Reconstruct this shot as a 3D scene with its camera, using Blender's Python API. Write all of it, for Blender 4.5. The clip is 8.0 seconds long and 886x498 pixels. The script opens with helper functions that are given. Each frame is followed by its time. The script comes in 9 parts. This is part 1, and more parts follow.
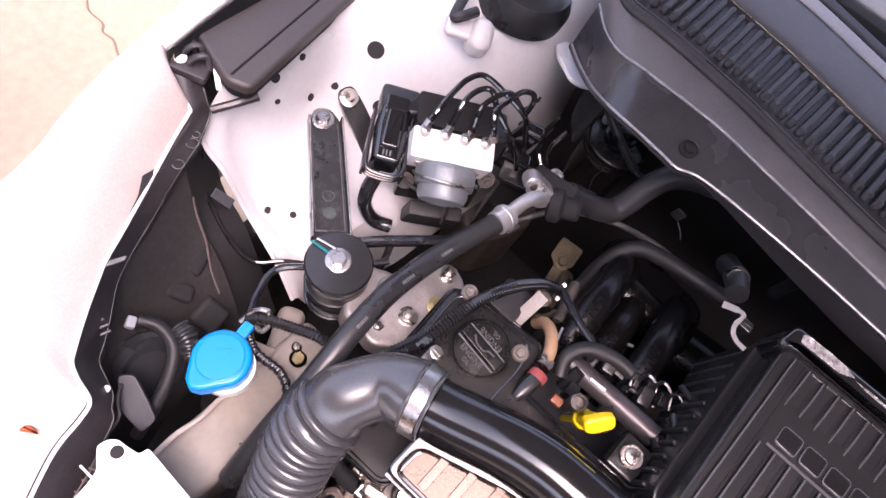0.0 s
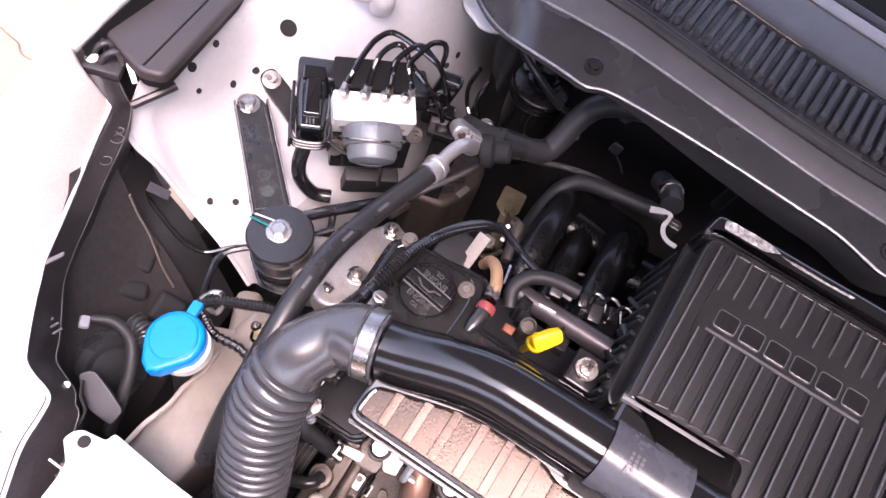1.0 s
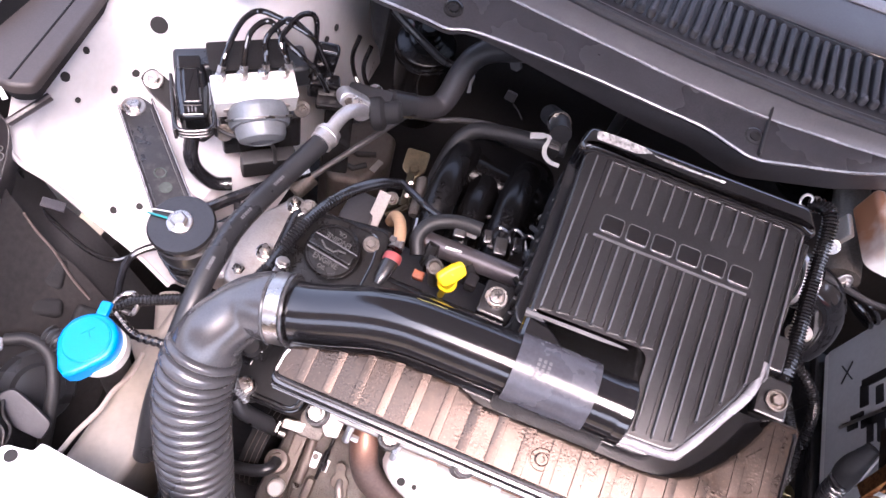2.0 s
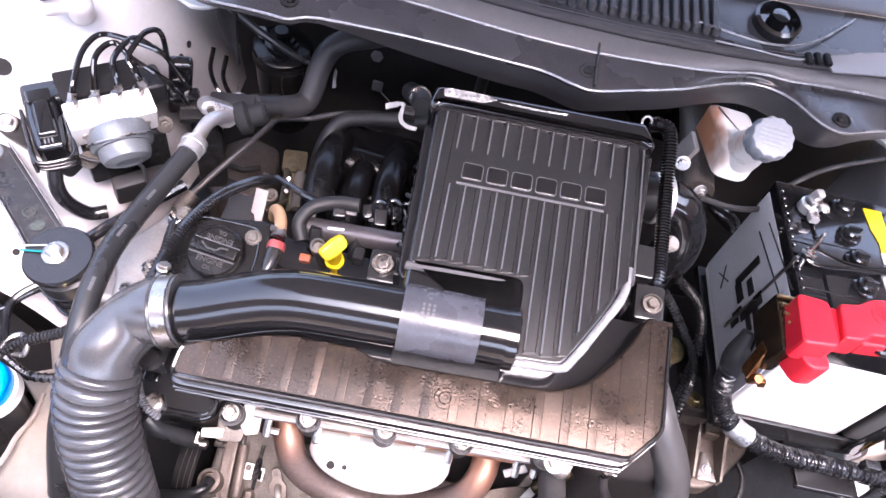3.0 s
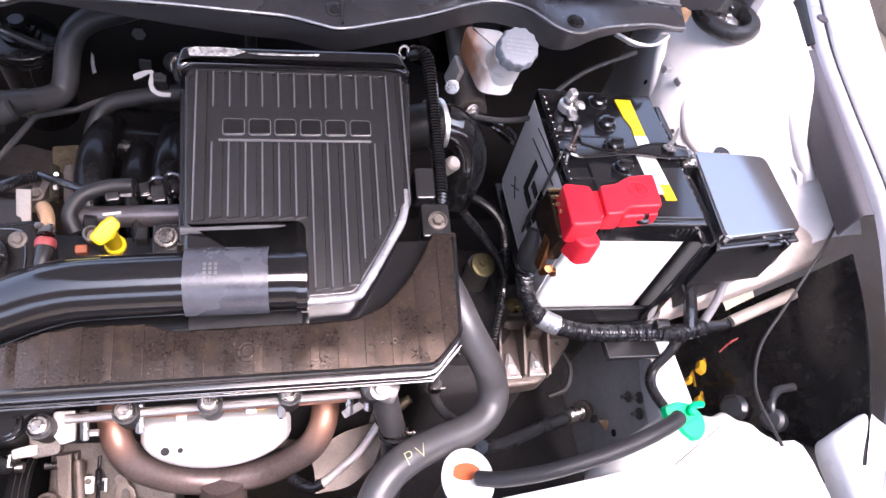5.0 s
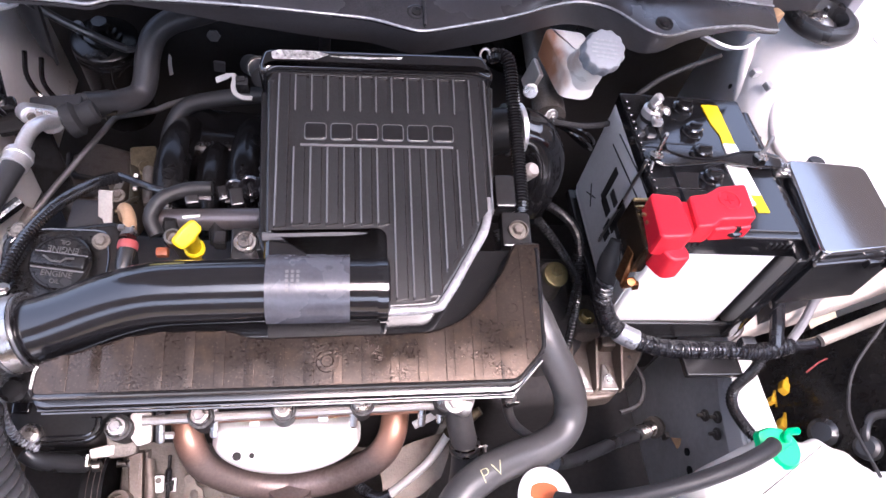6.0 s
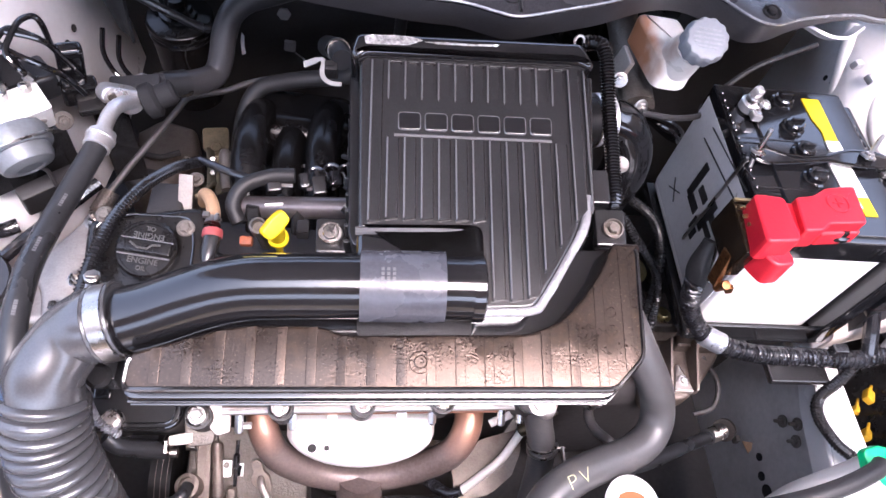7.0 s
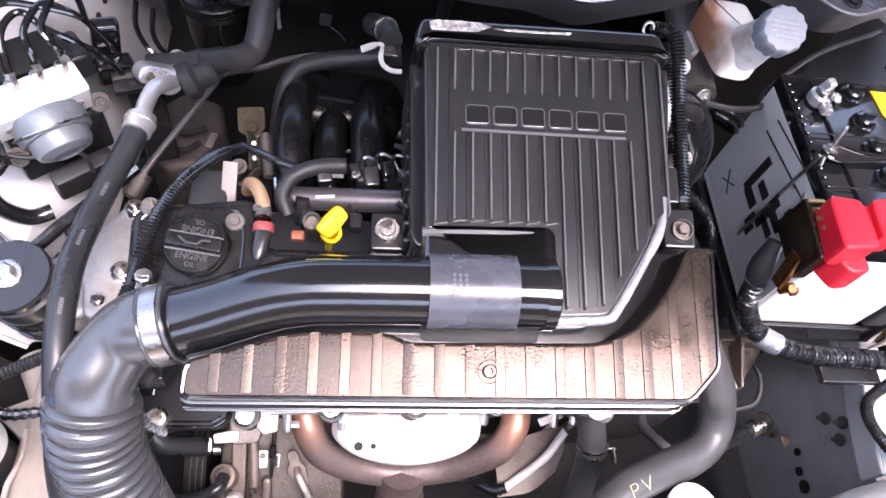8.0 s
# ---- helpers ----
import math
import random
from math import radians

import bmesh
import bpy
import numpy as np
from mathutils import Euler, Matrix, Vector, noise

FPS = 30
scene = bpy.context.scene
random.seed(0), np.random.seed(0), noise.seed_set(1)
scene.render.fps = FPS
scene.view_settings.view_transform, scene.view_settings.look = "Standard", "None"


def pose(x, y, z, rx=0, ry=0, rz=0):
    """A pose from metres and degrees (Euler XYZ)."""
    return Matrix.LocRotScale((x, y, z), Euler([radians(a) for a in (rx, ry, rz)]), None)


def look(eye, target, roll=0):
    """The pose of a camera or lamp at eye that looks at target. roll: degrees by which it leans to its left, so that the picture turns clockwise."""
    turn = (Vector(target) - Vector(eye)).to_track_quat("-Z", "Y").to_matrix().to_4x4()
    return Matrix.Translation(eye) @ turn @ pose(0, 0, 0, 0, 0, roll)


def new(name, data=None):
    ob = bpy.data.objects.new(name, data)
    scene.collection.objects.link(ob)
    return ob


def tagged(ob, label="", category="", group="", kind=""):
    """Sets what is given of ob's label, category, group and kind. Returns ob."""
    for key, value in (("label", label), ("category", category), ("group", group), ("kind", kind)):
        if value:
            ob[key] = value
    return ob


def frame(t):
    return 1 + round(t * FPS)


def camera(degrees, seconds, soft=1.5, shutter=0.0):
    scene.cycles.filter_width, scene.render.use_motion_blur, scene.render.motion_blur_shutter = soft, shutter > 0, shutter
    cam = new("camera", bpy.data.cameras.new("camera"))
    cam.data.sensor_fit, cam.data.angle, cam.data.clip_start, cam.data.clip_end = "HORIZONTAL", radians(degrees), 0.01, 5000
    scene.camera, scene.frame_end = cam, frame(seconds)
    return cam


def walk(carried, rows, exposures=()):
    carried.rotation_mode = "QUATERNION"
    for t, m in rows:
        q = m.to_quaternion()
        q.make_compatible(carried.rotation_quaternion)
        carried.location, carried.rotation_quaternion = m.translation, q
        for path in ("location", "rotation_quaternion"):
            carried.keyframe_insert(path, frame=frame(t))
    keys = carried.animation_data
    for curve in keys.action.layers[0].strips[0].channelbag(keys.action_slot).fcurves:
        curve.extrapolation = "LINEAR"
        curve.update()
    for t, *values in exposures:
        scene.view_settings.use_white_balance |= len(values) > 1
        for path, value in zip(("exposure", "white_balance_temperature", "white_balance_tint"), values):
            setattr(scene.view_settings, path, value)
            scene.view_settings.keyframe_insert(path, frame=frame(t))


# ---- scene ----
cam = camera(66.5, 8.0)
PATH = [
    (0, (0.009, -0.014, 1.406), (-0.188, 1.033, -0.286), 34.3),
    (0.5, (0.049, -0.021, 1.408), (-0.132, 1.026, -0.286), 30.7),
    (1, (0.094, -0.031, 1.408), (-0.089, 1.044, -0.269), 25.9),
    (1.5, (0.138, -0.041, 1.408), (-0.015, 1.054, -0.259), 22.3),
    (1.7, (0.155, -0.043, 1.412), (0.026, 1.056, -0.254), 21.4),
    (2.8, (0.234, -0.083, 1.414), (0.296, 1.111, -0.189), 17.0),
    (3, (0.248, -0.096, 1.415), (0.343, 1.116, -0.174), 16.2),
    (3.5, (0.278, -0.113, 1.422), (0.481, 1.113, -0.145), 15.7),
    (4, (0.312, -0.132, 1.423), (0.637, 1.083, -0.131), 15.8),
    (4.5, (0.33, -0.138, 1.427), (0.773, 1.036, -0.131), 18.1),
    (4.7, (0.334, -0.137, 1.427), (0.812, 1.018, -0.134), 19.0),
    (5.2, (0.331, -0.131, 1.42), (0.824, 1.012, -0.15), 18.8),
    (5.8, (0.31, -0.114, 1.407), (0.704, 1.041, -0.178), 16.0),
    (6, (0.302, -0.108, 1.405), (0.659, 1.05, -0.186), 15.3),
    (6.5, (0.272, -0.09, 1.395), (0.579, 1.052, -0.218), 14.7),
    (7, (0.241, -0.072, 1.385), (0.519, 1.035, -0.258), 14.6),
    (7.5, (0.208, -0.051, 1.377), (0.484, 1.012, -0.294), 15.9),
    (8, (0.177, -0.023, 1.367), (0.477, 0.993, -0.33), 17.6),
]
walk(cam, [(t, look(eye, target, roll)) for t, eye, target, roll in PATH], [(0.0, 1.72, 5950, 21.5), (1.5, 2.08, 5850, 20), (3.5, 2.52, 5550, 14), (4.5, 2.22, 5600, 15), (6.0, 2.15, 5580, 14.5), (7.0, 2.33, 5550, 14), (8.0, 2.3, 5500, 13)])

# ---- sky, sun, exposure ----
world = bpy.data.worlds.new("sky")
scene.world = world
world.use_nodes = True
wn = world.node_tree
sky = wn.nodes.new("ShaderNodeTexSky")
sky.sky_type, sky.sun_disc = "NISHITA", False
sky.sun_elevation, sky.sun_rotation = radians(63), radians(155)
sky.air_density, sky.dust_density = 1.0, 6.0
haze = wn.nodes.new("ShaderNodeHueSaturation")
haze.inputs["Saturation"].default_value = 0.58
haze.inputs["Value"].default_value = 1.35
warm = wn.nodes.new("ShaderNodeMix")
warm.data_type, warm.blend_type = "RGBA", "MULTIPLY"
warm.inputs["Factor"].default_value = 1.0
warm.inputs[7].default_value = (1.0, 0.97, 1.0, 1)
bg = wn.nodes["Background"]
wn.links.new(sky.outputs[0], haze.inputs["Color"])
wn.links.new(haze.outputs[0], warm.inputs[6])
wn.links.new(warm.outputs[2], bg.inputs[0])
bg.inputs[1].default_value = 0.15
sun_data = bpy.data.lights.new("sun", "SUN")
sun_data.energy, sun_data.angle, sun_data.color = 1.15, radians(36), (1.0, 0.585, 0.395)
sun = new("sun", sun_data)
sun.matrix_world = look((0.4 + 1.9, 0.3 - 4.1, 0.8 + 8.9), (0.4, 0.3, 0.8))

# ---- materials ----


def surf(name, col, rough=0.5, metal=0.0, var=0.18, scales=(14.0, 220.0), bump=0.12, rough_var=0.12, coat=0.0, spec=0.5, stain=None, stain_amt=0.5, alpha=1.0, trans=0.0, isle=0.0):
    """A procedural surface: base colour varied at two scales, uneven gloss and fine relief; stain: a second colour in patches."""
    m = bpy.data.materials.new(name)
    m.use_nodes = True
    nt = m.node_tree
    p = nt.nodes["Principled BSDF"]
    tc = nt.nodes.new("ShaderNodeTexCoord")
    big, fine = nt.nodes.new("ShaderNodeTexNoise"), nt.nodes.new("ShaderNodeTexNoise")
    for n, s, d in ((big, scales[0], 4), (fine, scales[1], 3)):
        n.inputs["Scale"].default_value, n.inputs["Detail"].default_value = s, d
        nt.links.new(tc.outputs["Object"], n.inputs["Vector"])
    add = nt.nodes.new("ShaderNodeMath")
    add.operation = "ADD"
    nt.links.new(big.outputs["Fac"], add.inputs[0])
    nt.links.new(fine.outputs["Fac"], add.inputs[1])
    ramp = nt.nodes.new("ShaderNodeMapRange")
    ramp.inputs["From Min"].default_value, ramp.inputs["From Max"].default_value = 0.6, 1.4
    ramp.inputs["To Min"].default_value, ramp.inputs["To Max"].default_value = 1 - var, 1 + var
    nt.links.new(add.outputs[0], ramp.inputs["Value"])
    mul = nt.nodes.new("ShaderNodeVectorMath")
    mul.operation = "SCALE"
    mul.inputs[0].default_value = col
    nt.links.new(ramp.outputs[0], mul.inputs["Scale"])
    out = mul.outputs[0]
    if isle:
        info = nt.nodes.new("ShaderNodeObjectInfo")
        im = nt.nodes.new("ShaderNodeMapRange")
        im.inputs["To Min"].default_value, im.inputs["To Max"].default_value = 1 - isle, 1 + isle
        nt.links.new(info.outputs["Random"], im.inputs["Value"])
        mul2 = nt.nodes.new("ShaderNodeVectorMath")
        mul2.operation = "SCALE"
        nt.links.new(out, mul2.inputs[0])
        nt.links.new(im.outputs[0], mul2.inputs["Scale"])
        out = mul2.outputs[0]
    if stain:
        sn = nt.nodes.new("ShaderNodeTexNoise")
        sn.inputs["Scale"].default_value, sn.inputs["Detail"].default_value, sn.inputs["Roughness"].default_value = scales[0] * 2.2, 6, 0.65
        nt.links.new(tc.outputs["Object"], sn.inputs["Vector"])
        sr = nt.nodes.new("ShaderNodeMapRange")
        sr.inputs["From Min"].default_value, sr.inputs["From Max"].default_value = 0.5, 0.72
        sr.inputs["To Max"].default_value = stain_amt
        nt.links.new(sn.outputs["Fac"], sr.inputs["Value"])
        mix = nt.nodes.new("ShaderNodeMix")
        mix.data_type = "RGBA"
        nt.links.new(sr.outputs[0], mix.inputs["Factor"])
        nt.links.new(out, mix.inputs[6])
        mix.inputs[7].default_value = (*stain, 1)
        out = mix.outputs[2]
    nt.links.new(out, p.inputs["Base Color"])
    rr = nt.nodes.new("ShaderNodeMapRange")
    rr.inputs["From Min"].default_value, rr.inputs["From Max"].default_value = 0.3, 0.7
    rr.inputs["To Min"].default_value, rr.inputs["To Max"].default_value = max(0.02, rough - rough_var), min(1, rough + rough_var)
    nt.links.new(big.outputs["Fac"], rr.inputs["Value"])
    nt.links.new(rr.outputs[0], p.inputs["Roughness"])
    p.inputs["Metallic"].default_value = metal
    p.inputs["Specular IOR Level"].default_value = spec
    p.inputs["Coat Weight"].default_value = coat
    p.inputs["Coat Roughness"].default_value = 0.08
    p.inputs["Transmission Weight"].default_value = trans
    if bump:
        b = nt.nodes.new("ShaderNodeBump")
        b.inputs["Strength"].default_value, b.inputs["Distance"].default_value = bump, 0.002
        nt.links.new(fine.outputs["Fac"], b.inputs["Height"])
        nt.links.new(b.outputs[0], p.inputs["Normal"])
    return m



WHITE = surf("white_paint", (0.78, 0.77, 0.765), 0.28, var=0.04, scales=(5, 90), bump=0.01, coat=0.5)
PRIMER = surf("inner_white_paint", (0.57, 0.555, 0.555), 0.38, var=0.06, scales=(8, 120), bump=0.05, coat=0.2, stain=(0.5, 0.44, 0.38), stain_amt=0.25)
BEIGE = surf("dusty_frame_paint", (0.24, 0.21, 0.18), 0.5, var=0.1, scales=(10, 150), bump=0.08, stain=(0.36, 0.30, 0.24), stain_amt=0.4)
PLASTIC = surf("black_textured_plastic", (0.018, 0.0178, 0.0186), 0.2, var=0.25, bump=0.012, scales=(12, 900), rough_var=0.06)
GLOSS = surf("black_gloss_plastic", (0.008, 0.008, 0.009), 0.10, var=0.2, bump=0.008, scales=(10, 300), rough_var=0.04, spec=0.95)
DUSTY = surf("dusty_black_plastic", (0.016, 0.0125, 0.0105), 0.14, var=0.3, bump=0.02, scales=(18, 420), rough_var=0.07, spec=0.5, stain=(0.05, 0.034, 0.022), stain_amt=0.45)
RUBBER = surf("dark_rubber", (0.019, 0.0195, 0.021), 0.32, var=0.2, bump=0.03, scales=(20, 300), rough_var=0.1)
HOSE = surf("grey_rubber_hose", (0.046, 0.047, 0.051), 0.27, var=0.2, bump=0.03, scales=(9, 500), rough_var=0.07, spec=0.95, stain=(0.075, 0.068, 0.062), stain_amt=0.35)
MATTE = surf("matte_black", (0.020, 0.0192, 0.020), 0.55, var=0.35, bump=0.1, scales=(20, 260))
COWL = surf("grey_black_cowl_plastic", (0.040, 0.039, 0.043), 0.27, var=0.25, bump=0.06, scales=(9, 500), rough_var=0.1, stain=(0.020, 0.020, 0.022), stain_amt=0.5, spec=0.55)
STEEL = surf("bright_zinc_steel", (0.42, 0.40, 0.38), 0.3, 1.0, var=0.2, bump=0.1, scales=(60, 500), stain=(0.35, 0.30, 0.24), stain_amt=0.3)
BRASS = surf("yellow_zinc_steel", (0.55, 0.45, 0.24), 0.35, 1.0, var=0.2, bump=0.1, scales=(60, 500))
ALU = surf("cast_aluminium", (0.46, 0.43, 0.40), 0.5, 0.8, var=0.15, bump=0.2, scales=(22, 420), stain=(0.30, 0.25, 0.20), stain_amt=0.5)
CASTING = surf("oil_browned_casting", (0.165, 0.14, 0.12), 0.48, 0.6, var=0.25, bump=0.2, scales=(30, 350), stain=(0.11, 0.085, 0.07), stain_amt=0.7)
DARKALU = surf("stained_cast_aluminium", (0.14, 0.125, 0.11), 0.55, 0.7, var=0.3, bump=0.5, scales=(22, 350), stain=(0.10, 0.085, 0.07), stain_amt=0.7)
SHIELD = surf("silver_heat_shield", (0.86, 0.85, 0.83), 0.42, 0.35, var=0.06, bump=0.05, scales=(14, 300))
COPPER = surf("heat_tinted_steel", (0.20, 0.155, 0.14), 0.45, 0.6, var=0.3, bump=0.04, scales=(16, 260), stain=(0.24, 0.19, 0.18), stain_amt=0.6)
tint = COPPER.node_tree
tpos, tsep, tramp, tmix = tint.nodes.new("ShaderNodeTexCoord"), tint.nodes.new("ShaderNodeSeparateXYZ"), tint.nodes.new("ShaderNodeMapRange"), tint.nodes.new("ShaderNodeMix")
tint.links.new(tpos.outputs["Object"], tsep.inputs[0])
tint.links.new(tsep.outputs["Z"], tramp.inputs["Value"])
tramp.inputs["From Min"].default_value, tramp.inputs["From Max"].default_value = 0.137, 0.171
tmix.data_type = "RGBA"
tmix.inputs[7].default_value = (0.34, 0.18, 0.12, 1)
told = tint.nodes["Principled BSDF"].inputs["Base Color"].links[0].from_socket
tint.links.new(tramp.outputs[0], tmix.inputs["Factor"])
tint.links.new(told, tmix.inputs[6])
tint.links.new(tmix.outputs[2], tint.nodes["Principled BSDF"].inputs["Base Color"])
DUSTY.node_tree.nodes["Principled BSDF"].inputs["Specular Tint"].default_value = (1.0, 0.81, 0.69, 1)
dust = DUSTY.node_tree
dtc, dn, dr, dm = dust.nodes.new("ShaderNodeTexCoord"), dust.nodes.new("ShaderNodeTexNoise"), dust.nodes.new("ShaderNodeMapRange"), dust.nodes.new("ShaderNodeMix")
dust.links.new(dtc.outputs["Object"], dn.inputs["Vector"])
dn.inputs["Scale"].default_value, dn.inputs["Detail"].default_value, dn.inputs["Roughness"].default_value = 420, 5, 0.75
dust.links.new(dn.outputs["Fac"], dr.inputs["Value"])
dr.inputs["From Min"].default_value, dr.inputs["From Max"].default_value, dr.inputs["To Max"].default_value = 0.615, 0.70, 0.7
dm.data_type = "RGBA"
dm.inputs[7].default_value = (0.13, 0.105, 0.08, 1)
dold = dust.nodes["Principled BSDF"].inputs["Base Color"].links[0].from_socket
dust.links.new(dr.outputs[0], dm.inputs["Factor"])
dust.links.new(dold, dm.inputs[6])
dust.links.new(dm.outputs[2], dust.nodes["Principled BSDF"].inputs["Base Color"])
BLUE = surf("blue_cap_plastic", (0.0, 0.20, 0.62), 0.35, var=0.06, bump=0.05)
YELLOW = surf("yellow_plastic", (0.70, 0.50, 0.0), 0.35, var=0.06, bump=0.05)
GREEN = surf("green_plastic", (0.0, 0.36, 0.12), 0.35, var=0.08, bump=0.05)
RED = surf("red_soft_plastic", (0.50, 0.012, 0.025), 0.38, var=0.1, bump=0.08)
DULLRED = surf("faded_red_rubber", (0.24, 0.045, 0.045), 0.5, var=0.15)
TAN = surf("tan_rubber_hose", (0.36, 0.225, 0.125), 0.55, var=0.15, bump=0.2)
ORANGE = surf("orange_plastic", (0.36, 0.075, 0.015), 0.45, var=0.1)
MILK = surf("milky_plastic", (0.62, 0.60, 0.56), 0.42, var=0.06, scales=(8, 160), bump=0.06, trans=0.12)
TANK = surf("fluid_stained_tank", (0.80, 0.78, 0.74), 0.34, var=0.05, scales=(8, 160), bump=0.04, trans=0.05)
fluid = TANK.node_tree
fpos, fsep, fnoise, fsum, framp, fmix = (fluid.nodes.new(k) for k in ("ShaderNodeTexCoord", "ShaderNodeSeparateXYZ", "ShaderNodeTexNoise", "ShaderNodeMath", "ShaderNodeMapRange", "ShaderNodeMix"))
fluid.links.new(fpos.outputs["Object"], fsep.inputs[0])
fluid.links.new(fpos.outputs["Object"], fnoise.inputs["Vector"])
fnoise.inputs["Scale"].default_value = 45
fsum.operation, fsum.inputs[2].default_value = "MULTIPLY_ADD", 0.0
fsum.inputs[1].default_value = 0.02
fluid.links.new(fnoise.outputs["Fac"], fsum.inputs[0])
fluid.links.new(fsep.outputs["X"], fsum.inputs[2])
framp.inputs["From Min"].default_value, framp.inputs["From Max"].default_value = 0.002, -0.014
fluid.links.new(fsum.outputs[0], framp.inputs["Value"])
fmix.data_type = "RGBA"
fmix.inputs[7].default_value = (0.36, 0.17, 0.09, 1)
fold = fluid.nodes["Principled BSDF"].inputs["Base Color"].links[0].from_socket
fluid.links.new(framp.outputs[0], fmix.inputs["Factor"])
fluid.links.new(fold, fmix.inputs[6])
fluid.links.new(fmix.outputs[2], fluid.nodes["Principled BSDF"].inputs["Base Color"])
GREYCAP = surf("pale_grey_plastic", (0.26, 0.275, 0.30), 0.5, var=0.08, bump=0.1)
LABEL = surf("white_battery_case", (0.82, 0.81, 0.78), 0.4, var=0.04, scales=(8, 200), bump=0.04)
GREYLABEL = surf("grey_battery_label", (0.58, 0.57, 0.565), 0.5, var=0.08, scales=(8, 200), bump=0.02)
SLEEVE = surf("smoky_rubber_sleeve", (0.055, 0.057, 0.068), 0.24, var=0.3, bump=0.04, scales=(26, 300), rough_var=0.1, stain=(0.035, 0.035, 0.04), stain_amt=0.6)
TAPE = surf("black_vinyl_tape", (0.012, 0.012, 0.014), 0.18, var=0.3, bump=0.15, scales=(40, 160), spec=0.8)
PALEPRINT = surf("pale_print", (0.10, 0.10, 0.105), 0.6, var=0.25)
CYAN = surf("cyan_paint_mark", (0.01, 0.25, 0.25), 0.5)
GLASS = surf("dark_windscreen", (0.012, 0.014, 0.015), 0.06, var=0.1, bump=0.0, coat=1.0)
SEAL = surf("black_seal_rubber", (0.008, 0.008, 0.009), 0.6, var=0.3, bump=0.05, spec=0.25)
CRACK = surf("crack_dirt", (0.21, 0.15, 0.105), 0.9, var=0.3)
SATIN = surf("satin_black_plastic", (0.009, 0.0088, 0.009), 0.2, spec=0.3, var=0.3, bump=0.05, scales=(20, 400), rough_var=0.1, stain=(0.03, 0.025, 0.02), stain_amt=0.3)
TRIM = surf("brown_grey_trim_plastic", (0.040, 0.034, 0.032), 0.42, var=0.2, bump=0.05, scales=(9, 500), rough_var=0.08)
FITTING = surf("clean_aluminium", (0.74, 0.73, 0.73), 0.36, 0.85, var=0.12, bump=0.06, scales=(30, 300))
PAD = surf("grey_added_pad", (0.30, 0.285, 0.285), 0.95, var=0.2, bump=0.3, scales=(6, 120))
# paler than the lid: rib and badge highlights are put into the colour
RIBEDGE = surf("rib_highlight_plastic", (0.085, 0.085, 0.088), 0.2, var=0.12, bump=0.0, scales=(5, 100), spec=0.8)
WALL = surf("brown_block_render", (0.20, 0.155, 0.12), 0.85, var=0.2, scales=(1.5, 30), bump=0.3)
PLUG = surf("grey_body_plug", (0.45, 0.45, 0.46), 0.45, var=0.1)
DEEP = surf("dust_covered_black", (0.027, 0.025, 0.025), 0.8, var=0.4, bump=0.2, scales=(9, 120), spec=0.3)
RUNNER = surf("moulded_runner_plastic", (0.006, 0.006, 0.0065), 0.24, var=0.25, bump=0.03, scales=(14, 300), rough_var=0.06, spec=0.22)
RAILGREY = surf("dusty_grey_rail_paint", (0.46, 0.44, 0.42), 0.6, var=0.12, scales=(14, 120), bump=0.1, stain=(0.36, 0.33, 0.30), stain_amt=0.6)
TIMING = surf("dull_black_cover", (0.010, 0.0098, 0.010), 0.4, var=0.3, bump=0.05, scales=(20, 300), spec=0.12)
# pale base colour carries the highlights along black plastic and steel edges
EDGEGLINT = surf("edge_highlight_plastic", (0.22, 0.22, 0.23), 0.22, var=0.3, bump=0.0, scales=(30, 200), spec=0.9)
FELT = surf("black_felt", (0.009, 0.009, 0.010), 0.75, var=0.4, bump=0.2, scales=(40, 500))
MOTOR = surf("grey_motor_can", (0.17, 0.182, 0.195), 0.4, 0.35, var=0.15, bump=0.02, scales=(20, 300))
LENS = surf("hazy_lamp_lens", (0.40, 0.345, 0.315), 0.2, var=0.12, bump=0.05, scales=(14, 420), rough_var=0.08, coat=0.5)
# near-white base colour carries the glint along the lens edge
LENSRIM = surf("lens_rim_glint", (0.78, 0.77, 0.76), 0.25, var=0.1, bump=0.0, scales=(14, 420), coat=0.4)
APRON = surf("dark_faded_cowl", (0.032, 0.031, 0.034), 0.45, var=0.3, bump=0.05, scales=(11, 400), rough_var=0.1, stain=(0.06, 0.058, 0.06), stain_amt=0.4)
HOSEDARK = surf("dark_rubber_hose", (0.036, 0.035, 0.037), 0.42, var=0.2, bump=0.03, scales=(9, 400), rough_var=0.08, spec=0.35, stain=(0.05, 0.048, 0.046), stain_amt=0.4)
# lighter than COWL: the ledge's sky reflection is put into the base colour
LEDGE = surf("light_grey_cowl", (0.11, 0.106, 0.111), 0.4, var=0.12, bump=0.05, scales=(11, 400), rough_var=0.1, stain=(0.16, 0.155, 0.155), stain_amt=0.4)
STRIP = surf("pale_grey_cowl_strip", (0.36, 0.335, 0.335), 0.3, var=0.12, bump=0.02, scales=(6, 200))
# flat discs whose dark colour stands for the shade inside uncut holes
HOLE = surf("dark_hole_disc", (0.018, 0.017, 0.017), 0.9, bump=0.0)
CONCRETE = surf("pale_concrete_paving", (0.31, 0.255, 0.18), 0.8, var=0.16, scales=(2.2, 40), bump=0.3, stain=(0.25, 0.18, 0.12), stain_amt=0.5)
PALECLIP = surf("dull_pale_plastic", (0.17, 0.165, 0.17), 0.5, var=0.15)
HOUSING = surf("faded_lamp_housing", (0.030, 0.027, 0.029), 0.45, var=0.35, bump=0.08, scales=(16, 260), stain=(0.055, 0.050, 0.052), stain_amt=0.5)
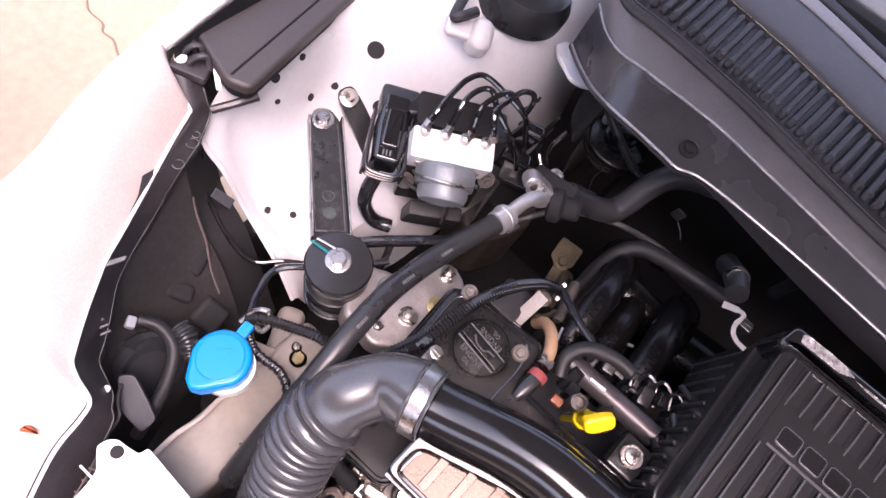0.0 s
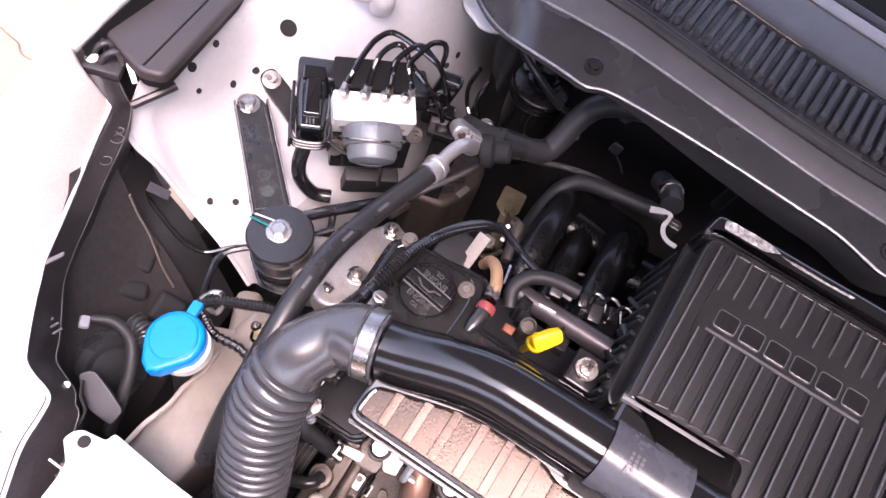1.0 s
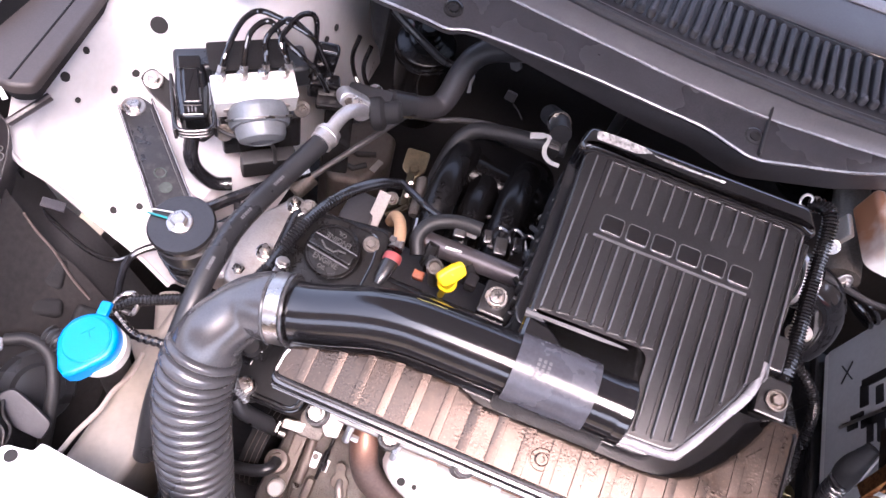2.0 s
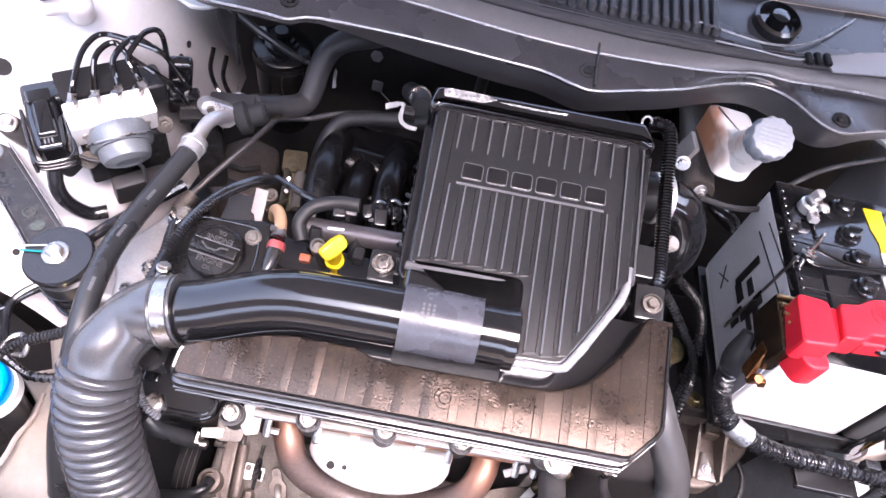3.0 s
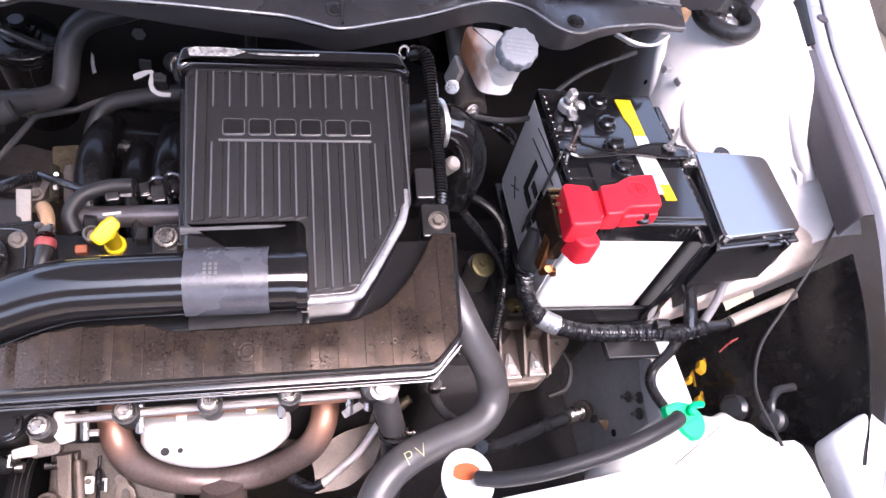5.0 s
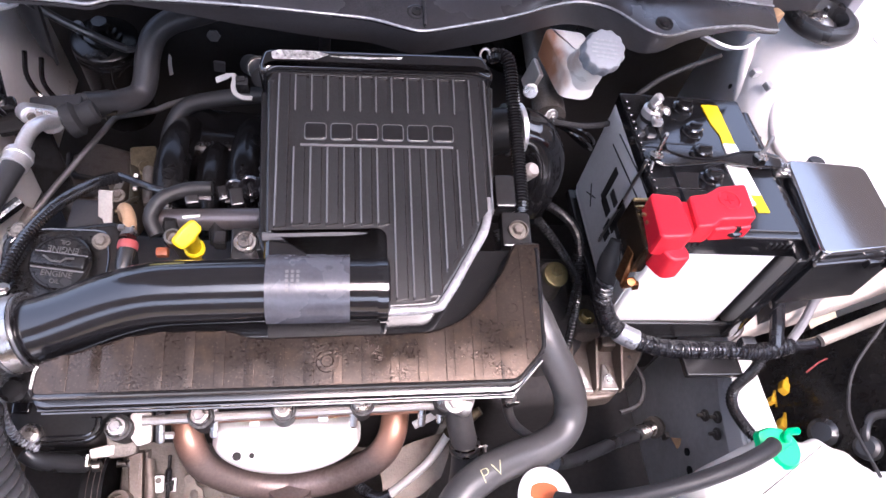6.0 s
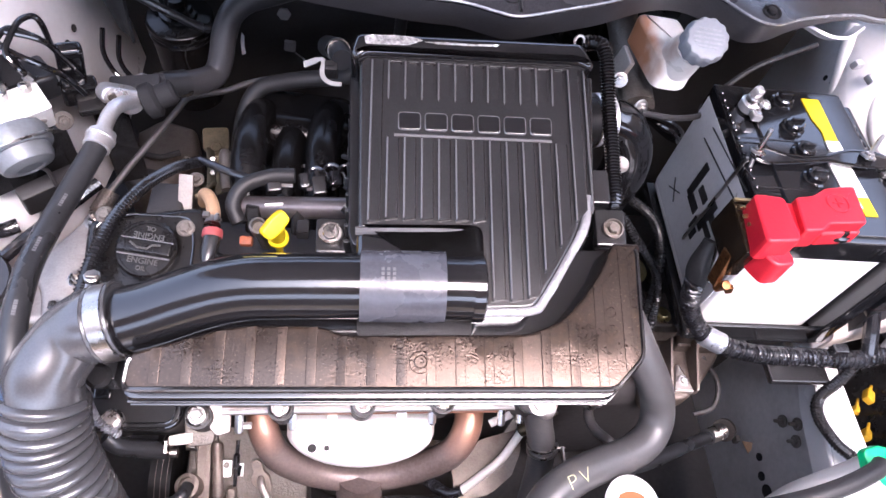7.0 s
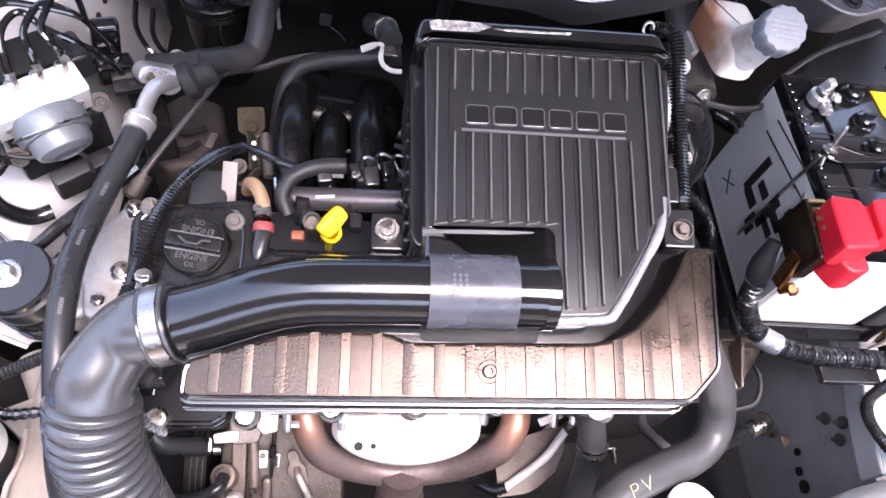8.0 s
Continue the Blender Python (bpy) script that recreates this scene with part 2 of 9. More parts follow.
BLUEGREY = surf("blue_grey_plastic", (0.028, 0.028, 0.034), 0.45, var=0.2)
GRID = surf("dusty_brown_grid", (0.13, 0.105, 0.095), 0.7, var=0.25)
OLIVE = surf("olive_zinc_steel", (0.10, 0.085, 0.055), 0.4, 0.8, var=0.4, scales=(60, 500), stain=(0.05, 0.04, 0.025), stain_amt=0.7)
DULLHOSE = surf("dull_black_hose", (0.016, 0.016, 0.017), 0.5, var=0.3, bump=0.05, scales=(14, 300), spec=0.35)
SLAT = surf("weathered_vent_slat", (0.050, 0.049, 0.054), 0.38, var=0.25, bump=0.05, scales=(20, 400), isle=0.15)
YELLOWDIM = surf("dusty_yellow_plastic", (0.42, 0.25, 0.01), 0.4, var=0.15)
RAILTAN = surf("dusty_white_rail", (0.40, 0.355, 0.315), 0.5, var=0.15, scales=(9, 120), stain=(0.2, 0.165, 0.13), stain_amt=0.5)
# white body paint with its shade mixed into a grey-lilac base
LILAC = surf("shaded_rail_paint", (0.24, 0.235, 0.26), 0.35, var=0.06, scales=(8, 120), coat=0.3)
SEALGREY = surf("faded_edge_rubber", (0.040, 0.036, 0.042), 0.55, var=0.2)
FOAM = surf("foil_grey_sleeve", (0.30, 0.31, 0.33), 0.3, 0.6, var=0.3, bump=0.4, scales=(60, 200))

rough = dust.nodes.new("ShaderNodeTexNoise")
rough.inputs["Scale"].default_value, rough.inputs["Detail"].default_value = 430, 4
mask = dust.nodes.new("ShaderNodeTexNoise")
mask.inputs["Scale"].default_value, mask.inputs["Detail"].default_value = 26, 2
cut = dust.nodes.new("ShaderNodeMapRange")
cut.inputs["From Min"].default_value, cut.inputs["From Max"].default_value, cut.inputs["To Max"].default_value = 0.46, 0.66, 0.20
relief = dust.nodes.new("ShaderNodeBump")
relief.inputs["Distance"].default_value = 0.0012
for node in (rough, mask):
    dust.links.new(dtc.outputs["Object"], node.inputs["Vector"])
dust.links.new(mask.outputs["Fac"], cut.inputs["Value"])
dust.links.new(cut.outputs[0], relief.inputs["Strength"])
dust.links.new(rough.outputs["Fac"], relief.inputs["Height"])
dust.links.new(relief.outputs[0], [n for n in dust.nodes if n.type == "BUMP" and n != relief][0].inputs["Normal"])
TUBEGLOSS = surf("black_grained_tube", (0.008, 0.008, 0.009), 0.12, var=0.2, bump=0.03, scales=(10, 700), rough_var=0.04, spec=0.75)
PANELGREY = surf("light_grey_panel_plastic", (0.23, 0.225, 0.24), 0.42, var=0.08, bump=0.02, scales=(11, 400))
HOSEPALE = surf("dusty_grey_hose", (0.048, 0.046, 0.046), 0.42, var=0.15, bump=0.03, scales=(9, 400), rough_var=0.08, spec=0.6, stain=(0.13, 0.12, 0.11), stain_amt=0.4)
BLOTCH = surf("blotched_black_steel", (0.018, 0.017, 0.017), 0.34, var=0.3, bump=0.05, scales=(30, 300), rough_var=0.15, stain=(0.085, 0.078, 0.072), stain_amt=0.6)
FLAKE = surf("flaked_shiny_plastic", (0.55, 0.53, 0.51), 0.2, 0.5, var=0.6, bump=1.0, scales=(105, 260), rough_var=0.1, stain=(0.02, 0.02, 0.02), stain_amt=0.95)

# ---- mesh helpers ----
PLACE = {}


def thing(name, at, label, category, group="", kind=""):
    ob = new(name)
    ob.empty_display_size = 0.02
    ob.location = at
    PLACE[ob] = Vector(at)
    return tagged(ob, label, category, group, kind)


def finish(ob, bm, material, angle=32):
    bmesh.ops.recalc_face_normals(bm, faces=bm.faces)
    bm.to_mesh(ob.data)
    bm.free()
    ob.data.materials.append(material)
    me = ob.data
    me.polygons.foreach_set("use_smooth", [True] * len(me.polygons))
    me.set_sharp_from_angle(angle=radians(angle))
    # broad faces keep their own direction, so that flat panels mirror flatly
    limit, fans = math.cos(radians(angle)), [[] for _ in me.vertices]
    faces = [(p.normal.copy(), p.area) for p in me.polygons]
    for i, p in enumerate(me.polygons):
        for v in p.vertices:
            fans[v].append(i)
    split = []
    for i, p in enumerate(me.polygons):
        n = faces[i][0]
        for v in p.vertices:
            t = Vector((0, 0, 0))
            for j in fans[v]:
                if faces[j][0].dot(n) >= limit:
                    t += faces[j][0] * faces[j][1]
            split.append(t.normalized() if t.length > 1e-12 else n)
    me.normals_split_custom_set(split)


def part(name, bm, material, parent, label="", angle=32):
    """One mesh of its own under a thing or a part; bm is in world metres."""
    at = PLACE[parent]
    bm.transform(Matrix.Translation(-at))
    ob = new(name, bpy.data.meshes.new(name))
    finish(ob, bm, material, angle)
    ob.parent = parent
    PLACE[ob] = at
    return tagged(ob, label) if label else ob


def solo(name, bm, material, label, category, group="", kind="", angle=32):
    """A thing that is one mesh, with its origin at its lowest middle."""
    vs = [v.co for v in bm.verts]
    at = Vector(((min(v.x for v in vs) + max(v.x for v in vs)) / 2, (min(v.y for v in vs) + max(v.y for v in vs)) / 2, min(v.z for v in vs)))
    bm.transform(Matrix.Translation(-at))
    ob = new(name, bpy.data.meshes.new(name))
    finish(ob, bm, material, angle)
    ob.location = at
    PLACE[ob] = at
    return tagged(ob, label, category, group, kind)


def join(*bms):
    out = bms[0]
    for b in bms[1:]:
        me = bpy.data.meshes.new("tmp")
        b.to_mesh(me)
        b.free()
        out.from_mesh(me)
        bpy.data.meshes.remove(me)
    return out


def box(c, s, m=None, bevel=0.002, segs=2):
    """A bevelled block, centre c and size s, turned by m about its centre."""
    bm = bmesh.new()
    bmesh.ops.create_cube(bm, size=1)
    bmesh.ops.scale(bm, vec=s, verts=bm.verts)
    if bevel:
        bmesh.ops.bevel(bm, geom=bm.edges, offset=min(bevel, min(s) * 0.45), segments=segs, affect="EDGES", profile=0.5)
    bm.transform(Matrix.Translation(c) @ (m.to_4x4() if m else Matrix()))
    return bm


def fillet(pts, r, n=4):
    """A closed outline with its corners rounded; r: one radius or one for each corner."""
    out, k = [], len(pts)
    for i, p in enumerate(pts):
        p, a, b = Vector(p), Vector(pts[i - 1]), Vector(pts[(i + 1) % k])
        q = r[i] if isinstance(r, (list, tuple)) else r
        da, db = min(q, (a - p).length * 0.45), min(q, (b - p).length * 0.45)
        s, e = p + (a - p).normalized() * da, p + (b - p).normalized() * db
        for j in range(n + 1):
            t = j / n
            out.append((s * (1 - t) ** 2 + p * 2 * t * (1 - t) + e * t**2)[:])
    return out


def prism(outline, z0, z1, m=None, bevel=0.002, segs=2, taper=0.0):
    """An outline in x, y raised from z0 to z1, with a rounded upper edge; taper: how far the foot stands out."""
    bm = bmesh.new()
    cx, cy = sum(p[0] for p in outline) / len(outline), sum(p[1] for p in outline) / len(outline)

    def ring(z, out):
        vs = []
        n = len(outline)
        for i, (x, y) in enumerate(outline):
            t = Vector(outline[(i + 1) % n]) - Vector(outline[i - 1])
            nrm = Vector((t.y, -t.x)).normalized() * sign if t.length > 1e-9 else Vector((0, 0))
            vs.append(bm.verts.new((x + nrm.x * out, y + nrm.y * out, z)))
        return vs

    area = sum(outline[i - 1][0] * outline[i][1] - outline[i][0] * outline[i - 1][1] for i in range(len(outline)))
    sign = 1 if area > 0 else -1
    rings = [ring(z0, taper)]
    for j in range(segs + 1):
        a = math.pi / 2 * j / segs
        rings.append(ring(z1 - bevel + bevel * math.sin(a), -bevel + bevel * math.cos(a)) if bevel else ring(z1, 0))
        if not bevel:
            break
    for lo, hi in zip(rings, rings[1:]):
        for i in range(len(lo)):
            bm.faces.new((lo[i - 1], lo[i], hi[i], hi[i - 1]))
    bm.faces.new(rings[0])
    bm.faces.new(rings[-1])
    if m:
        bm.transform(m)
    return bm


def lathe(profile, m=None, seg=24, flutes=0, depth=0.0):
    """Rings of (radius, height) round the local z axis; flutes: dents round the edge."""
    bm = bmesh.new()
    rings = []
    for r, z in profile:
        ring = []
        for i in range(seg):
            a = 2 * math.pi * i / seg
            q = r * (1 - depth * (0.5 + 0.5 * math.cos(flutes * a))) if flutes else r
            ring.append(bm.verts.new((q * math.cos(a), q * math.sin(a), z)))
        rings.append(ring)
    for lo, hi in zip(rings, rings[1:]):
        for i in range(seg):
            bm.faces.new((lo[i - 1], lo[i], hi[i], hi[i - 1]))
    for ring in (rings[0], rings[-1]):
        bm.faces.new(ring)
    if m:
        bm.transform(m)
    return bm


def curve(pts, n=6):
    """A smooth line through the points."""
    P = [Vector(p) for p in pts]
    P = [P[0] * 2 - P[1]] + P + [P[-1] * 2 - P[-2]]
    out = []
    for a, b, c, d in zip(P, P[1:], P[2:], P[3:]):
        for j in range(n):
            t = j / n
            out.append(0.5 * (2 * b + (c - a) * t + (2 * a - 5 * b + 4 * c - d) * t * t + (3 * b - a - 3 * c + d) * t**3))
    return out + [P[-2]]


def tube(path, r, seg=12, flat=1.0):
    """A round bar along a line; r: one radius or one for each point."""
    bm = bmesh.new()
    path = [Vector(p) for p in path]
    up, rings = None, []
    for i, p in enumerate(path):
        d = (path[min(i + 1, len(path) - 1)] - path[max(i - 1, 0)]).normalized()
        if up is None:
            up = d.orthogonal().normalized()
        up = (up - d * up.dot(d)).normalized()
        side = d.cross(up)
        q = r[i] if isinstance(r, (list, tuple)) else r
        rings.append([bm.verts.new(p + (up * math.cos(2 * math.pi * k / seg) * flat + side * math.sin(2 * math.pi * k / seg)) * q) for k in range(seg)])
    for lo, hi in zip(rings, rings[1:]):
        for k in range(seg):
            bm.faces.new((lo[k - 1], lo[k], hi[k], hi[k - 1]))
    bm.faces.new(rings[0])
    bm.faces.new(rings[-1])
    return bm


def ridged(path, r, pitch, depth, seg=12, step=4, duty=0.5):
    """A corrugated tube: its radius swells and shrinks along the line."""
    P = [Vector(p) for p in path]
    ds = [0.0]
    for a, b in zip(P, P[1:]):
        ds.append(ds[-1] + (b - a).length)
    n = max(4, int(ds[-1] / pitch * step))
    pts, rs, k = [], [], 0
    for i in range(n + 1):
        s = ds[-1] * i / n
        while k < len(ds) - 2 and ds[k + 1] < s:
            k += 1
        t = (s - ds[k]) / max(1e-9, ds[k + 1] - ds[k])
        pts.append(P[k].lerp(P[k + 1], t))
        rs.append(r + depth * (1 if i % step < step * duty else -1))
    return tube(pts, rs, seg)


def sheet(rows, thick=0.002, n=3):
    """A smooth skin through rows of points, with thickness."""
    rows = [curve(r, n) for r in rows]
    cols = [curve(c, n) for c in zip(*rows)]
    bm = bmesh.new()
    g = [[bm.verts.new(p) for p in c] for c in cols]
    for a, b in zip(g, g[1:]):
        for i in range(len(a) - 1):
            bm.faces.new((a[i], a[i + 1], b[i + 1], b[i]))
    if thick:
        bmesh.ops.recalc_face_normals(bm, faces=bm.faces)
        bmesh.ops.solidify(bm, geom=bm.faces[:], thickness=thick)
    return bm


def aim(at, way, roll=0):
    """A frame at a place whose z axis points along way."""
    return Matrix.Translation(at) @ Vector(way).to_track_quat("Z", "Y").to_matrix().to_4x4() @ pose(0, 0, 0, 0, 0, roll)


def bolt(m, r=0.007, washer=True, stud=0.0, cross=False):
    """A hexagon bolt head with its flange, or a nut on a stud, in the frame m."""
    h = r * 0.9
    b = lathe([(r, 0), (r, h * 0.85), (r * 0.82, h)], m, 6)
    if washer:
        b = join(b, lathe([(r * 1.55, -0.001), (r * 1.55, 0.001), (r * 1.3, 0.002)], m, 20))
    if stud:
        b = join(b, lathe([(r * 0.48, 0), (r * 0.48, stud * 0.9), (r * 0.36, stud)], m, 10))
    if cross:
        b = join(b, box((0, 0, h), (r * 1.1, r * 0.22, r * 0.12), None, 0), )
    return b


def wording(text, size, m, depth=0.0006, spacing=1.0, thin=0.0):
    """Raised writing in the frame m, centred."""
    cu = bpy.data.curves.new("tmp", "FONT")
    cu.body, cu.size, cu.extrude, cu.align_x, cu.align_y, cu.space_character, cu.offset = text, size, depth, "CENTER", "CENTER", spacing, -thin
    ob = bpy.data.objects.new("tmp", cu)
    me = ob.to_mesh()
    bm = bmesh.new()
    bm.from_mesh(me)
    ob.to_mesh_clear()
    bpy.data.objects.remove(ob)
    bmesh.ops.remove_doubles(bm, verts=bm.verts, dist=1e-6)
    bm.transform(m)
    return bm


# The engine leans: u along the car's width, v up the slope, w off it.
EU, EV = Vector((1, 0, 0.045)).normalized(), Vector((0, 1, 0.3))
EV = (EV - EU * EV.dot(EU)).normalized()
EW = EU.cross(EV)
ENG = Matrix.Translation((0.311, 0.183, 0.823)) @ Matrix((EU, EV, EW)).transposed().to_4x4()
TURNED = ENG.to_3x3()


def E(u, v, w):
    return ENG @ Vector((u, v, w))


Z = Vector((0, 0, 1))

# ---- ground ----
bm = bmesh.new()
bmesh.ops.create_grid(bm, x_segments=8, y_segments=8, size=60)
ground = solo("ground", bm, CONCRETE, "pale sunlit concrete paving with fine cracks", "ground", kind="structure")
for pts in ([(-1.9, 0.86), (-1.6, 0.76), (-1.38, 0.70), (-1.26, 0.679), (-1.215, 0.674), (-1.181, 0.655), (-1.133, 0.657), (-1.11, 0.64), (-1.077, 0.644), (-1.02, 0.62), (-0.9, 0.60)],):
    part("crack", tube(curve([(x, y, 0.0005) for x, y in pts], 5), 0.005, 6, 0.3), CRACK, ground)

# unseen roof and walls, added to block sky and shape reflections in black parts
sky_block = thing("sky_block_roof", (0.4, -1.9, 0), "unseen dark roof slab on posts, added to block sky", "roof", kind="structure")
part("roof_slab", box((0.4, -1.98, 2.62), (9.0, 1.85, 0.10), None, 0.02), WALL, sky_block)
for x in (-3.8, 4.6):
    part("post", box((x, -2.6, 1.285), (0.14, 0.14, 2.57), None, 0.01), WALL, sky_block)
# unseen wall, added so the fuse box lid mirrors a dark edge
solo("sky_block_side", box((3.1, 2.2, 1.36), (0.2, 8.0, 2.72), None, 0.02), WALL, "unseen plain wall beside the car, added to block sky", "wall", kind="structure")
solo("sky_block_wall", box((0.4, -4.4, 1.0), (12.0, 0.2, 2.0), None, 0.02), WALL, "unseen plain wall behind the camera, added to block sky", "wall", kind="structure")

# ---- car body ----
car = thing("car_body", (0.39, 0.4, 0), "white car body with its engine bay open", "car")


# the rim of the headlamp lens, the lens's outer line, the wing's outer line and the edge of the lamp housing, front to back alike
rim_l = [(-0.396, 0.286, 0.800), (-0.372, 0.282, 0.795), (-0.351, 0.277, 0.790), (-0.333, 0.235, 0.782), (-0.313, 0.193, 0.775), (-0.291, 0.148, 0.770), (-0.276, 0.115, 0.765), (-0.266, 0.098, 0.760), (-0.249, 0.071, 0.752), (-0.231, 0.046, 0.745), (-0.223, 0.037, 0.742), (-0.210, 0.032, 0.738), (-0.188, 0.027, 0.731), (-0.182, 0.011, 0.725), (-0.178, -0.014, 0.717), (-0.168, -0.042, 0.705), (-0.140, -0.10, 0.685)]
wing_l = [(-0.424, 0.300, 0.833), (-0.424, 0.285, 0.832), (-0.422, 0.270, 0.830), (-0.418, 0.240, 0.824), (-0.411, 0.205, 0.815), (-0.402, 0.170, 0.806), (-0.394, 0.145, 0.799), (-0.390, 0.120, 0.792), (-0.387, 0.095, 0.786), (-0.384, 0.070, 0.780), (-0.382, 0.045, 0.774), (-0.380, 0.020, 0.768), (-0.377, -0.010, 0.762), (-0.372, -0.040, 0.756), (-0.365, -0.070, 0.749), (-0.355, -0.110, 0.739), (-0.340, -0.160, 0.727)]
span = (0.45, 0.62, 0.80, 0.80, 0.82, 0.84, 0.86, 0.86, 0.86, 0.86, 0.86, 0.86, 0.86, 0.86, 0.88, 0.88, 0.88)


def across(k):
    """A line between the lens rim (0) and the wing's outer line (1), slightly domed."""
    return [tuple(a[i] + (b[i] - a[i]) * k * w + (0.016 * math.sin(math.pi * min(1, k * w)) if i == 2 else 0) for i in range(3)) for a, b, w in zip(rim_l, wing_l, span)]


edge_l = across(1.0)
rear_in = [(-0.430, 0.66, 0.866), (-0.418, 0.47, 0.856), (-0.410, 0.36, 0.845), (-0.405, 0.300, 0.834)]
rear_out = [(-0.470, 0.66, 0.860), (-0.450, 0.47, 0.850), (-0.437, 0.36, 0.840), (-0.430, 0.318, 0.836)]
fen_in = rear_in + edge_l[2:]
fen_out = rear_out + wing_l[2:]
mid = [tuple((p + q) / 2 + (0.004 if i == 2 else 0) for i, (p, q) in enumerate(zip(a, b))) for a, b in zip(fen_in, fen_out)]
skin = [[(x, y, z - 0.012) for x, y, z in fen_in], [(x, y, z - 0.003) for x, y, z in fen_in], mid, fen_out]
for a, b, h in ((0.010, 0.006, 0.02), (0.022, 0.012, 0.09), (0.030, 0.015, 0.25), (0.026, 0.015, 0.50)):
    skin.append([(x - a, y - b, z - h) for x, y, z in fen_out])
wing = part("fender", sheet(skin, 0.0015), WHITE, car, "glossy white front wing")
part("inner_flange", sheet([[(x + 0.004, y - 0.002, z - 0.006) for x, y, z in rear_in], [(x + 0.012, y - 0.006, z - 0.030) for x, y, z in rear_in], [(x + 0.040, y - 0.010, z - 0.090) for x, y, z in rear_in]], 0.0015), SEAL, wing, "dark channel inside the wing edge")
lamp = thing("headlamp", (-0.31, 0.05, 0.66), "pale hazy headlamp lens in a dark plastic housing", "headlamp")
part("lens", sheet([across(k) for k in (0.02, 0.08, 0.25, 0.5, 0.8, 1.0)], 0.003, 4), LENS, lamp)
part("rim", tube(curve([(x, y, z + 0.002) for x, y, z in rim_l[2:]], 5), 0.0021, 8), LENSRIM, lamp, "moulded rim, edge glint in its white")
part("rim_step", tube(curve([(x - 0.008, y - 0.002, z + 0.0025) for x, y, z in rim_l[2:]], 5), 0.0012, 8), LENSRIM, lamp)
part("end_rim", tube(curve([(x, y, z + 0.002) for x, y, z in rim_l[:3]], 5), 0.0018, 8), LENSRIM, lamp)
part("indicator", prism(fillet([(-0.004, -0.014), (0.003, -0.006), (0.004, 0.014), (-0.002, 0.004)], 0.001, 2), 0.0, 0.003, aim((-0.205, -0.022, 0.728), (-0.3, -0.2, 1)), 0.001, 1), ORANGE, lamp, "orange indicator glint")
house = [(-0.378, 0.312, 0.795), (-0.360, 0.305, 0.780), (-0.350, 0.301, 0.765), (-0.337, 0.274, 0.750), (-0.321, 0.227, 0.735), (-0.305, 0.190, 0.727), (-0.290, 0.150, 0.716), (-0.275, 0.120, 0.708), (-0.254, 0.095, 0.700), (-0.238, 0.075, 0.694), (-0.227, 0.060, 0.690), (-0.210, 0.054, 0.685), (-0.194, 0.049, 0.680), (-0.185, 0.040, 0.677), (-0.175, 0.034, 0.675), (-0.163, 0.007, 0.665), (-0.130, -0.06, 0.655)]
rows = [[(x + 0.001, y, z - 0.002) for x, y, z in rim_l]] + [[tuple(p * (1 - k) + q * k + (0.007 * math.sin(math.pi * k) if i == 2 else 0) for i, (p, q) in enumerate(zip(a, b))) for a, b in zip(rim_l, house)] for k in (0.12, 0.5, 0.9, 1.0)] + [[(x - 0.002, y, z - 0.012) for x, y, z in house], [(x - 0.008, y, z - 0.05) for x, y, z in house]]
shell = part("housing", sheet(rows, 0.002), HOUSING, lamp, "dark faded plastic housing edge")
part("housing_bead", tube(curve([(x, y, z + 0.001) for x, y, z in house], 4), 0.0012, 8), HOUSING, shell)
part("chip", prism(fillet([(-0.0035, -0.012), (0.002, -0.010), (0.004, 0.012), (0.0, 0.015)], 0.0015, 2), 0.0, 0.002, aim((-0.2715, 0.1185, 0.7665), (-0.35, -0.2, 1)) @ pose(0, 0, 0, 0, 0, 35), 0.0005, 1), LEDGE, shell, "grey chip in the housing edge")
for (x, y, z), r in (((-0.331, 0.262, 0.7685), 0.0065), ((-0.337, 0.272, 0.7685), 0.004), ((-0.322, 0.236, 0.7630), 0.006)):
    part("mould_mark", tube([(x + r * math.cos(a * 0.4), y + r * math.sin(a * 0.4), z + 0.12 * r * math.cos(a * 0.4)) for a in range(17)], 0.0006, 6), LEDGE, shell)
for i in range(4):
    part("moulded_bar", box((-0.256 + 0.006 * i, 0.082 - 0.001 * i, 0.7215 - 0.0025 * i), (0.002, 0.012 - 0.002 * (i % 2), 0.002), Euler((0.1, 0, -0.3)).to_matrix(), 0), LEDGE, shell)
part("housing_screw", lathe([(0.0035, 0), (0.0035, 0.002), (0.002, 0.003)], aim((-0.1985, 0.0475, 0.695), (0.1, -0.2, 1)), 12), LABEL, lamp, "small white screw")
part("side_bracket", prism(fillet([(-0.022, 0.030), (-0.006, 0.034), (0.010, 0.012), (0.024, -0.010), (0.012, -0.026), (-0.012, -0.006)], 0.006, 3), -0.003, 0.003, aim((-0.178, 0.058, 0.652), (0.3, -0.4, 0.85)), 0.002, 2), BLUEGREY, lamp, "blue-grey plastic bracket")
part("wire", tube(curve([(-0.200, 0.062, 0.672), (-0.190, 0.050, 0.672), (-0.176, 0.040, 0.666), (-0.170, 0.020, 0.668), (-0.172, 0.0, 0.67)], 6), 0.0016, 8), MATTE, lamp)
for i in range(6):
    part("grid_bar", box((-0.183 + 0.0085 * i, -0.028 - 0.003 * i, 0.6635), (0.0022, 0.075, 0.004), Euler((0.1, 0, 0.35)).to_matrix(), 0.0006, 1), GRID, lamp)
for i in range(7):
    part("grid_bar", box((-0.157 + 0.003 * i, 0.004 - 0.011 * i, 0.6645), (0.052, 0.0022, 0.004), Euler((0, 0, 0.45)).to_matrix(), 0.0006, 1), GRID, lamp)
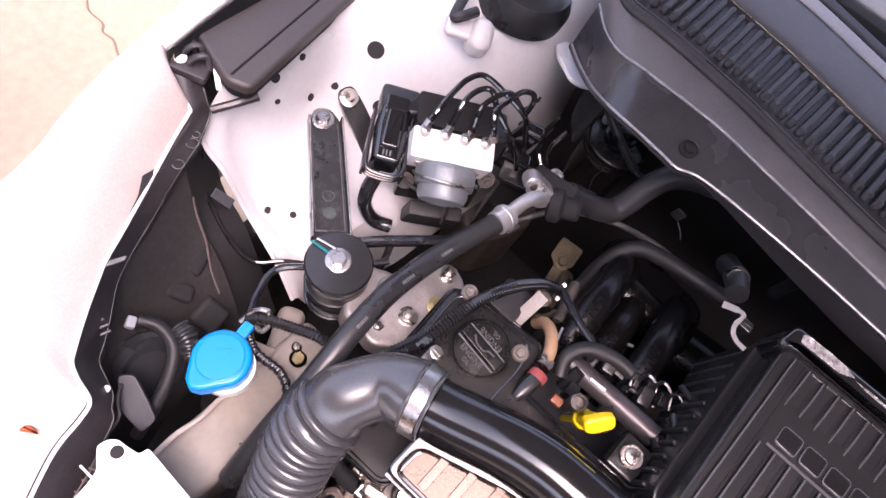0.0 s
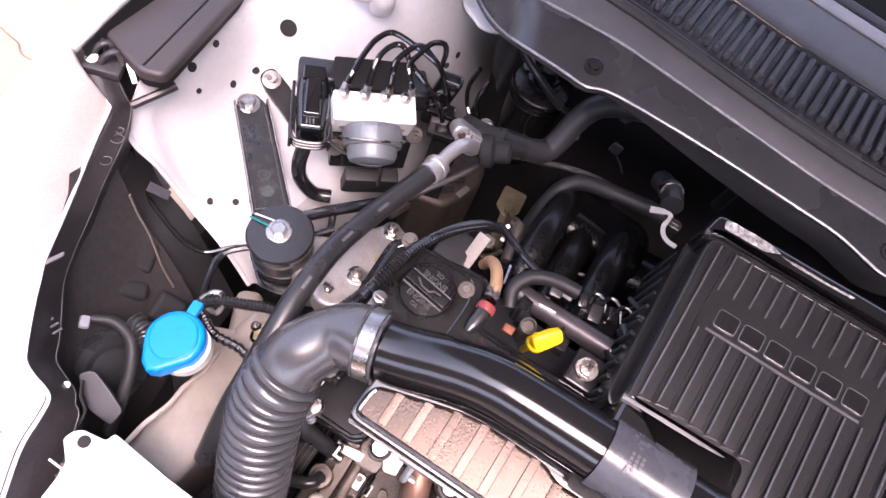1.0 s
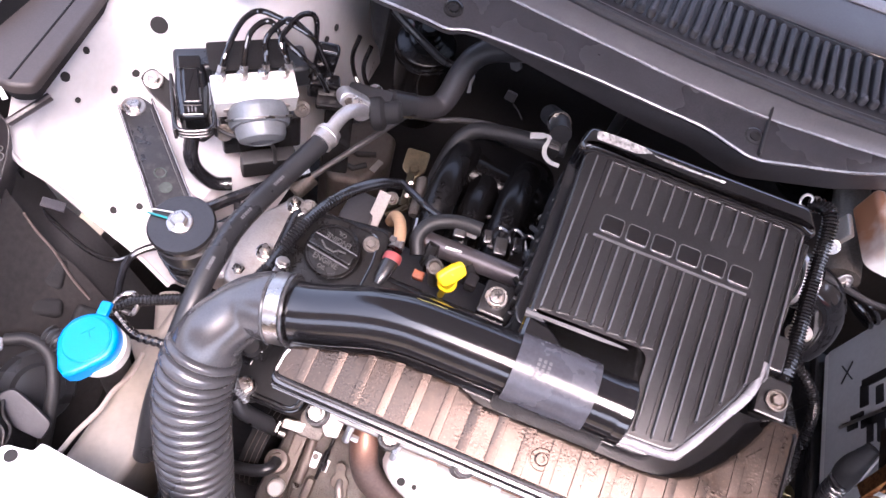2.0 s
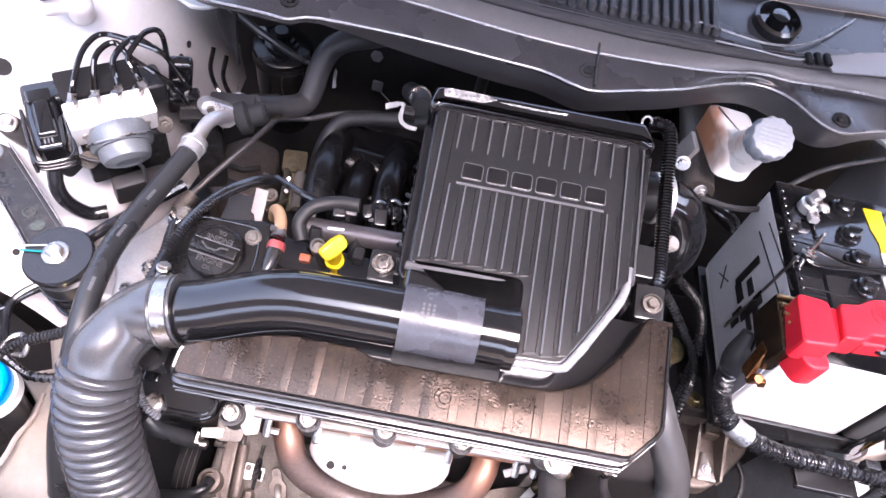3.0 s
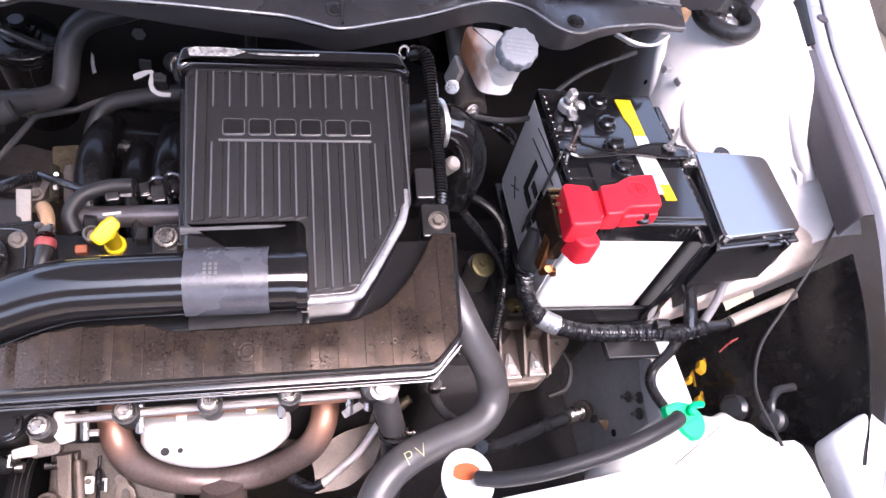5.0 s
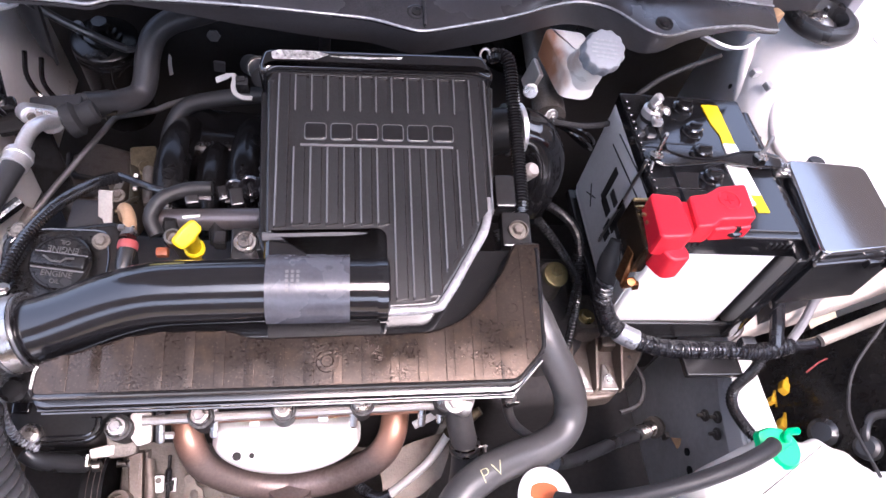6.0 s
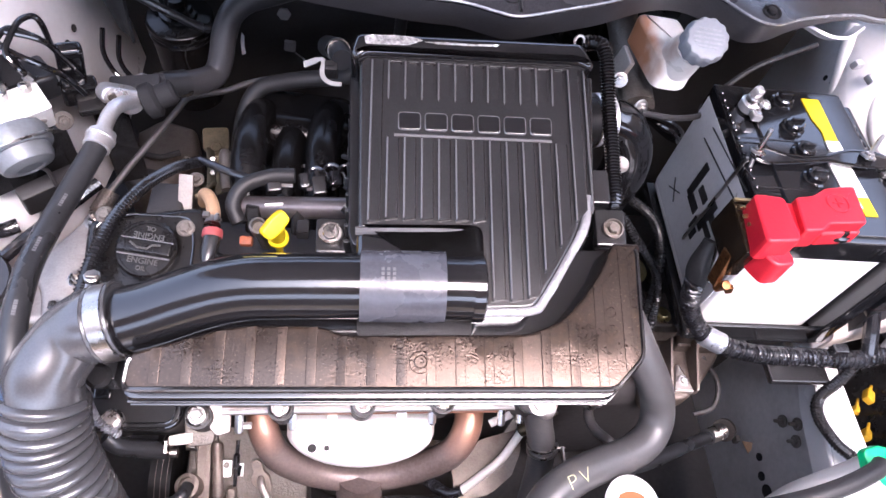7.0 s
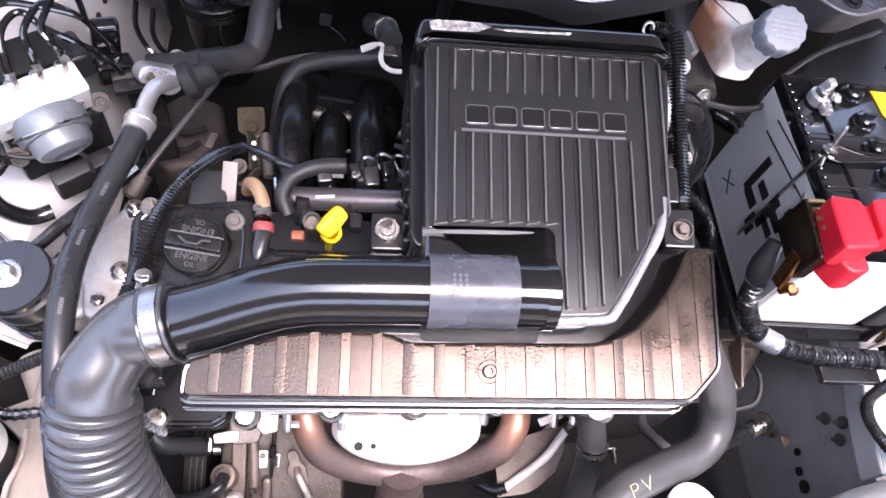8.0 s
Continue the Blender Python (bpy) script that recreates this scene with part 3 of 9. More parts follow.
part("grid_back", box((-0.160, -0.035, 0.656), (0.075, 0.10, 0.004), Euler((0.1, 0, 0.38)).to_matrix(), 0.001), MATTE, lamp)

rin = [(1.232, 0.86, 0.903), (1.218, 0.80, 0.90), (1.172, 0.657, 0.89), (1.146, 0.526, 0.88), (1.132, 0.422, 0.87), (1.124, 0.338, 0.855), (1.118, 0.25, 0.815), (1.108, 0.17, 0.775), (1.085, 0.10, 0.745), (1.045, 0.03, 0.725), (0.985, -0.05, 0.705), (0.92, -0.16, 0.68)]
wing_r = part("fender", sheet([[(x + a, y, z + h) for x, y, z in rin] for a, h in ((0.034, -0.02), (0.036, -0.002), (0.043, 0.006), (0.08, 0.012), (0.13, 0.004), (0.165, -0.05), (0.185, -0.22), (0.18, -0.50))], 0.0015), WHITE, car, "glossy white front wing")
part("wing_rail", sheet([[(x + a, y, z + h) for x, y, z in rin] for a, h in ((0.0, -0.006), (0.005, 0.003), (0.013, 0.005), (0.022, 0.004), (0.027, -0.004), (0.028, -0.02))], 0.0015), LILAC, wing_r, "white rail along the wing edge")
part("seal_strip", sheet([[(x + a, y, z + h) for x, y, z in ((1.214, 0.79, 0.899), (1.197, 0.735, 0.895), (1.184, 0.695, 0.893), (1.176, 0.668, 0.891))] for a, h in ((-0.014, -0.020), (-0.011, -0.008), (-0.006, -0.002), (0.002, -0.002))], 0.003), SEAL, wing_r, "short black rubber edge strip")
part("seal_strip", sheet([[(x + a * f, y, z + h) for (x, y, z), f in zip(((1.172, 0.657, 0.889), (1.158, 0.59, 0.885), (1.146, 0.526, 0.88), (1.132, 0.422, 0.869), (1.124, 0.345, 0.855)), (0.7, 0.9, 1.0, 1.0, 0.9))] for a, h in ((-0.026, -0.050), (-0.022, -0.016), (-0.015, -0.006), (0.002, -0.003))], 0.003), SEALGREY, wing_r, "wide faded rubber edge strip")
# dark disc on the rail, the opening itself is not cut
part("rail_hole", lathe([(0.010, -0.002), (0.010, 0.0012), (0.0085, 0.0016)], aim((1.212, 0.722, 0.9005), (0.1, -0.05, 1)), 20), SEALGREY, wing_r, "dark oval hole")
part("gap_seal", tube(curve([(x + 0.031, y, z - 0.008) for x, y, z in rin], 4), 0.006, 8), SEAL, wing_r)

left_rows = [
    [(-0.354, 0.290, 0.745), (-0.340, 0.290, 0.720), (-0.318, 0.296, 0.695), (-0.285, 0.304, 0.636), (-0.220, 0.296, 0.605), (-0.178, 0.292, 0.56)],
    [(-0.356, 0.303, 0.758), (-0.341, 0.304, 0.728), (-0.322, 0.309, 0.695), (-0.283, 0.315, 0.630), (-0.212, 0.308, 0.603), (-0.174, 0.304, 0.55)],
    [(-0.366, 0.335, 0.782), (-0.348, 0.336, 0.758), (-0.338, 0.334, 0.715), (-0.275, 0.334, 0.615), (-0.19, 0.335, 0.595), (-0.165, 0.33, 0.50)],
    [(-0.39, 0.385, 0.81), (-0.345, 0.387, 0.78), (-0.32, 0.387, 0.71), (-0.28, 0.385, 0.665), (-0.18, 0.39, 0.635), (-0.145, 0.39, 0.52)],
    [(-0.40, 0.45, 0.82), (-0.348, 0.45, 0.79), (-0.326, 0.45, 0.716), (-0.27, 0.45, 0.682), (-0.17, 0.45, 0.65), (-0.125, 0.45, 0.54)],
    [(-0.405, 0.487, 0.825), (-0.348, 0.487, 0.80), (-0.322, 0.484, 0.720), (-0.27, 0.484, 0.694), (-0.17, 0.49, 0.665), (-0.12, 0.49, 0.55)],
    [(-0.41, 0.52, 0.83), (-0.345, 0.52, 0.81), (-0.303, 0.518, 0.776), (-0.25, 0.52, 0.735), (-0.17, 0.53, 0.70), (-0.115, 0.53, 0.56)],
    [(-0.42, 0.58, 0.84), (-0.35, 0.58, 0.845), (-0.28, 0.58, 0.85), (-0.21, 0.585, 0.835), (-0.15, 0.60, 0.77), (-0.105, 0.62, 0.56)],
    [(-0.42, 0.67, 0.85), (-0.35, 0.67, 0.875), (-0.27, 0.67, 0.885), (-0.19, 0.67, 0.875), (-0.135, 0.68, 0.80), (-0.105, 0.69, 0.56)],
    [(-0.42, 0.84, 0.86), (-0.35, 0.84, 0.88), (-0.27, 0.84, 0.885), (-0.19, 0.84, 0.87), (-0.14, 0.84, 0.80), (-0.11, 0.84, 0.56)],
]
apron_l = part("inner_wing", sheet(left_rows, 0.003), PRIMER, car, "white inner wing and strut tower with drilled holes")
right_rows = [
    [(1.165, 0.36, 0.79), (1.13, 0.37, 0.765), (1.09, 0.37, 0.73), (1.03, 0.36, 0.69), (0.97, 0.35, 0.66), (0.935, 0.34, 0.56)],
    [(1.17, 0.43, 0.82), (1.13, 0.43, 0.80), (1.08, 0.43, 0.76), (1.02, 0.43, 0.72), (0.94, 0.43, 0.68), (0.905, 0.43, 0.52)],
    [(1.175, 0.52, 0.85), (1.12, 0.52, 0.84), (1.06, 0.52, 0.81), (0.99, 0.52, 0.765), (0.915, 0.53, 0.71), (0.89, 0.53, 0.52)],
    [(1.18, 0.60, 0.87), (1.11, 0.60, 0.885), (1.03, 0.60, 0.88), (0.96, 0.60, 0.84), (0.905, 0.60, 0.76), (0.895, 0.60, 0.52)],
    [(1.19, 0.70, 0.88), (1.10, 0.70, 0.90), (1.01, 0.70, 0.905), (0.955, 0.70, 0.875), (0.925, 0.69, 0.80), (0.92, 0.69, 0.52)],
    [(1.20, 0.84, 0.89), (1.10, 0.84, 0.905), (1.01, 0.84, 0.905), (0.985, 0.84, 0.87), (0.97, 0.84, 0.80), (0.965, 0.84, 0.52)],
]
apron_r = part("inner_wing", sheet(right_rows, 0.003), PRIMER, car, "white inner wing and strut tower")
for pts, r in (([(0.930, 0.70, 0.86), (0.924, 0.66, 0.82), (0.922, 0.625, 0.785), (0.932, 0.575, 0.755)], 0.009), ([(0.965, 0.62, 0.842), (0.952, 0.59, 0.812), (0.958, 0.555, 0.785), (0.985, 0.53, 0.765)], 0.009), ([(1.105, 0.70, 0.896), (1.10, 0.63, 0.886), (1.10, 0.57, 0.858), (1.105, 0.51, 0.828), (1.115, 0.45, 0.80)], 0.010)):
    part("swage", tube(curve(pts, 6), r, 14), PRIMER, apron_r)


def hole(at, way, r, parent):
    """A dark disc laid on the nearest spot of the panel in place of an opening."""
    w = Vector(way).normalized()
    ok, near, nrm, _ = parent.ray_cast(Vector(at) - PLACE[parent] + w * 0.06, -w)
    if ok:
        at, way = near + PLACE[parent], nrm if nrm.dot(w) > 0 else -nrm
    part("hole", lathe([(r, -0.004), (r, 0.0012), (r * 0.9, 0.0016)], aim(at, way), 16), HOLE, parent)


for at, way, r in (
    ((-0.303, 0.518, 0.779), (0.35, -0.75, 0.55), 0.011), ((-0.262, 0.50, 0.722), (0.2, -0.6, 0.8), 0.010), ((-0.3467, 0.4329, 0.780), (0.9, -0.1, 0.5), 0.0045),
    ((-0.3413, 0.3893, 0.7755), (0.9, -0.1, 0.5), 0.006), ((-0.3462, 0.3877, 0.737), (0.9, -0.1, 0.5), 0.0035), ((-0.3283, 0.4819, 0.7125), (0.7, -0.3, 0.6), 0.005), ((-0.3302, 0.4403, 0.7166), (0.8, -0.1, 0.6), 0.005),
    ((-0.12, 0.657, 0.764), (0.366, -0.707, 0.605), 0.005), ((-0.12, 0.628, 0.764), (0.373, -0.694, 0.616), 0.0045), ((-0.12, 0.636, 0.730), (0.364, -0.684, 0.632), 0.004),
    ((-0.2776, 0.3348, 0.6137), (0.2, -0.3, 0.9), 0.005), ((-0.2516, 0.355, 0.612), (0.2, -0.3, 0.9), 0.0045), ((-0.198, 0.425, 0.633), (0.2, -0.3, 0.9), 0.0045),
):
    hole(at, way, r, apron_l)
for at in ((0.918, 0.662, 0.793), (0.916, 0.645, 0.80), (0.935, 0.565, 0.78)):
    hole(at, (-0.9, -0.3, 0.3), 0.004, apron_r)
for at in ((1.10, 0.66, 0.899), (1.115, 0.63, 0.893)):
    ok, near, nrm, _ = apron_r.ray_cast(Vector((*at[:2], 1.2)) - PLACE[apron_r], Vector((0, 0, -1)))
    part("plug", lathe([(0.011, -0.004), (0.011, 0.0022), (0.0095, 0.0028)], aim(near + PLACE[apron_r], nrm if nrm.z > 0 else -nrm), 20), PLUG, apron_r)

part("tower_lug", join(box((-0.206, 0.566, 0.862), (0.030, 0.040, 0.040), Euler((0.3, 0, 0.6)).to_matrix(), 0.014, 5), box((-0.226, 0.550, 0.868), (0.034, 0.024, 0.014), Euler((0.3, 0, 0.6)).to_matrix(), 0.0065, 4)), PRIMER, apron_l, "white welded lug on the strut tower")
part("cable_clip", tube(curve([(-0.262, 0.620, 0.885), (-0.250, 0.585, 0.886), (-0.240, 0.556, 0.886), (-0.233, 0.541, 0.885), (-0.226, 0.549, 0.889), (-0.222, 0.566, 0.889)], 6), 0.0062, 10), MATTE, apron_l, "black rubber cable clip")

# frame rails, front panel, firewall, floor of the bay
part("frame_rail", box((-0.102, 0.14, 0.53), (0.07, 0.26, 0.17), None, 0.012, 3), BEIGE, car, "dusty beige frame rail")
part("wing_corner", sheet([[(1.012, 0.0, 0.675), (1.018, 0.085, 0.678), (1.036, 0.102, 0.688), (1.064, 0.114, 0.70)], [(1.012, 0.0, 0.715), (1.018, 0.083, 0.718), (1.036, 0.100, 0.728), (1.064, 0.112, 0.74)], [(1.03, -0.01, 0.722), (1.035, 0.055, 0.728), (1.05, 0.075, 0.736), (1.075, 0.09, 0.748)], [(1.08, -0.03, 0.72), (1.09, 0.02, 0.73), (1.10, 0.04, 0.74), (1.12, 0.06, 0.75)]], 0.002, 4), WHITE, car, "white corner of the front panel")
rail_r = part("frame_rail", prism(fillet([(0.937, 0.42), (0.937, 0.17), (0.872, 0.15), (0.886, 0.25), (0.908, 0.33), (0.914, 0.42)], 0.008, 3), 0.545, 0.585, None, 0.004, 3), WHITE, car, "white frame rail")
part("rail_flange", tube(curve([(-0.126, 0.025, 0.660), (-0.128, 0.045, 0.648), (-0.131, 0.07, 0.636), (-0.128, 0.10, 0.628), (-0.131, 0.126, 0.620), (-0.127, 0.15, 0.616), (-0.13, 0.18, 0.615)], 6), 0.003, 8), RAILTAN, car, "wavy pale edge of the frame rail")
web = part("rail_web", box((0.899, 0.26, 0.410), (0.022, 0.27, 0.27), Euler((0, 0.06, 0)).to_matrix(), 0.006), RAILGREY, rail_r, "dusty grey side of the rail")
for y, z, r in ((0.222, 0.418, 0.006), (0.195, 0.410, 0.007), (0.172, 0.412, 0.010)):
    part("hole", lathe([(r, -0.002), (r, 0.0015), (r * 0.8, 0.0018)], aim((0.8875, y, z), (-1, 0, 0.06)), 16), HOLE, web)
for y, z in ((0.235, 0.53), (0.215, 0.515), (0.25, 0.50)):
    part("rail_stud", bolt(aim((0.886, y, z), (-1, 0, 0.1)), 0.006, True, 0.014), DARKALU, rail_r)
front = part("front_panel", sheet([[(-0.130, -0.16, 0.66), (-0.130, -0.07, 0.682), (-0.132, 0.0, 0.686), (-0.130, 0.02, 0.62)], [(0.0, -0.16, 0.655), (0.0, -0.07, 0.680), (0.0, 0.030, 0.682), (0.0, 0.036, 0.62)], [(0.3, -0.16, 0.655), (0.3, -0.07, 0.68), (0.3, 0.03, 0.682), (0.3, 0.036, 0.62)], [(0.6, -0.16, 0.66), (0.6, -0.07, 0.688), (0.6, 0.056, 0.69), (0.6, 0.062, 0.63)], [(0.71, -0.16, 0.665), (0.71, -0.07, 0.695), (0.71, 0.066, 0.70), (0.71, 0.072, 0.63)], [(0.84, -0.16, 0.67), (0.84, -0.07, 0.70), (0.84, 0.082, 0.70), (0.84, 0.088, 0.63)], [(0.91, -0.16, 0.67), (0.91, -0.07, 0.70), (0.91, 0.088, 0.70), (0.91, 0.094, 0.63)], [(0.985, -0.16, 0.67), (0.985, -0.07, 0.70), (0.985, 0.089, 0.70), (0.985, 0.095, 0.63)]], 0.003, 5), WHITE, car, "white front upper panel")
part("edge_cable", tube(curve([(-0.352, 0.290, 0.705), (-0.338, 0.280, 0.662), (-0.30, 0.272, 0.632), (-0.262, 0.268, 0.614), (-0.235, 0.276, 0.606), (-0.212, 0.30, 0.612), (-0.19, 0.32, 0.612)], 6), 0.0032, 8), GLOSS, apron_l, "thin black cable along the edge")
part("rolled_edge", tube(curve(left_rows[0], 5), 0.0035, 8), PRIMER, apron_l)
tab = part("corner_tab", prism(fillet([(-0.138, -0.02), (-0.142, -0.006), (-0.160, 0.008), (-0.158, 0.018), (-0.1515, 0.0245), (-0.143, 0.0255), (-0.128, 0.0285), (-0.1265, 0.0375), (-0.118, 0.0375), (-0.06, 0.034), (0.03, 0.033), (0.03, -0.07), (-0.132, -0.07)], 0.003, 3), 0.690, 0.7035, None, 0.0015, 2), WHITE, front, "white corner tab with a round hole")
part("hole", lathe([(0.0062, -0.004), (0.0062, 0.0003), (0.0055, 0.0005)], aim((-0.1425, 0.0165, 0.7036), (0, 0, 1)), 20), HOLE, tab)
part("emboss", tube([(-0.103 + 0.010 * math.cos(a * 0.35), 0.004 + 0.010 * math.sin(a * 0.35), 0.7036) for a in range(19)], 0.0008, 6), WHITE, tab)
part("fold", tube([(-0.155, -0.012, 0.7036), (-0.10, -0.012, 0.7036), (0.0, -0.014, 0.7036)], 0.0012, 6), WHITE, tab)
part("firewall", box((0.39, 0.87, 0.50), (1.62, 0.02, 0.80), None, 0.004), MATTE, car, "black firewall")
part("undertray", box((0.39, 0.35, 0.17), (1.45, 1.15, 0.03), None, 0.004), DEEP, car, "dusty black undertray")
part("radiator_wall", box((0.39, -0.07, 0.42), (0.96, 0.04, 0.46), None, 0.006), MATTE, car, "black radiator back")

# ---- cowl and windscreen ----
lip = [(-0.13, 0.66, 0.865), (-0.10, 0.625, 0.878), (-0.069, 0.594, 0.892), (-0.035, 0.562, 0.915), (0.0, 0.550, 0.925), (0.035, 0.543, 0.930), (0.058, 0.540, 0.932), (0.09, 0.550, 0.935), (0.2, 0.549, 0.94), (0.30, 0.547, 0.94), (0.35, 0.545, 0.94), (0.385, 0.535, 0.94), (0.411, 0.531, 0.94), (0.46, 0.549, 0.94), (0.52, 0.571, 0.942), (0.57, 0.596, 0.944), (0.612, 0.609, 0.945), (0.65, 0.597, 0.947), (0.682, 0.557, 0.95), (0.71, 0.549, 0.95), (0.75, 0.566, 0.95), (0.83, 0.598, 0.94), (0.875, 0.610, 0.930), (0.902, 0.620, 0.924)]
def along(line, x):
    """y and z of a line that runs in x, at x."""
    for (x0, y0, z0), (x1, y1, z1) in zip(line, line[1:]):
        if x <= x1 or (x1, y1, z1) == line[-1]:
            k = max(-0.5, min(1.3, (x - x0) / (x1 - x0)))
            k = k if 0 <= k <= 1 or line[0][0] >= x or line[-1][0] <= x else 1
            return y0 + (y1 - y0) * k, z0 + (z1 - z0) * k
fold_line = [(-0.099, 0.618, 0.93), (-0.067, 0.610, 0.94), (-0.007, 0.604, 0.95), (0.061, 0.603, 0.955), (0.19, 0.592, 0.956), (0.321, 0.582, 0.955), (0.403, 0.582, 0.955), (0.50, 0.592, 0.955), (0.606, 0.612, 0.955), (0.684, 0.624, 0.955), (0.782, 0.641, 0.95), (0.897, 0.657, 0.937)]
seal_line = [(-0.119, 0.648, 0.958), (-0.022, 0.640, 0.966), (0.065, 0.634, 0.968), (0.19, 0.618, 0.968), (0.318, 0.608, 0.968), (0.456, 0.610, 0.968), (0.60, 0.624, 0.968), (0.717, 0.645, 0.967), (0.864, 0.678, 0.962), (0.985, 0.715, 0.95)]
fold, seal = [], []
for x, y, z in lip:
    fy, fz = along(fold_line, x)
    fy = max(fy, y + 0.010)
    fold.append((x, fy, fz))
    sy, sz = along(seal_line, x)
    seal.append((x, max(sy, fy + 0.008), sz))
rows = [
    [(x, y + 0.003, z - 0.005) for x, y, z in lip], [(x, y, z) for x, y, z in lip], [(x, y + 0.004, z + 0.003) for x, y, z in lip],
    [(x, y * 0.45 + f[1] * 0.55, z * 0.5 + f[2] * 0.5 + 0.002) for (x, y, z), f in zip(lip, fold)], fold,
]
cowl = part("cowl_panel", sheet(rows, 0.0025, 3), COWL, car, "weathered grey-black plastic cowl panel with a wavy lip")
part("lip_edge", tube(curve([(x, y + 0.001, z + 0.001) for x, y, z in lip], 4), 0.0016, 8), EDGEGLINT, cowl)
drop = [(p, min(1.0, max(0.1, (p[0] - 0.10) / 0.14), max(0.1, (0.80 - p[0]) / 0.12))) for p in lip]
part("cowl_apron", sheet([[(x, y + 0.004 + 0.012 * d, z - 0.003 - 0.037 * d) for (x, y, z), d in drop], [(x, y + 0.004 + 0.006 * d, z - 0.003 - 0.019 * d) for (x, y, z), d in drop], [(x, y + 0.004, z - 0.002) for (x, y, z), d in drop]], 0.0025, 3), APRON, cowl, "faded grey apron hanging below the lip")
part("fold_edge", tube(curve([(x, y - 0.0005, z + 0.001) for x, y, z in fold], 4), 0.0017, 8), EDGEGLINT, cowl)
part("ledge", sheet([[(x, y + 0.002, z - 0.0005) for x, y, z in fold], [(x, y * 0.5 + q[1] * 0.5, z * 0.5 + q[2] * 0.5) for (x, y, z), q in zip(fold, seal)], [(x, y + 0.004, z) for x, y, z in seal]], 0.002, 3), LEDGE, cowl, "grey ledge in front of the seal, sky reflection in its colour")
part("bonnet_seal", tube(curve([(x, y + 0.004, z + 0.003) for x, y, z in seal], 4), 0.0060, 10), APRON, cowl, "weathered rubber bonnet seal")
part("seal_bead", tube(curve([(x, y + 0.0135, z + 0.004) for x, y, z in seal], 4), 0.0036, 10), LEDGE, cowl)
part("seal_groove", tube(curve([(x, y + 0.0185, z + 0.0035) for x, y, z in seal], 4), 0.0022, 8), SEAL, cowl)
back = [f for f in seal if f[0] < 0.85] + [(x,) + along(seal_line, x) for x in (0.88, 0.94, 0.985)]
base = [[(x, y + o, z + h) for x, y, z in back] for o, h in ((0.008, -0.004), (0.012, 0.004), (0.033, 0.008), (0.083, 0.020), (0.090, 0.028))]
part("upper_panel", sheet(base, 0.003, 3), COWL, cowl)
part("rear_strip", sheet([[(x, y + o, z + h) for x, y, z in back] for o, h in ((0.092, 0.0285), (0.098, 0.032), (0.120, 0.0375), (0.150, 0.043))], 0.003, 3), LEDGE, cowl, "light grey strip behind the vents")
part("rear_edge", sheet([[(x, y + o, z + h) for x, y, z in back] for o, h in ((0.150, 0.0445), (0.154, 0.0465), (0.166, 0.0485), (0.169, 0.047))], 0.003, 3), STRIP, cowl, "pale strip below the windscreen")
part("glass_seal", sheet([[(x, y + o, z + h) for x, y, z in back] for o, h in ((0.168, 0.046), (0.171, 0.050), (0.180, 0.053), (0.186, 0.051))], 0.003, 3), APRON, cowl, "grey rubber windscreen seal")
for x, y, z in ((0.053, 0.564, 0.942), (0.402, 0.556, 0.947), (0.706, 0.567, 0.955)):
    b = join(lathe([(0.011, -0.003), (0.011, 0.0015), (0.009, 0.002), (0.0085, 0.0005), (0.006, 0.0005), (0.0055, 0.003), (0.001, 0.0035)], aim((x, y, z), (0, -0.25, 1)), 20))
    part("push_clip", b, PLASTIC, cowl)
part("seam", box((0.411, 0.572, 0.953), (0.003, 0.075, 0.006), Euler((0.22, 0, 0)).to_matrix(), 0.001), MATTE, cowl)
slat_mesh = None
for i in range(53):
    x = -0.115 + i * 0.0127
    y, z = along(seal_line, x)
    k = (along(seal_line, x + 0.02)[0] - along(seal_line, x - 0.02)[0]) / 0.04
    y, z = y + 0.050, z + 0.019
    if slat_mesh is None:
        b = join(box((0, 0.002, 0), (0.0074, 0.060, 0.012), Euler((0.25, 0, 0)).to_matrix(), 0.0034, 3), lathe([(0.0048, -0.006), (0.0052, -0.002), (0.0042, 0.0025), (0.0018, 0.0042)], Matrix.Translation((0, -0.0275, -0.0025)), 12))
        slat = new("slat", bpy.data.meshes.new("slat"))
        finish(slat, b, SLAT)
        slat_mesh = slat.data
    else:
        slat = new("slat", slat_mesh)
    slat.parent = cowl
    slat.location = Vector((x, y, z)) - PLACE[cowl]
    slat.rotation_euler = (0, 0, k * 0.6)
wind = [[(x, y + 0.178 + o, z + 0.048 + h) for x, y, z in back] for o, h in ((0, 0.0), (0.2, 0.13), (0.55, 0.36))]
part("windscreen", sheet(wind, 0.005, 2), GLASS, car, "dark windscreen glass")
part("recess_edge", tube(curve([(0.523, 0.651, 0.984), (0.574, 0.644, 0.983), (0.611, 0.643, 0.982), (0.65, 0.654, 0.982), (0.684, 0.676, 0.985), (0.717, 0.709, 0.989), (0.736, 0.729, 0.992)], 6), 0.0016, 8), EDGEGLINT, cowl, "raised edge round the wiper recess")
step = [(0.545, 0.626, 0.98), (0.595, 0.629, 0.979), (0.649, 0.633, 0.977), (0.689, 0.651, 0.979), (0.74, 0.673, 0.981), (0.792, 0.693, 0.982), (0.865, 0.716, 0.981), (0.934, 0.742, 0.978)]
part("step_edge", tube(curve(step, 6), 0.0013, 8), EDGEGLINT, cowl)
top_edge = step[3:]
low_edge = [(0.696, 0.629, 0.974), (0.735, 0.639, 0.974), (0.786, 0.653, 0.973), (0.861, 0.678, 0.969), (0.929, 0.704, 0.965)]
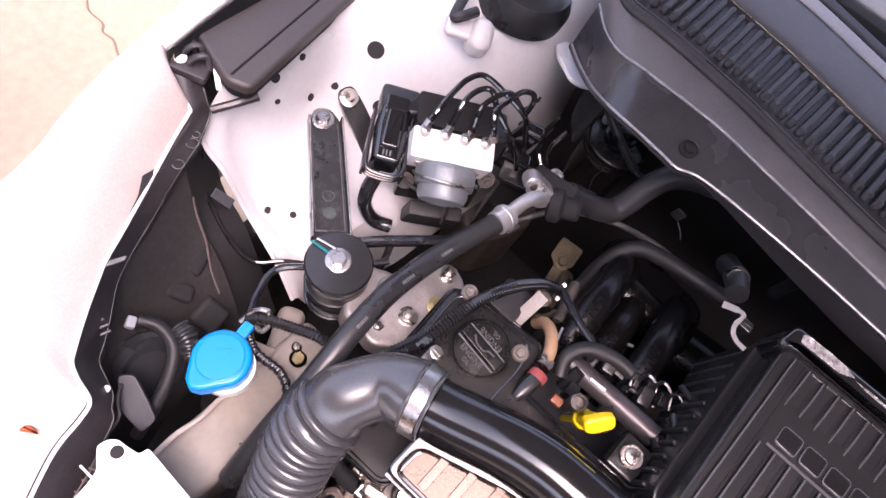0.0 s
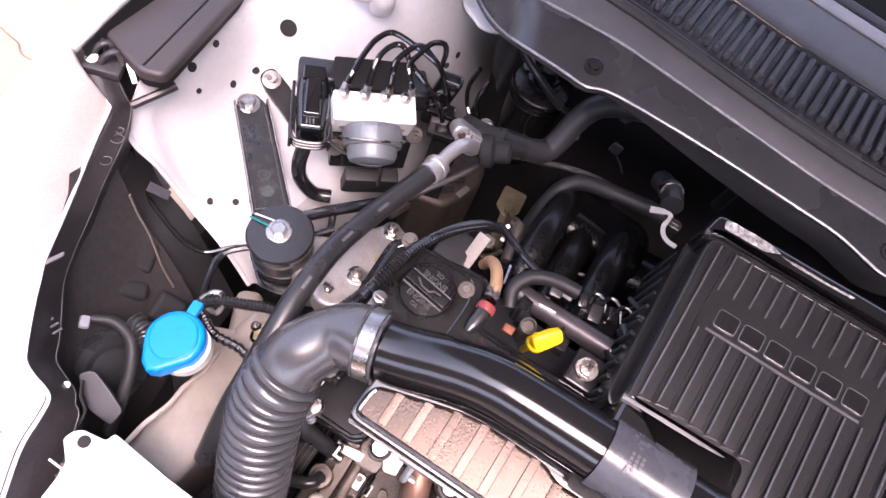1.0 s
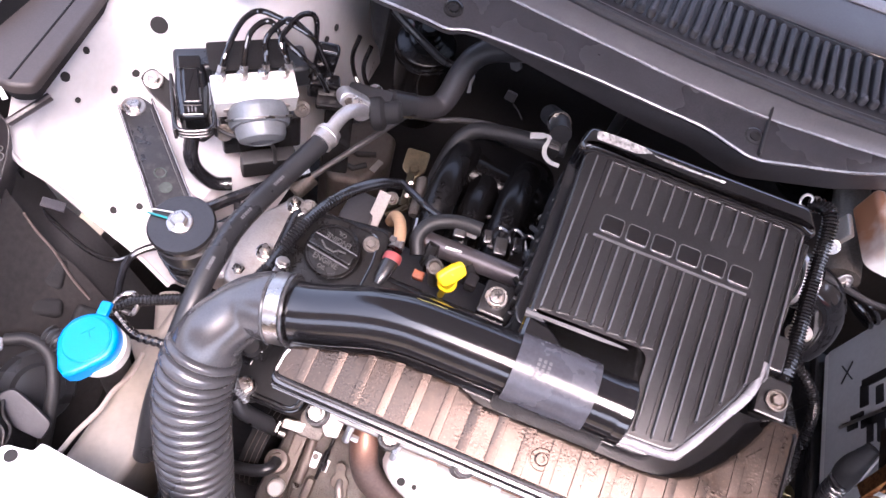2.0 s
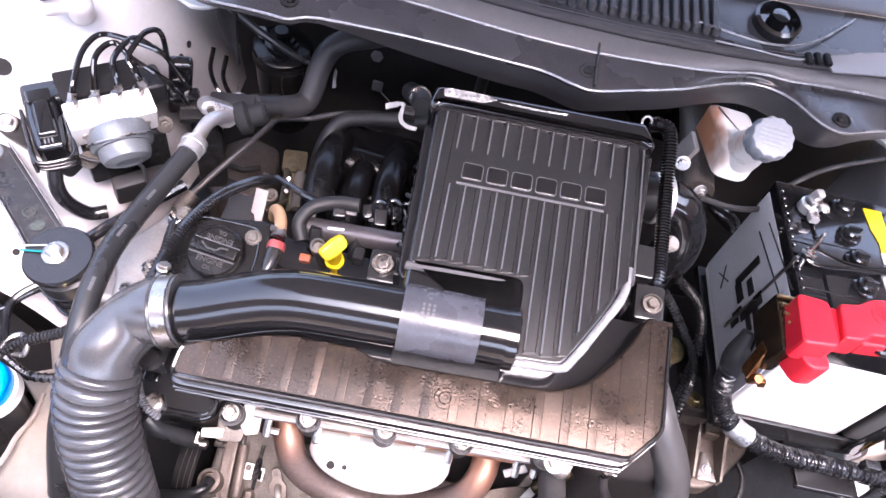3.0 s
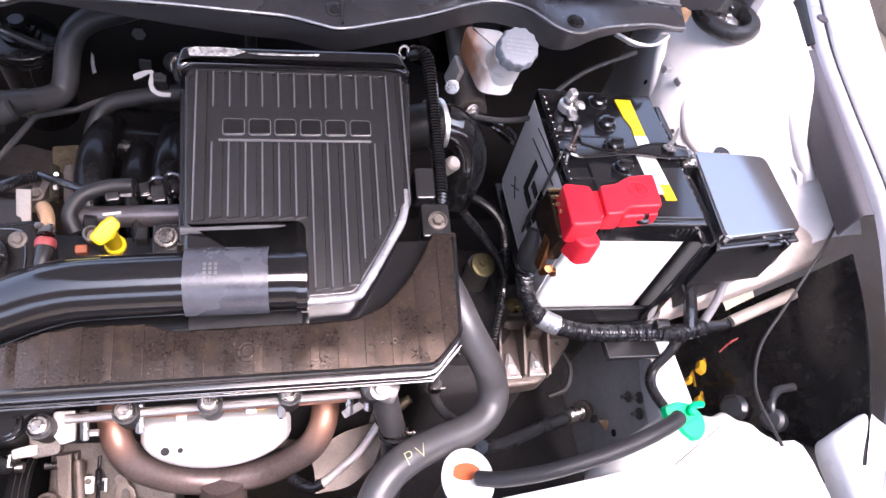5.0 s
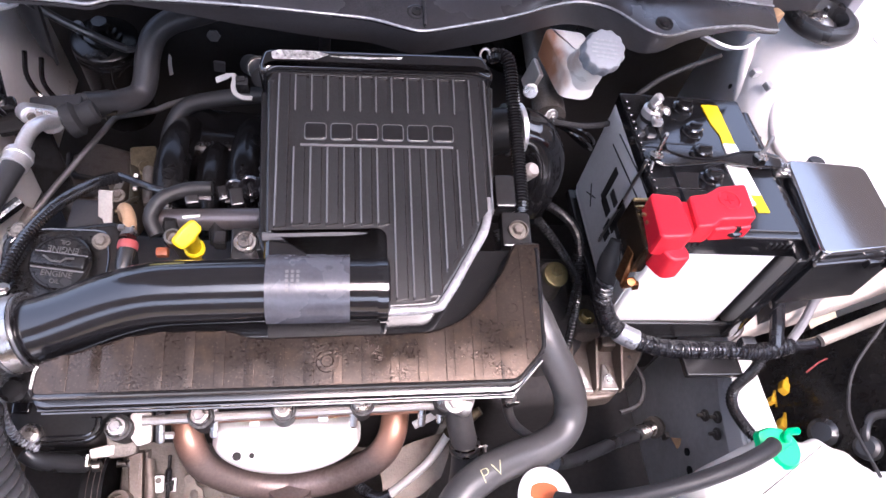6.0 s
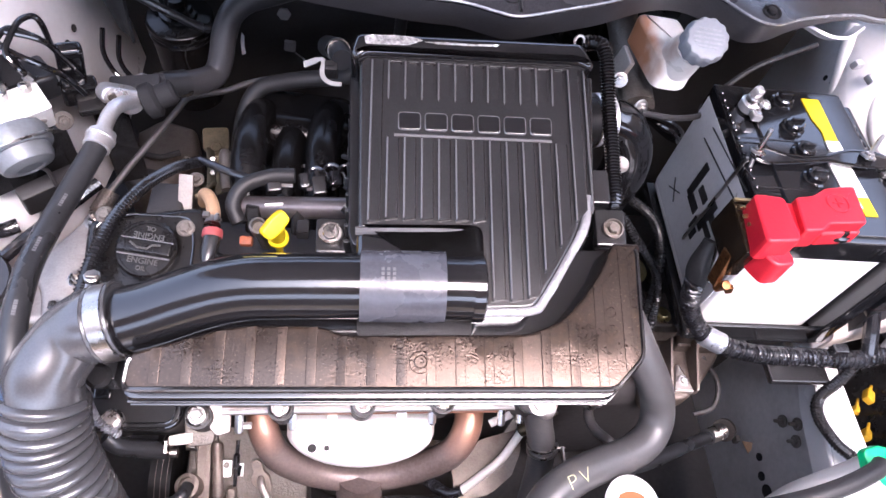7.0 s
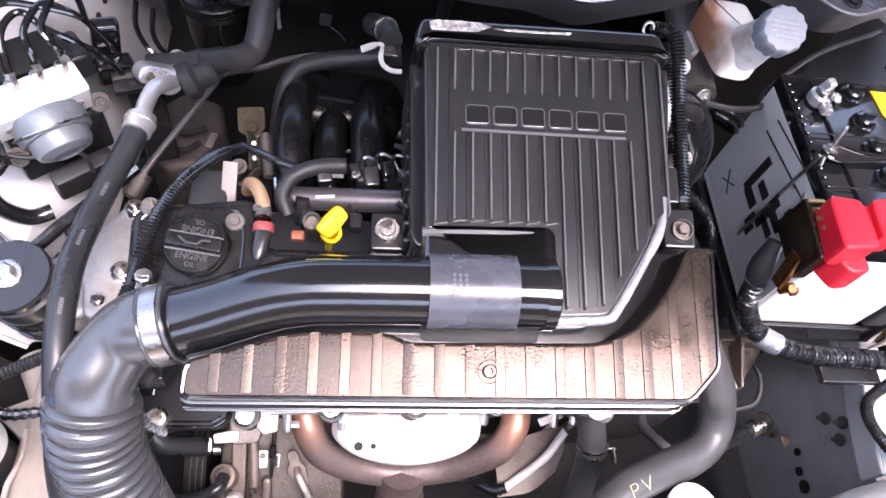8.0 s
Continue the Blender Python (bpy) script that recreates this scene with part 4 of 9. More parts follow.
part("smooth_panel", sheet([[(x, y, z + 0.001) for x, y, z in low_edge], [tuple((p + q) / 2 for p, q in zip(a, b)) for a, b in zip(low_edge, top_edge)], [(x, y - 0.001, z + 0.001) for x, y, z in top_edge]], 0.002, 4), PANELGREY, cowl, "plain light grey panel beside the vents")
# solid black blocks, the slots' inner shade is put into their colour
for x, y, z in [(0.664, 0.636, 0.98), (0.676, 0.64, 0.98), (0.689, 0.643, 0.98)]:
    part("slot", box((x, y, z), (0.0075, 0.018, 0.006), Euler((0.2, 0, 0.2)).to_matrix(), 0.002), SEAL, cowl, "dark block standing for an open vent slot")
boot = part("wiper_boot", lathe([(0.030, -0.012), (0.030, 0.004), (0.026, 0.007), (0.023, -0.004), (0.012, -0.004), (0.011, 0.010), (0.004, 0.012)], aim((0.625, 0.683, 0.99), (0, -0.2, 1)), 28), GLOSS, cowl, "black wiper spindle boot")

# ---- air cleaner ----
air = thing("air_cleaner", E(0.05, 0.17, -0.15), "black ribbed plastic air cleaner box on top of the engine", "air cleaner")
lid_out = fillet([(-0.064, 0.304), (0.168, 0.306), (0.171, 0.285), (0.162, 0.138), (0.108, 0.050), (0.100, 0.045), (0.053, 0.043), (0.052, 0.121), (-0.060, 0.118)], [0.012, 0.012, 0.01, 0.05, 0.03, 0.01, 0.006, 0.006, 0.006], 5)
lid = part("lid", prism(lid_out, -0.03, 0.018, ENG, 0.005, 3), PLASTIC, air, "black ribbed lid")
rim_out = fillet([(-0.074, 0.300), (-0.068, 0.326), (0.166, 0.328), (0.178, 0.302), (0.172, 0.296), (0.160, 0.303), (-0.058, 0.301), (-0.066, 0.293)], 0.008, 4)
part("rear_ridge", prism(rim_out, -0.03, 0.026, ENG, 0.008, 3), GLOSS, lid, "raised glossy rear edge of the lid")
flaked = fillet([(-0.060, 0.3195), (-0.052, 0.3215), (-0.03, 0.3222), (-0.012, 0.3215), (0.0, 0.318), (-0.015, 0.3115), (-0.04, 0.311), (-0.058, 0.3105)], 0.002, 2)
part("flaked_patch", prism(flaked, 0.0255, 0.0268, ENG, 0.0004, 1), FLAKE, lid, "flaked shiny patch on the ridge")
streak = fillet([(0.0, 0.3165), (0.02, 0.3175), (0.05, 0.317), (0.078, 0.3185), (0.075, 0.3155), (0.04, 0.3145), (0.015, 0.3145)], 0.001, 2)
part("flaked_streak", prism(streak, 0.0255, 0.0266, ENG, 0.0003, 1), FLAKE, lid)
body_out = fillet([(-0.075, 0.318), (0.168, 0.320), (0.165, 0.135), (0.105, 0.046), (0.050, 0.044), (0.048, 0.110), (-0.070, 0.110)], 0.02, 4)
part("body", prism(body_out, -0.15, -0.02, ENG, 0.004, 2), PLASTIC, air, "black lower box")
for i in range(11):
    v = 0.125 + i * 0.017
    part("side_rib", box(E(-0.0722, v, -0.095), (0.006, 0.005, 0.11), TURNED, 0.002), MATTE, air)
pitch = 0.0166
for i in range(14):
    u = -0.052 + i * pitch
    segs = [(0.125, 0.296)]
    if 0 < i < 12:
        segs = [(0.252, 0.296), (0.128 if i < 7 else max(0.052, 0.052 + max(0, (u - 0.095)) * 1.5), 0.212)]
    elif i >= 12:
        segs = [(0.130 + (0.012 if i == 13 else 0), 0.296)]
    for v0, v1 in segs:
        if i < 13:
            v2 = v0 + (0.014 if i > 9 and v0 < 0.2 else 0.002)
            face = prism([(u + 0.0006, v0), (u + pitch - 0.0042, v2), (u + pitch - 0.0042, v1), (u + 0.0006, v1)], 0.0170, 0.0212, ENG, 0.0009, 1)
            for vert in face.verts:
                local = ENG.inverted() @ vert.co
                if v0 > 0.24 and local.y < v0 + 0.006 and local.z > 0.0172:
                    vert.co -= EW * (local.z - 0.0174)
            part("rib_face", face, PLASTIC, lid)
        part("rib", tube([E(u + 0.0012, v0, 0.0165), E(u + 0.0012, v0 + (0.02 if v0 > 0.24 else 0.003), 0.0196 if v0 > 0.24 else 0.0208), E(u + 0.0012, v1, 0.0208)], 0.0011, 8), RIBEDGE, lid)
        if v1 > 0.29 and 0 < i < 12:
            part("rib_cap", prism([(u + 0.003, v1 - 0.002), (u + 0.0145, v1 - 0.002), (u + 0.0145, v1 + 0.0015), (u + 0.003, v1 + 0.0015)], 0.016, 0.0234, ENG, 0.0012, 2), PLASTIC, lid)
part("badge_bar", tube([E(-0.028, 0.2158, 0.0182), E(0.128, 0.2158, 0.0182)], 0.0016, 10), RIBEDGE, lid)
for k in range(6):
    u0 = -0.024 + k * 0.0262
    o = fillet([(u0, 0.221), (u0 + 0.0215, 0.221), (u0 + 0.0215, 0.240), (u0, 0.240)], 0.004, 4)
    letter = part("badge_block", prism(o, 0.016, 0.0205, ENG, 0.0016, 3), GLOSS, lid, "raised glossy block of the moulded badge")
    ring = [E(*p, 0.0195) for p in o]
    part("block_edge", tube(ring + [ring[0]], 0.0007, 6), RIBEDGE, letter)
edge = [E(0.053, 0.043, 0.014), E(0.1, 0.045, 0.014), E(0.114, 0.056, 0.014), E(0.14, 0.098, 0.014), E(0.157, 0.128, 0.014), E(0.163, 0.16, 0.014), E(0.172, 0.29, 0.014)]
# pale only on the lower curve, where the bevel's highlight is painted
part("edge_bead", tube(curve(edge[:6], 5), 0.0046, 12), EDGEGLINT, lid, "pale bevel, highlight in its colour")
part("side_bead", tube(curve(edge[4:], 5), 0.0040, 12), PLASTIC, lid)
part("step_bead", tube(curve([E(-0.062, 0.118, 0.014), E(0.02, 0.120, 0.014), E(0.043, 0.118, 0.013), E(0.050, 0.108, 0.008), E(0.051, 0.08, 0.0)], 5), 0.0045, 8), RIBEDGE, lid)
# strap clip at the rear corner
strap = curve([(0.185, 0.489, 0.8865), (0.194, 0.490, 0.891), (0.203, 0.489, 0.896), (0.206, 0.484, 0.896), (0.2045, 0.476, 0.892), (0.2075, 0.467, 0.890), (0.215, 0.462, 0.889), (0.2255, 0.4605, 0.890)], 5)
wide = [0.0038 if i < 8 else 0.0024 for i in range(len(strap))]
side = [(strap[min(i + 1, len(strap) - 1)] - strap[max(i - 1, 0)]).normalized().cross(EW) * w for i, w in enumerate(wide)]
part("strap_clip", sheet([[p - o for p, o in zip(strap, side)], strap, [p + o for p, o in zip(strap, side)]], 0.0016, 1), surf("dull_white_plastic", (0.26, 0.255, 0.25), 0.4, var=0.15), air, "pale grey plastic strap clip")
part("clip_base", join(box((0.214, 0.484, 0.886), (0.014, 0.010, 0.020), TURNED, 0.002), box((0.212, 0.482, 0.897), (0.010, 0.006, 0.004), TURNED, 0.001)), PLASTIC, air)

# ---- resonator cover with its tube ----
cover = thing("head_cover", E(0, 0.03, -0.09), "dusty glossy black ribbed plastic engine cover", "engine cover")
cov_out = fillet([(-0.258, 0.004), (-0.260, -0.029), (0.184, -0.027), (0.214, 0.005), (0.217, 0.118), (0.190, 0.118), (0.172, 0.082), (0.140, 0.043), (0.105, 0.026), (-0.072, 0.023), (-0.088, 0.031), (-0.165, 0.031)], [0.012, 0.012, 0.006, 0.01, 0.004, 0.004, 0.03, 0.03, 0.02, 0.01, 0.01, 0.02], 4)
plate = part("plate", prism(cov_out, -0.05, 0.0, ENG, 0.004, 3), DUSTY, cover)
foot_out = fillet([(-0.263, 0.06), (-0.266, -0.034), (0.187, -0.032), (0.219, 0.004), (0.222, 0.12), (0.10, 0.12)], 0.012, 4)
part("skirt", prism(foot_out, -0.053, -0.03, ENG, 0.004, 2), GLOSS, cover, "glossy black lower skirt")
for w in (-0.036, -0.046):
    part("skirt_bead", tube([E(-0.262, -0.0335 - 0.002 * (w < -0.04), w), E(-0.04, -0.0330 - 0.002 * (w < -0.04), w), E(0.186, -0.0315 - 0.002 * (w < -0.04), w), E(0.218, 0.001 - 0.002 * (w < -0.04), w)], 0.0014, 8), GLOSS, cover)
rimline = [E(*p, 0.0) for p in fillet([(-0.254, 0.002), (-0.256, -0.026), (0.182, -0.024), (0.211, 0.006), (0.213, 0.114)], 0.008, 4)][2:-2]
part("rim", tube(rimline, 0.0022, 6), GLOSS, plate)
tilt = random.Random(4)
for i in range(17):
    u = -0.236 + i * 0.0268
    top = 0.003 + (u + 0.258) * 0.29 if u < -0.165 else (0.029 if u < -0.09 else 0.021)
    if u > 0.10:
        top = 0.024 + (u - 0.10) * 0.42
    if u > 0.16:
        top = 0.065 + (u - 0.16) * 1.6
    top = min(top, 0.112)
    lean = tilt.uniform(-0.0004, 0.0004)
    low0, low1 = (-0.022 + max(0.0, a - 0.180) * 1.08 for a in (u, u + 0.0092))
    band = prism([(u, low0), (u + 0.0092, low1), (u + 0.0092, min(top + 0.001, 0.112)), (u, top)], -0.003, 0.0011, ENG, 0.0008, 2)
    for vert in band.verts:
        local = ENG.inverted() @ vert.co
        if local.z > 0:
            vert.co += EW * lean * ((local.x - u) / 0.0046 - 1)
    part("rib", band, DUSTY, plate)
part("screw", join(lathe([(0.0115, -0.001), (0.0115, 0.0013), (0.0105, 0.0013), (0.0098, 0.0004)], aim(E(0, -0.001, 0), EW), 28), lathe([(0.0062, 0), (0.0062, 0.0032), (0.0052, 0.004), (0.0028, 0.004), (0.0024, 0.001)], aim(E(0, -0.001, 0), EW), 18)), DUSTY, plate)
for v in (0.048, 0.031):
    part("mould_mark", join(lathe([(0.0062, -0.001), (0.0062, 0.0006), (0.0048, 0.0006), (0.0046, 0.0002)], aim(E(0.182, v, 0), EW), 20), box(E(0.182, v, 0.0006), (0.008, 0.0012, 0.0012), TURNED, 0), box(E(0.182, v, 0.0006), (0.0012, 0.008, 0.0012), TURNED, 0)), DUSTY, plate)
path = curve([E(-0.292, 0.033, -0.026), E(-0.25, 0.043, -0.02), E(-0.20, 0.058, -0.008), E(-0.165, 0.065, -0.001), E(-0.13, 0.067, 0.002), E(-0.05, 0.068, 0.004), E(0.052, 0.068, 0.004)], 6)
part("intake_tube", tube(path, 0.0305, 36), TUBEGLOSS, cover, "glossy black intake tube")
part("tube_end", join(lathe([(0.0325, -0.005), (0.0325, 0.005), (0.030, 0.007)], aim(E(0.052, 0.068, 0.002), EU), 30)), GLOSS, cover)
part("dip_paint", tube(curve([E(-0.16, 0.088, 0.0212), E(-0.145, 0.0885, 0.0227), E(-0.130, 0.089, 0.023)], 4), 0.0011, 6, 0.5), surf("faded_yellow_paint", (0.09, 0.08, 0.015), 0.5, var=0.5, scales=(120, 500)), cover, "faded yellow paint dab")
trough = fillet([(-0.062, 0.11), (0.055, 0.11), (0.055, 0.024), (-0.062, 0.024)], 0.01, 3)
part("trough", prism(trough, -0.06, -0.03, ENG, 0.003, 2), MATTE, cover)
skin = []
for a in range(-62, 84, 8):
    r = 0.0345
    skin.append([E(u, 0.068 - r * math.sin(radians(a)), 0.003 + r * math.cos(radians(a))) for u in (-0.056, -0.03, 0.0, 0.021)])
sleeve = part("sleeve", sheet(skin, 0.002, 2), SLEEVE, cover, "smoky translucent rubber sleeve with moulded print")
for i, (u, n) in enumerate(((-0.036, 5), (-0.031, 4), (-0.026, 3))):
    for k in range(n):
        a = radians(-12 + k * 7)
        part("print", box(E(u, 0.068 - 0.036 * math.sin(a), 0.003 + 0.0363 * math.cos(a)), (0.0028, 0.003, 0.0006), TURNED @ Euler((a, 0, 0)).to_matrix(), 0), PALEPRINT, sleeve)
lugout = fillet([(-0.061, 0.121), (0.050, 0.121), (0.050, 0.090), (-0.061, 0.090)], 0.006, 3)
part("saddle", prism(lugout, -0.03, 0.016, ENG, 0.008, 4), GLOSS, cover)

# ---- bellows hose ----
bel = thing("air_hose", (0.0, 0.15, 0.62), "grey-black rubber intake hose with bellows and a steel clamp", "hose")
elbow = curve([E(-0.272, 0.038, -0.022), E(-0.295, 0.034, -0.026), E(-0.318, 0.022, -0.034), (-0.0245, 0.186, 0.767), (-0.0272, 0.168, 0.750)], 7)
part("elbow", tube(elbow, [0.0335 + 0.0015 * math.sin(i * 0.3) for i in range(len(elbow))], 32), HOSE, bel, "smooth grey rubber elbow")
bpath = curve([(-0.0265, 0.172, 0.754), (-0.028, 0.160, 0.742), (-0.028, 0.146, 0.722), (-0.024, 0.130, 0.700), (-0.014, 0.108, 0.66), (-0.004, 0.088, 0.61), (0.0, 0.075, 0.55), (0.0, 0.07, 0.48)], 6)
span_l = [0.0]
for p, q in zip(bpath, bpath[1:]):
    span_l.append(span_l[-1] + (q - p).length)
pts, radii = [], []
for i in range(int(span_l[-1] / 0.0011)):
    d = i * 0.0011
    k = max(j for j in range(len(span_l) - 1) if span_l[j] <= d)
    pts.append(bpath[k].lerp(bpath[k + 1], (d - span_l[k]) / (span_l[k + 1] - span_l[k])))
    radii.append(0.0338 + 0.0068 * abs(math.sin(math.pi * d / 0.0121)) ** 0.55)
part("bellows", tube(pts, radii, 36), HOSE, bel, "ribbed rubber bellows")
cl = aim(E(-0.281, 0.036, -0.023), E(-0.25, 0.043, -0.02) - E(-0.292, 0.033, -0.026))
clamp = part("clamp", lathe([(0.0352, -0.007), (0.0364, -0.007), (0.0364, 0.007), (0.0352, 0.007)], cl, 36), STEEL, bel, "bright steel hose clamp")
part("clamp_screw", join(lathe([(0.0075, 0), (0.0075, 0.005), (0.006, 0.006)], aim((0.008, 0.263, 0.808), (0.1, 0.1, 1)), 8), box((0.008, 0.257, 0.799), (0.014, 0.016, 0.012), None, 0.002), box((0.008, 0.263, 0.8145), (0.011, 0.0015, 0.001), None, 0)), STEEL, clamp)
for k in (-1, 1):
    part("cuff", tube([cl @ Vector((0.0352 * math.cos(a * math.pi / 18), 0.0352 * math.sin(a * math.pi / 18), k * 0.0095)) for a in range(37)], 0.002, 6), HOSE, bel)

# ---- raised bonnet ----
bon = [[(0.39 + (x - 0.39) * w, y, z + c * (1 - ((x - 0.39) / 0.74) ** 2)) for x in (-0.35, -0.1, 0.15, 0.39, 0.63, 0.88, 1.13)] for w, y, z, c in ((1.10, 0.83, 1.22, 0.005), (1.10, 0.68, 1.33, 0.01), (1.04, 0.47, 1.47, 0.02), (0.92, 0.26, 1.64, 0.03), (0.76, 0.04, 1.75, 0.03))]
bonnet = part("bonnet", sheet(bon, 0.02, 3), WHITE, car, "white bonnet standing open")
# unseen pad, added so black parts mirror a darker bonnet
pad = [[(0.39 + (x - 0.39) * w * 0.97, y - 0.030, z - 0.030 + c * (1 - ((x - 0.39) / 0.74) ** 2)) for x in (-0.35, -0.1, 0.15, 0.39, 0.63, 0.88, 1.13)] for w, y, z, c in ((1.10, 0.82, 1.225, 0.005), (1.10, 0.68, 1.33, 0.01), (1.04, 0.47, 1.47, 0.02), (0.92, 0.27, 1.64, 0.03), (0.77, 0.08, 1.74, 0.03))]
part("reflection_pad", sheet(pad, 0.012, 3), PAD, bonnet, "unseen grey pad, added to darken the mirrored bonnet")

# ---- battery ----
bat = thing("battery", (0.777, 0.447, 0.64), "white-cased car battery with a black lid and caps in its tray", "battery")
part("case", box((0.7725, 0.447, 0.733), (0.161, 0.236, 0.176), None, 0.006, 3), LABEL, bat, "white plastic case")
lidb = part("lid", box((0.777, 0.447, 0.827), (0.174, 0.240, 0.038), None, 0.004, 2), GLOSS, bat, "black lid")
part("lid_step", box((0.792, 0.447, 0.847), (0.135, 0.225, 0.006), None, 0.002), GLOSS, lidb)
lab = part("side_label", box((0.6905, 0.4475, 0.745), (0.002, 0.226, 0.168), None, 0), GREYLABEL, bat, "grey side label with dark marks")
for y, z, dy, dz in ((0.480, 0.757, 0.012, 0.058), (0.463, 0.732, 0.030, 0.014), (0.455, 0.758, 0.024, 0.012), (0.425, 0.752, 0.012, 0.050), (0.408, 0.760, 0.028, 0.012), (0.412, 0.742, 0.030, 0.010), (0.392, 0.785, 0.028, 0.012), (0.398, 0.770, 0.010, 0.030), (0.375, 0.745, 0.02, 0.012), (0.437, 0.720, 0.010, 0.022), (0.428, 0.712, 0.010, 0.018)):
    part("mark", box((0.6888, y, z), (0.0014, dy, dz), None, 0), MATTE, lab)
for y, z, dy, a in ((0.460, 0.804, 0.118, -0.14), (0.457, 0.827, 0.118, -0.15), (0.510, 0.700, 0.034, 0.7), (0.510, 0.700, 0.034, -0.6)):
    part("mark", box((0.6888, y, z), (0.0012, dy, 0.0016), Euler((a, 0, 0)).to_matrix(), 0), MATTE, lab)
for y in (0.535, 0.492, 0.452, 0.412, 0.362, 0.338):
    c = lathe([(0.0145, 0), (0.0145, 0.004), (0.0115, 0.005), (0.0115, 0.011), (0.0095, 0.013)], Matrix.Translation((0.769, y, 0.849)), 20)
    part("cell_cap", join(c, box((0.769, y, 0.864), (0.016, 0.004, 0.006), None, 0.001)), GLOSS, lidb)
for i in range(14):
    for x0, x1 in ((0.705, 0.735), (0.825, 0.855)):
        if i < 5:
            part("vent_stud", box((x0 + (x1 - x0) * i / 4, 0.3265, 0.832), (0.0042, 0.003, 0.010), None, 0.001, 1), PLASTIC, lidb)
    part("edge_stud", lathe([(0.0026, 0), (0.0026, 0.003), (0.0015, 0.004)], Matrix.Translation((0.695, 0.385 + 0.0125 * i, 0.845)), 8), GLOSS, lidb)
    part("edge_stud", lathe([(0.0026, 0), (0.0026, 0.003), (0.0015, 0.004)], Matrix.Translation((0.8605, 0.345 + 0.0125 * i, 0.845)), 8), GLOSS, lidb)
for y in (0.395, 0.47):
    part("lid_seam", box((0.742, y, 0.8503), (0.09, 0.0016, 0.0012), None, 0), PLASTIC, lidb)
neg = part("terminal", lathe([(0.010, 0), (0.0095, 0.022), (0.008, 0.024)], Matrix.Translation((0.722, 0.523, 0.845)), 16), STEEL, bat, "bright lead terminal post")
part("terminal_clamp", join(lathe([(0.0135, 0), (0.0135, 0.010), (0.011, 0.012)], Matrix.Translation((0.722, 0.523, 0.849)), 14), box((0.722, 0.505, 0.856), (0.013, 0.018, 0.010), None, 0.003), box((0.721, 0.524, 0.874), (0.011, 0.012, 0.014), Euler((0.2, 0, 0.3)).to_matrix(), 0.003), bolt(aim((0.735, 0.517, 0.862), (0.3, 0, 1)), 0.005)), FITTING, neg)
for pts in ([(0.800, 0.546), (0.824, 0.546), (0.824, 0.466), (0.806, 0.466), (0.808, 0.49), (0.802, 0.51)], [(0.812, 0.388), (0.8275, 0.388), (0.829, 0.362), (0.814, 0.362)]):
    part("sticker", prism(pts, 0.8495, 0.8515, None, 0), YELLOW, lidb, "yellow warning sticker")
part("sticker", prism([(0.803, 0.440), (0.824, 0.440), (0.8275, 0.388), (0.812, 0.388)], 0.8495, 0.8515, None, 0), LABEL, lidb, "white warning sticker")
part("sticker", prism([(0.806, 0.474), (0.8245, 0.474), (0.825, 0.458), (0.806, 0.458)], 0.8497, 0.8519, None, 0), LABEL, lidb, "white sticker end")
part("sticker", prism([(0.797, 0.438), (0.804, 0.438), (0.815, 0.372), (0.80, 0.372)], 0.8497, 0.8517, None, 0), LABEL, lidb, "white sticker end")

tray = thing("battery_tray", (0.78, 0.445, 0.55), "black steel battery tray with a side plate", "battery tray")
part("floor", box((0.785, 0.445, 0.632), (0.20, 0.26, 0.016), None, 0.004), PLASTIC, tray)
part("side_plate", join(box((0.868, 0.43, 0.735), (0.022, 0.245, 0.19), None, 0.005), box((0.874, 0.43, 0.825), (0.012, 0.245, 0.03), None, 0.004)), GLOSS, tray)
part("front_lip", box((0.785, 0.318, 0.650), (0.19, 0.006, 0.03), None, 0.002), PLASTIC, tray)
part("stand", box((0.79, 0.45, 0.52), (0.14, 0.16, 0.21), None, 0.006), DEEP, tray)
part("foot_bracket", box((0.845, 0.285, 0.615), (0.085, 0.05, 0.012), None, 0.003), PLASTIC, tray)

clampb = thing("battery_clamp", (0.777, 0.44, 0.85), "black bent battery hold-down bar with two long hook bolts", "battery clamp")
part("hook_rod", tube([(0.6845, 0.427, 0.862), (0.6845, 0.428, 0.78), (0.6845, 0.430, 0.695)], 0.0021, 10), STEEL, clampb, "thin zinc rod down the battery side")
bar = []
for k in (-1, 1):
    bar.append(curve([(0.694, 0.436, 0.858), (0.700, 0.437 + 0.008 * k, 0.858), (0.715, 0.438 + 0.012 * k, 0.857), (0.742, 0.436 + 0.006 * k, 0.856), (0.765, 0.435 + 0.003 * k, 0.858), (0.79, 0.438 + 0.004 * k, 0.859), (0.82, 0.441 + 0.011 * k, 0.859), (0.85, 0.441 + 0.012 * k, 0.859), (0.872, 0.440 + 0.008 * k, 0.858)], 5))
part("bar", join(sheet([bar[0], bar[1]], 0.0025, 1), tube(bar[0], 0.002, 6), tube(bar[1], 0.002, 6)), GLOSS, clampb)
for x, y in ((0.700, 0.437), (0.843, 0.443)):
    part("hook_bolt", join(bolt(aim((x, y, 0.862), (0.15, 0.35, 1)), 0.0058, True, 0.03), tube([(x - 0.001, y, 0.86), (x - 0.012 if x < 0.75 else x + 0.02, y - 0.04, 0.80), (x - 0.014 if x < 0.75 else x + 0.025, y - 0.09, 0.72)], 0.0022, 8)), STEEL, clampb)
part("end_bracket", join(box((0.872, 0.437, 0.851), (0.022, 0.030, 0.006), None, 0.002), bolt(aim((0.873, 0.43, 0.855), Z), 0.006, True, 0.01)), STEEL, clampb)

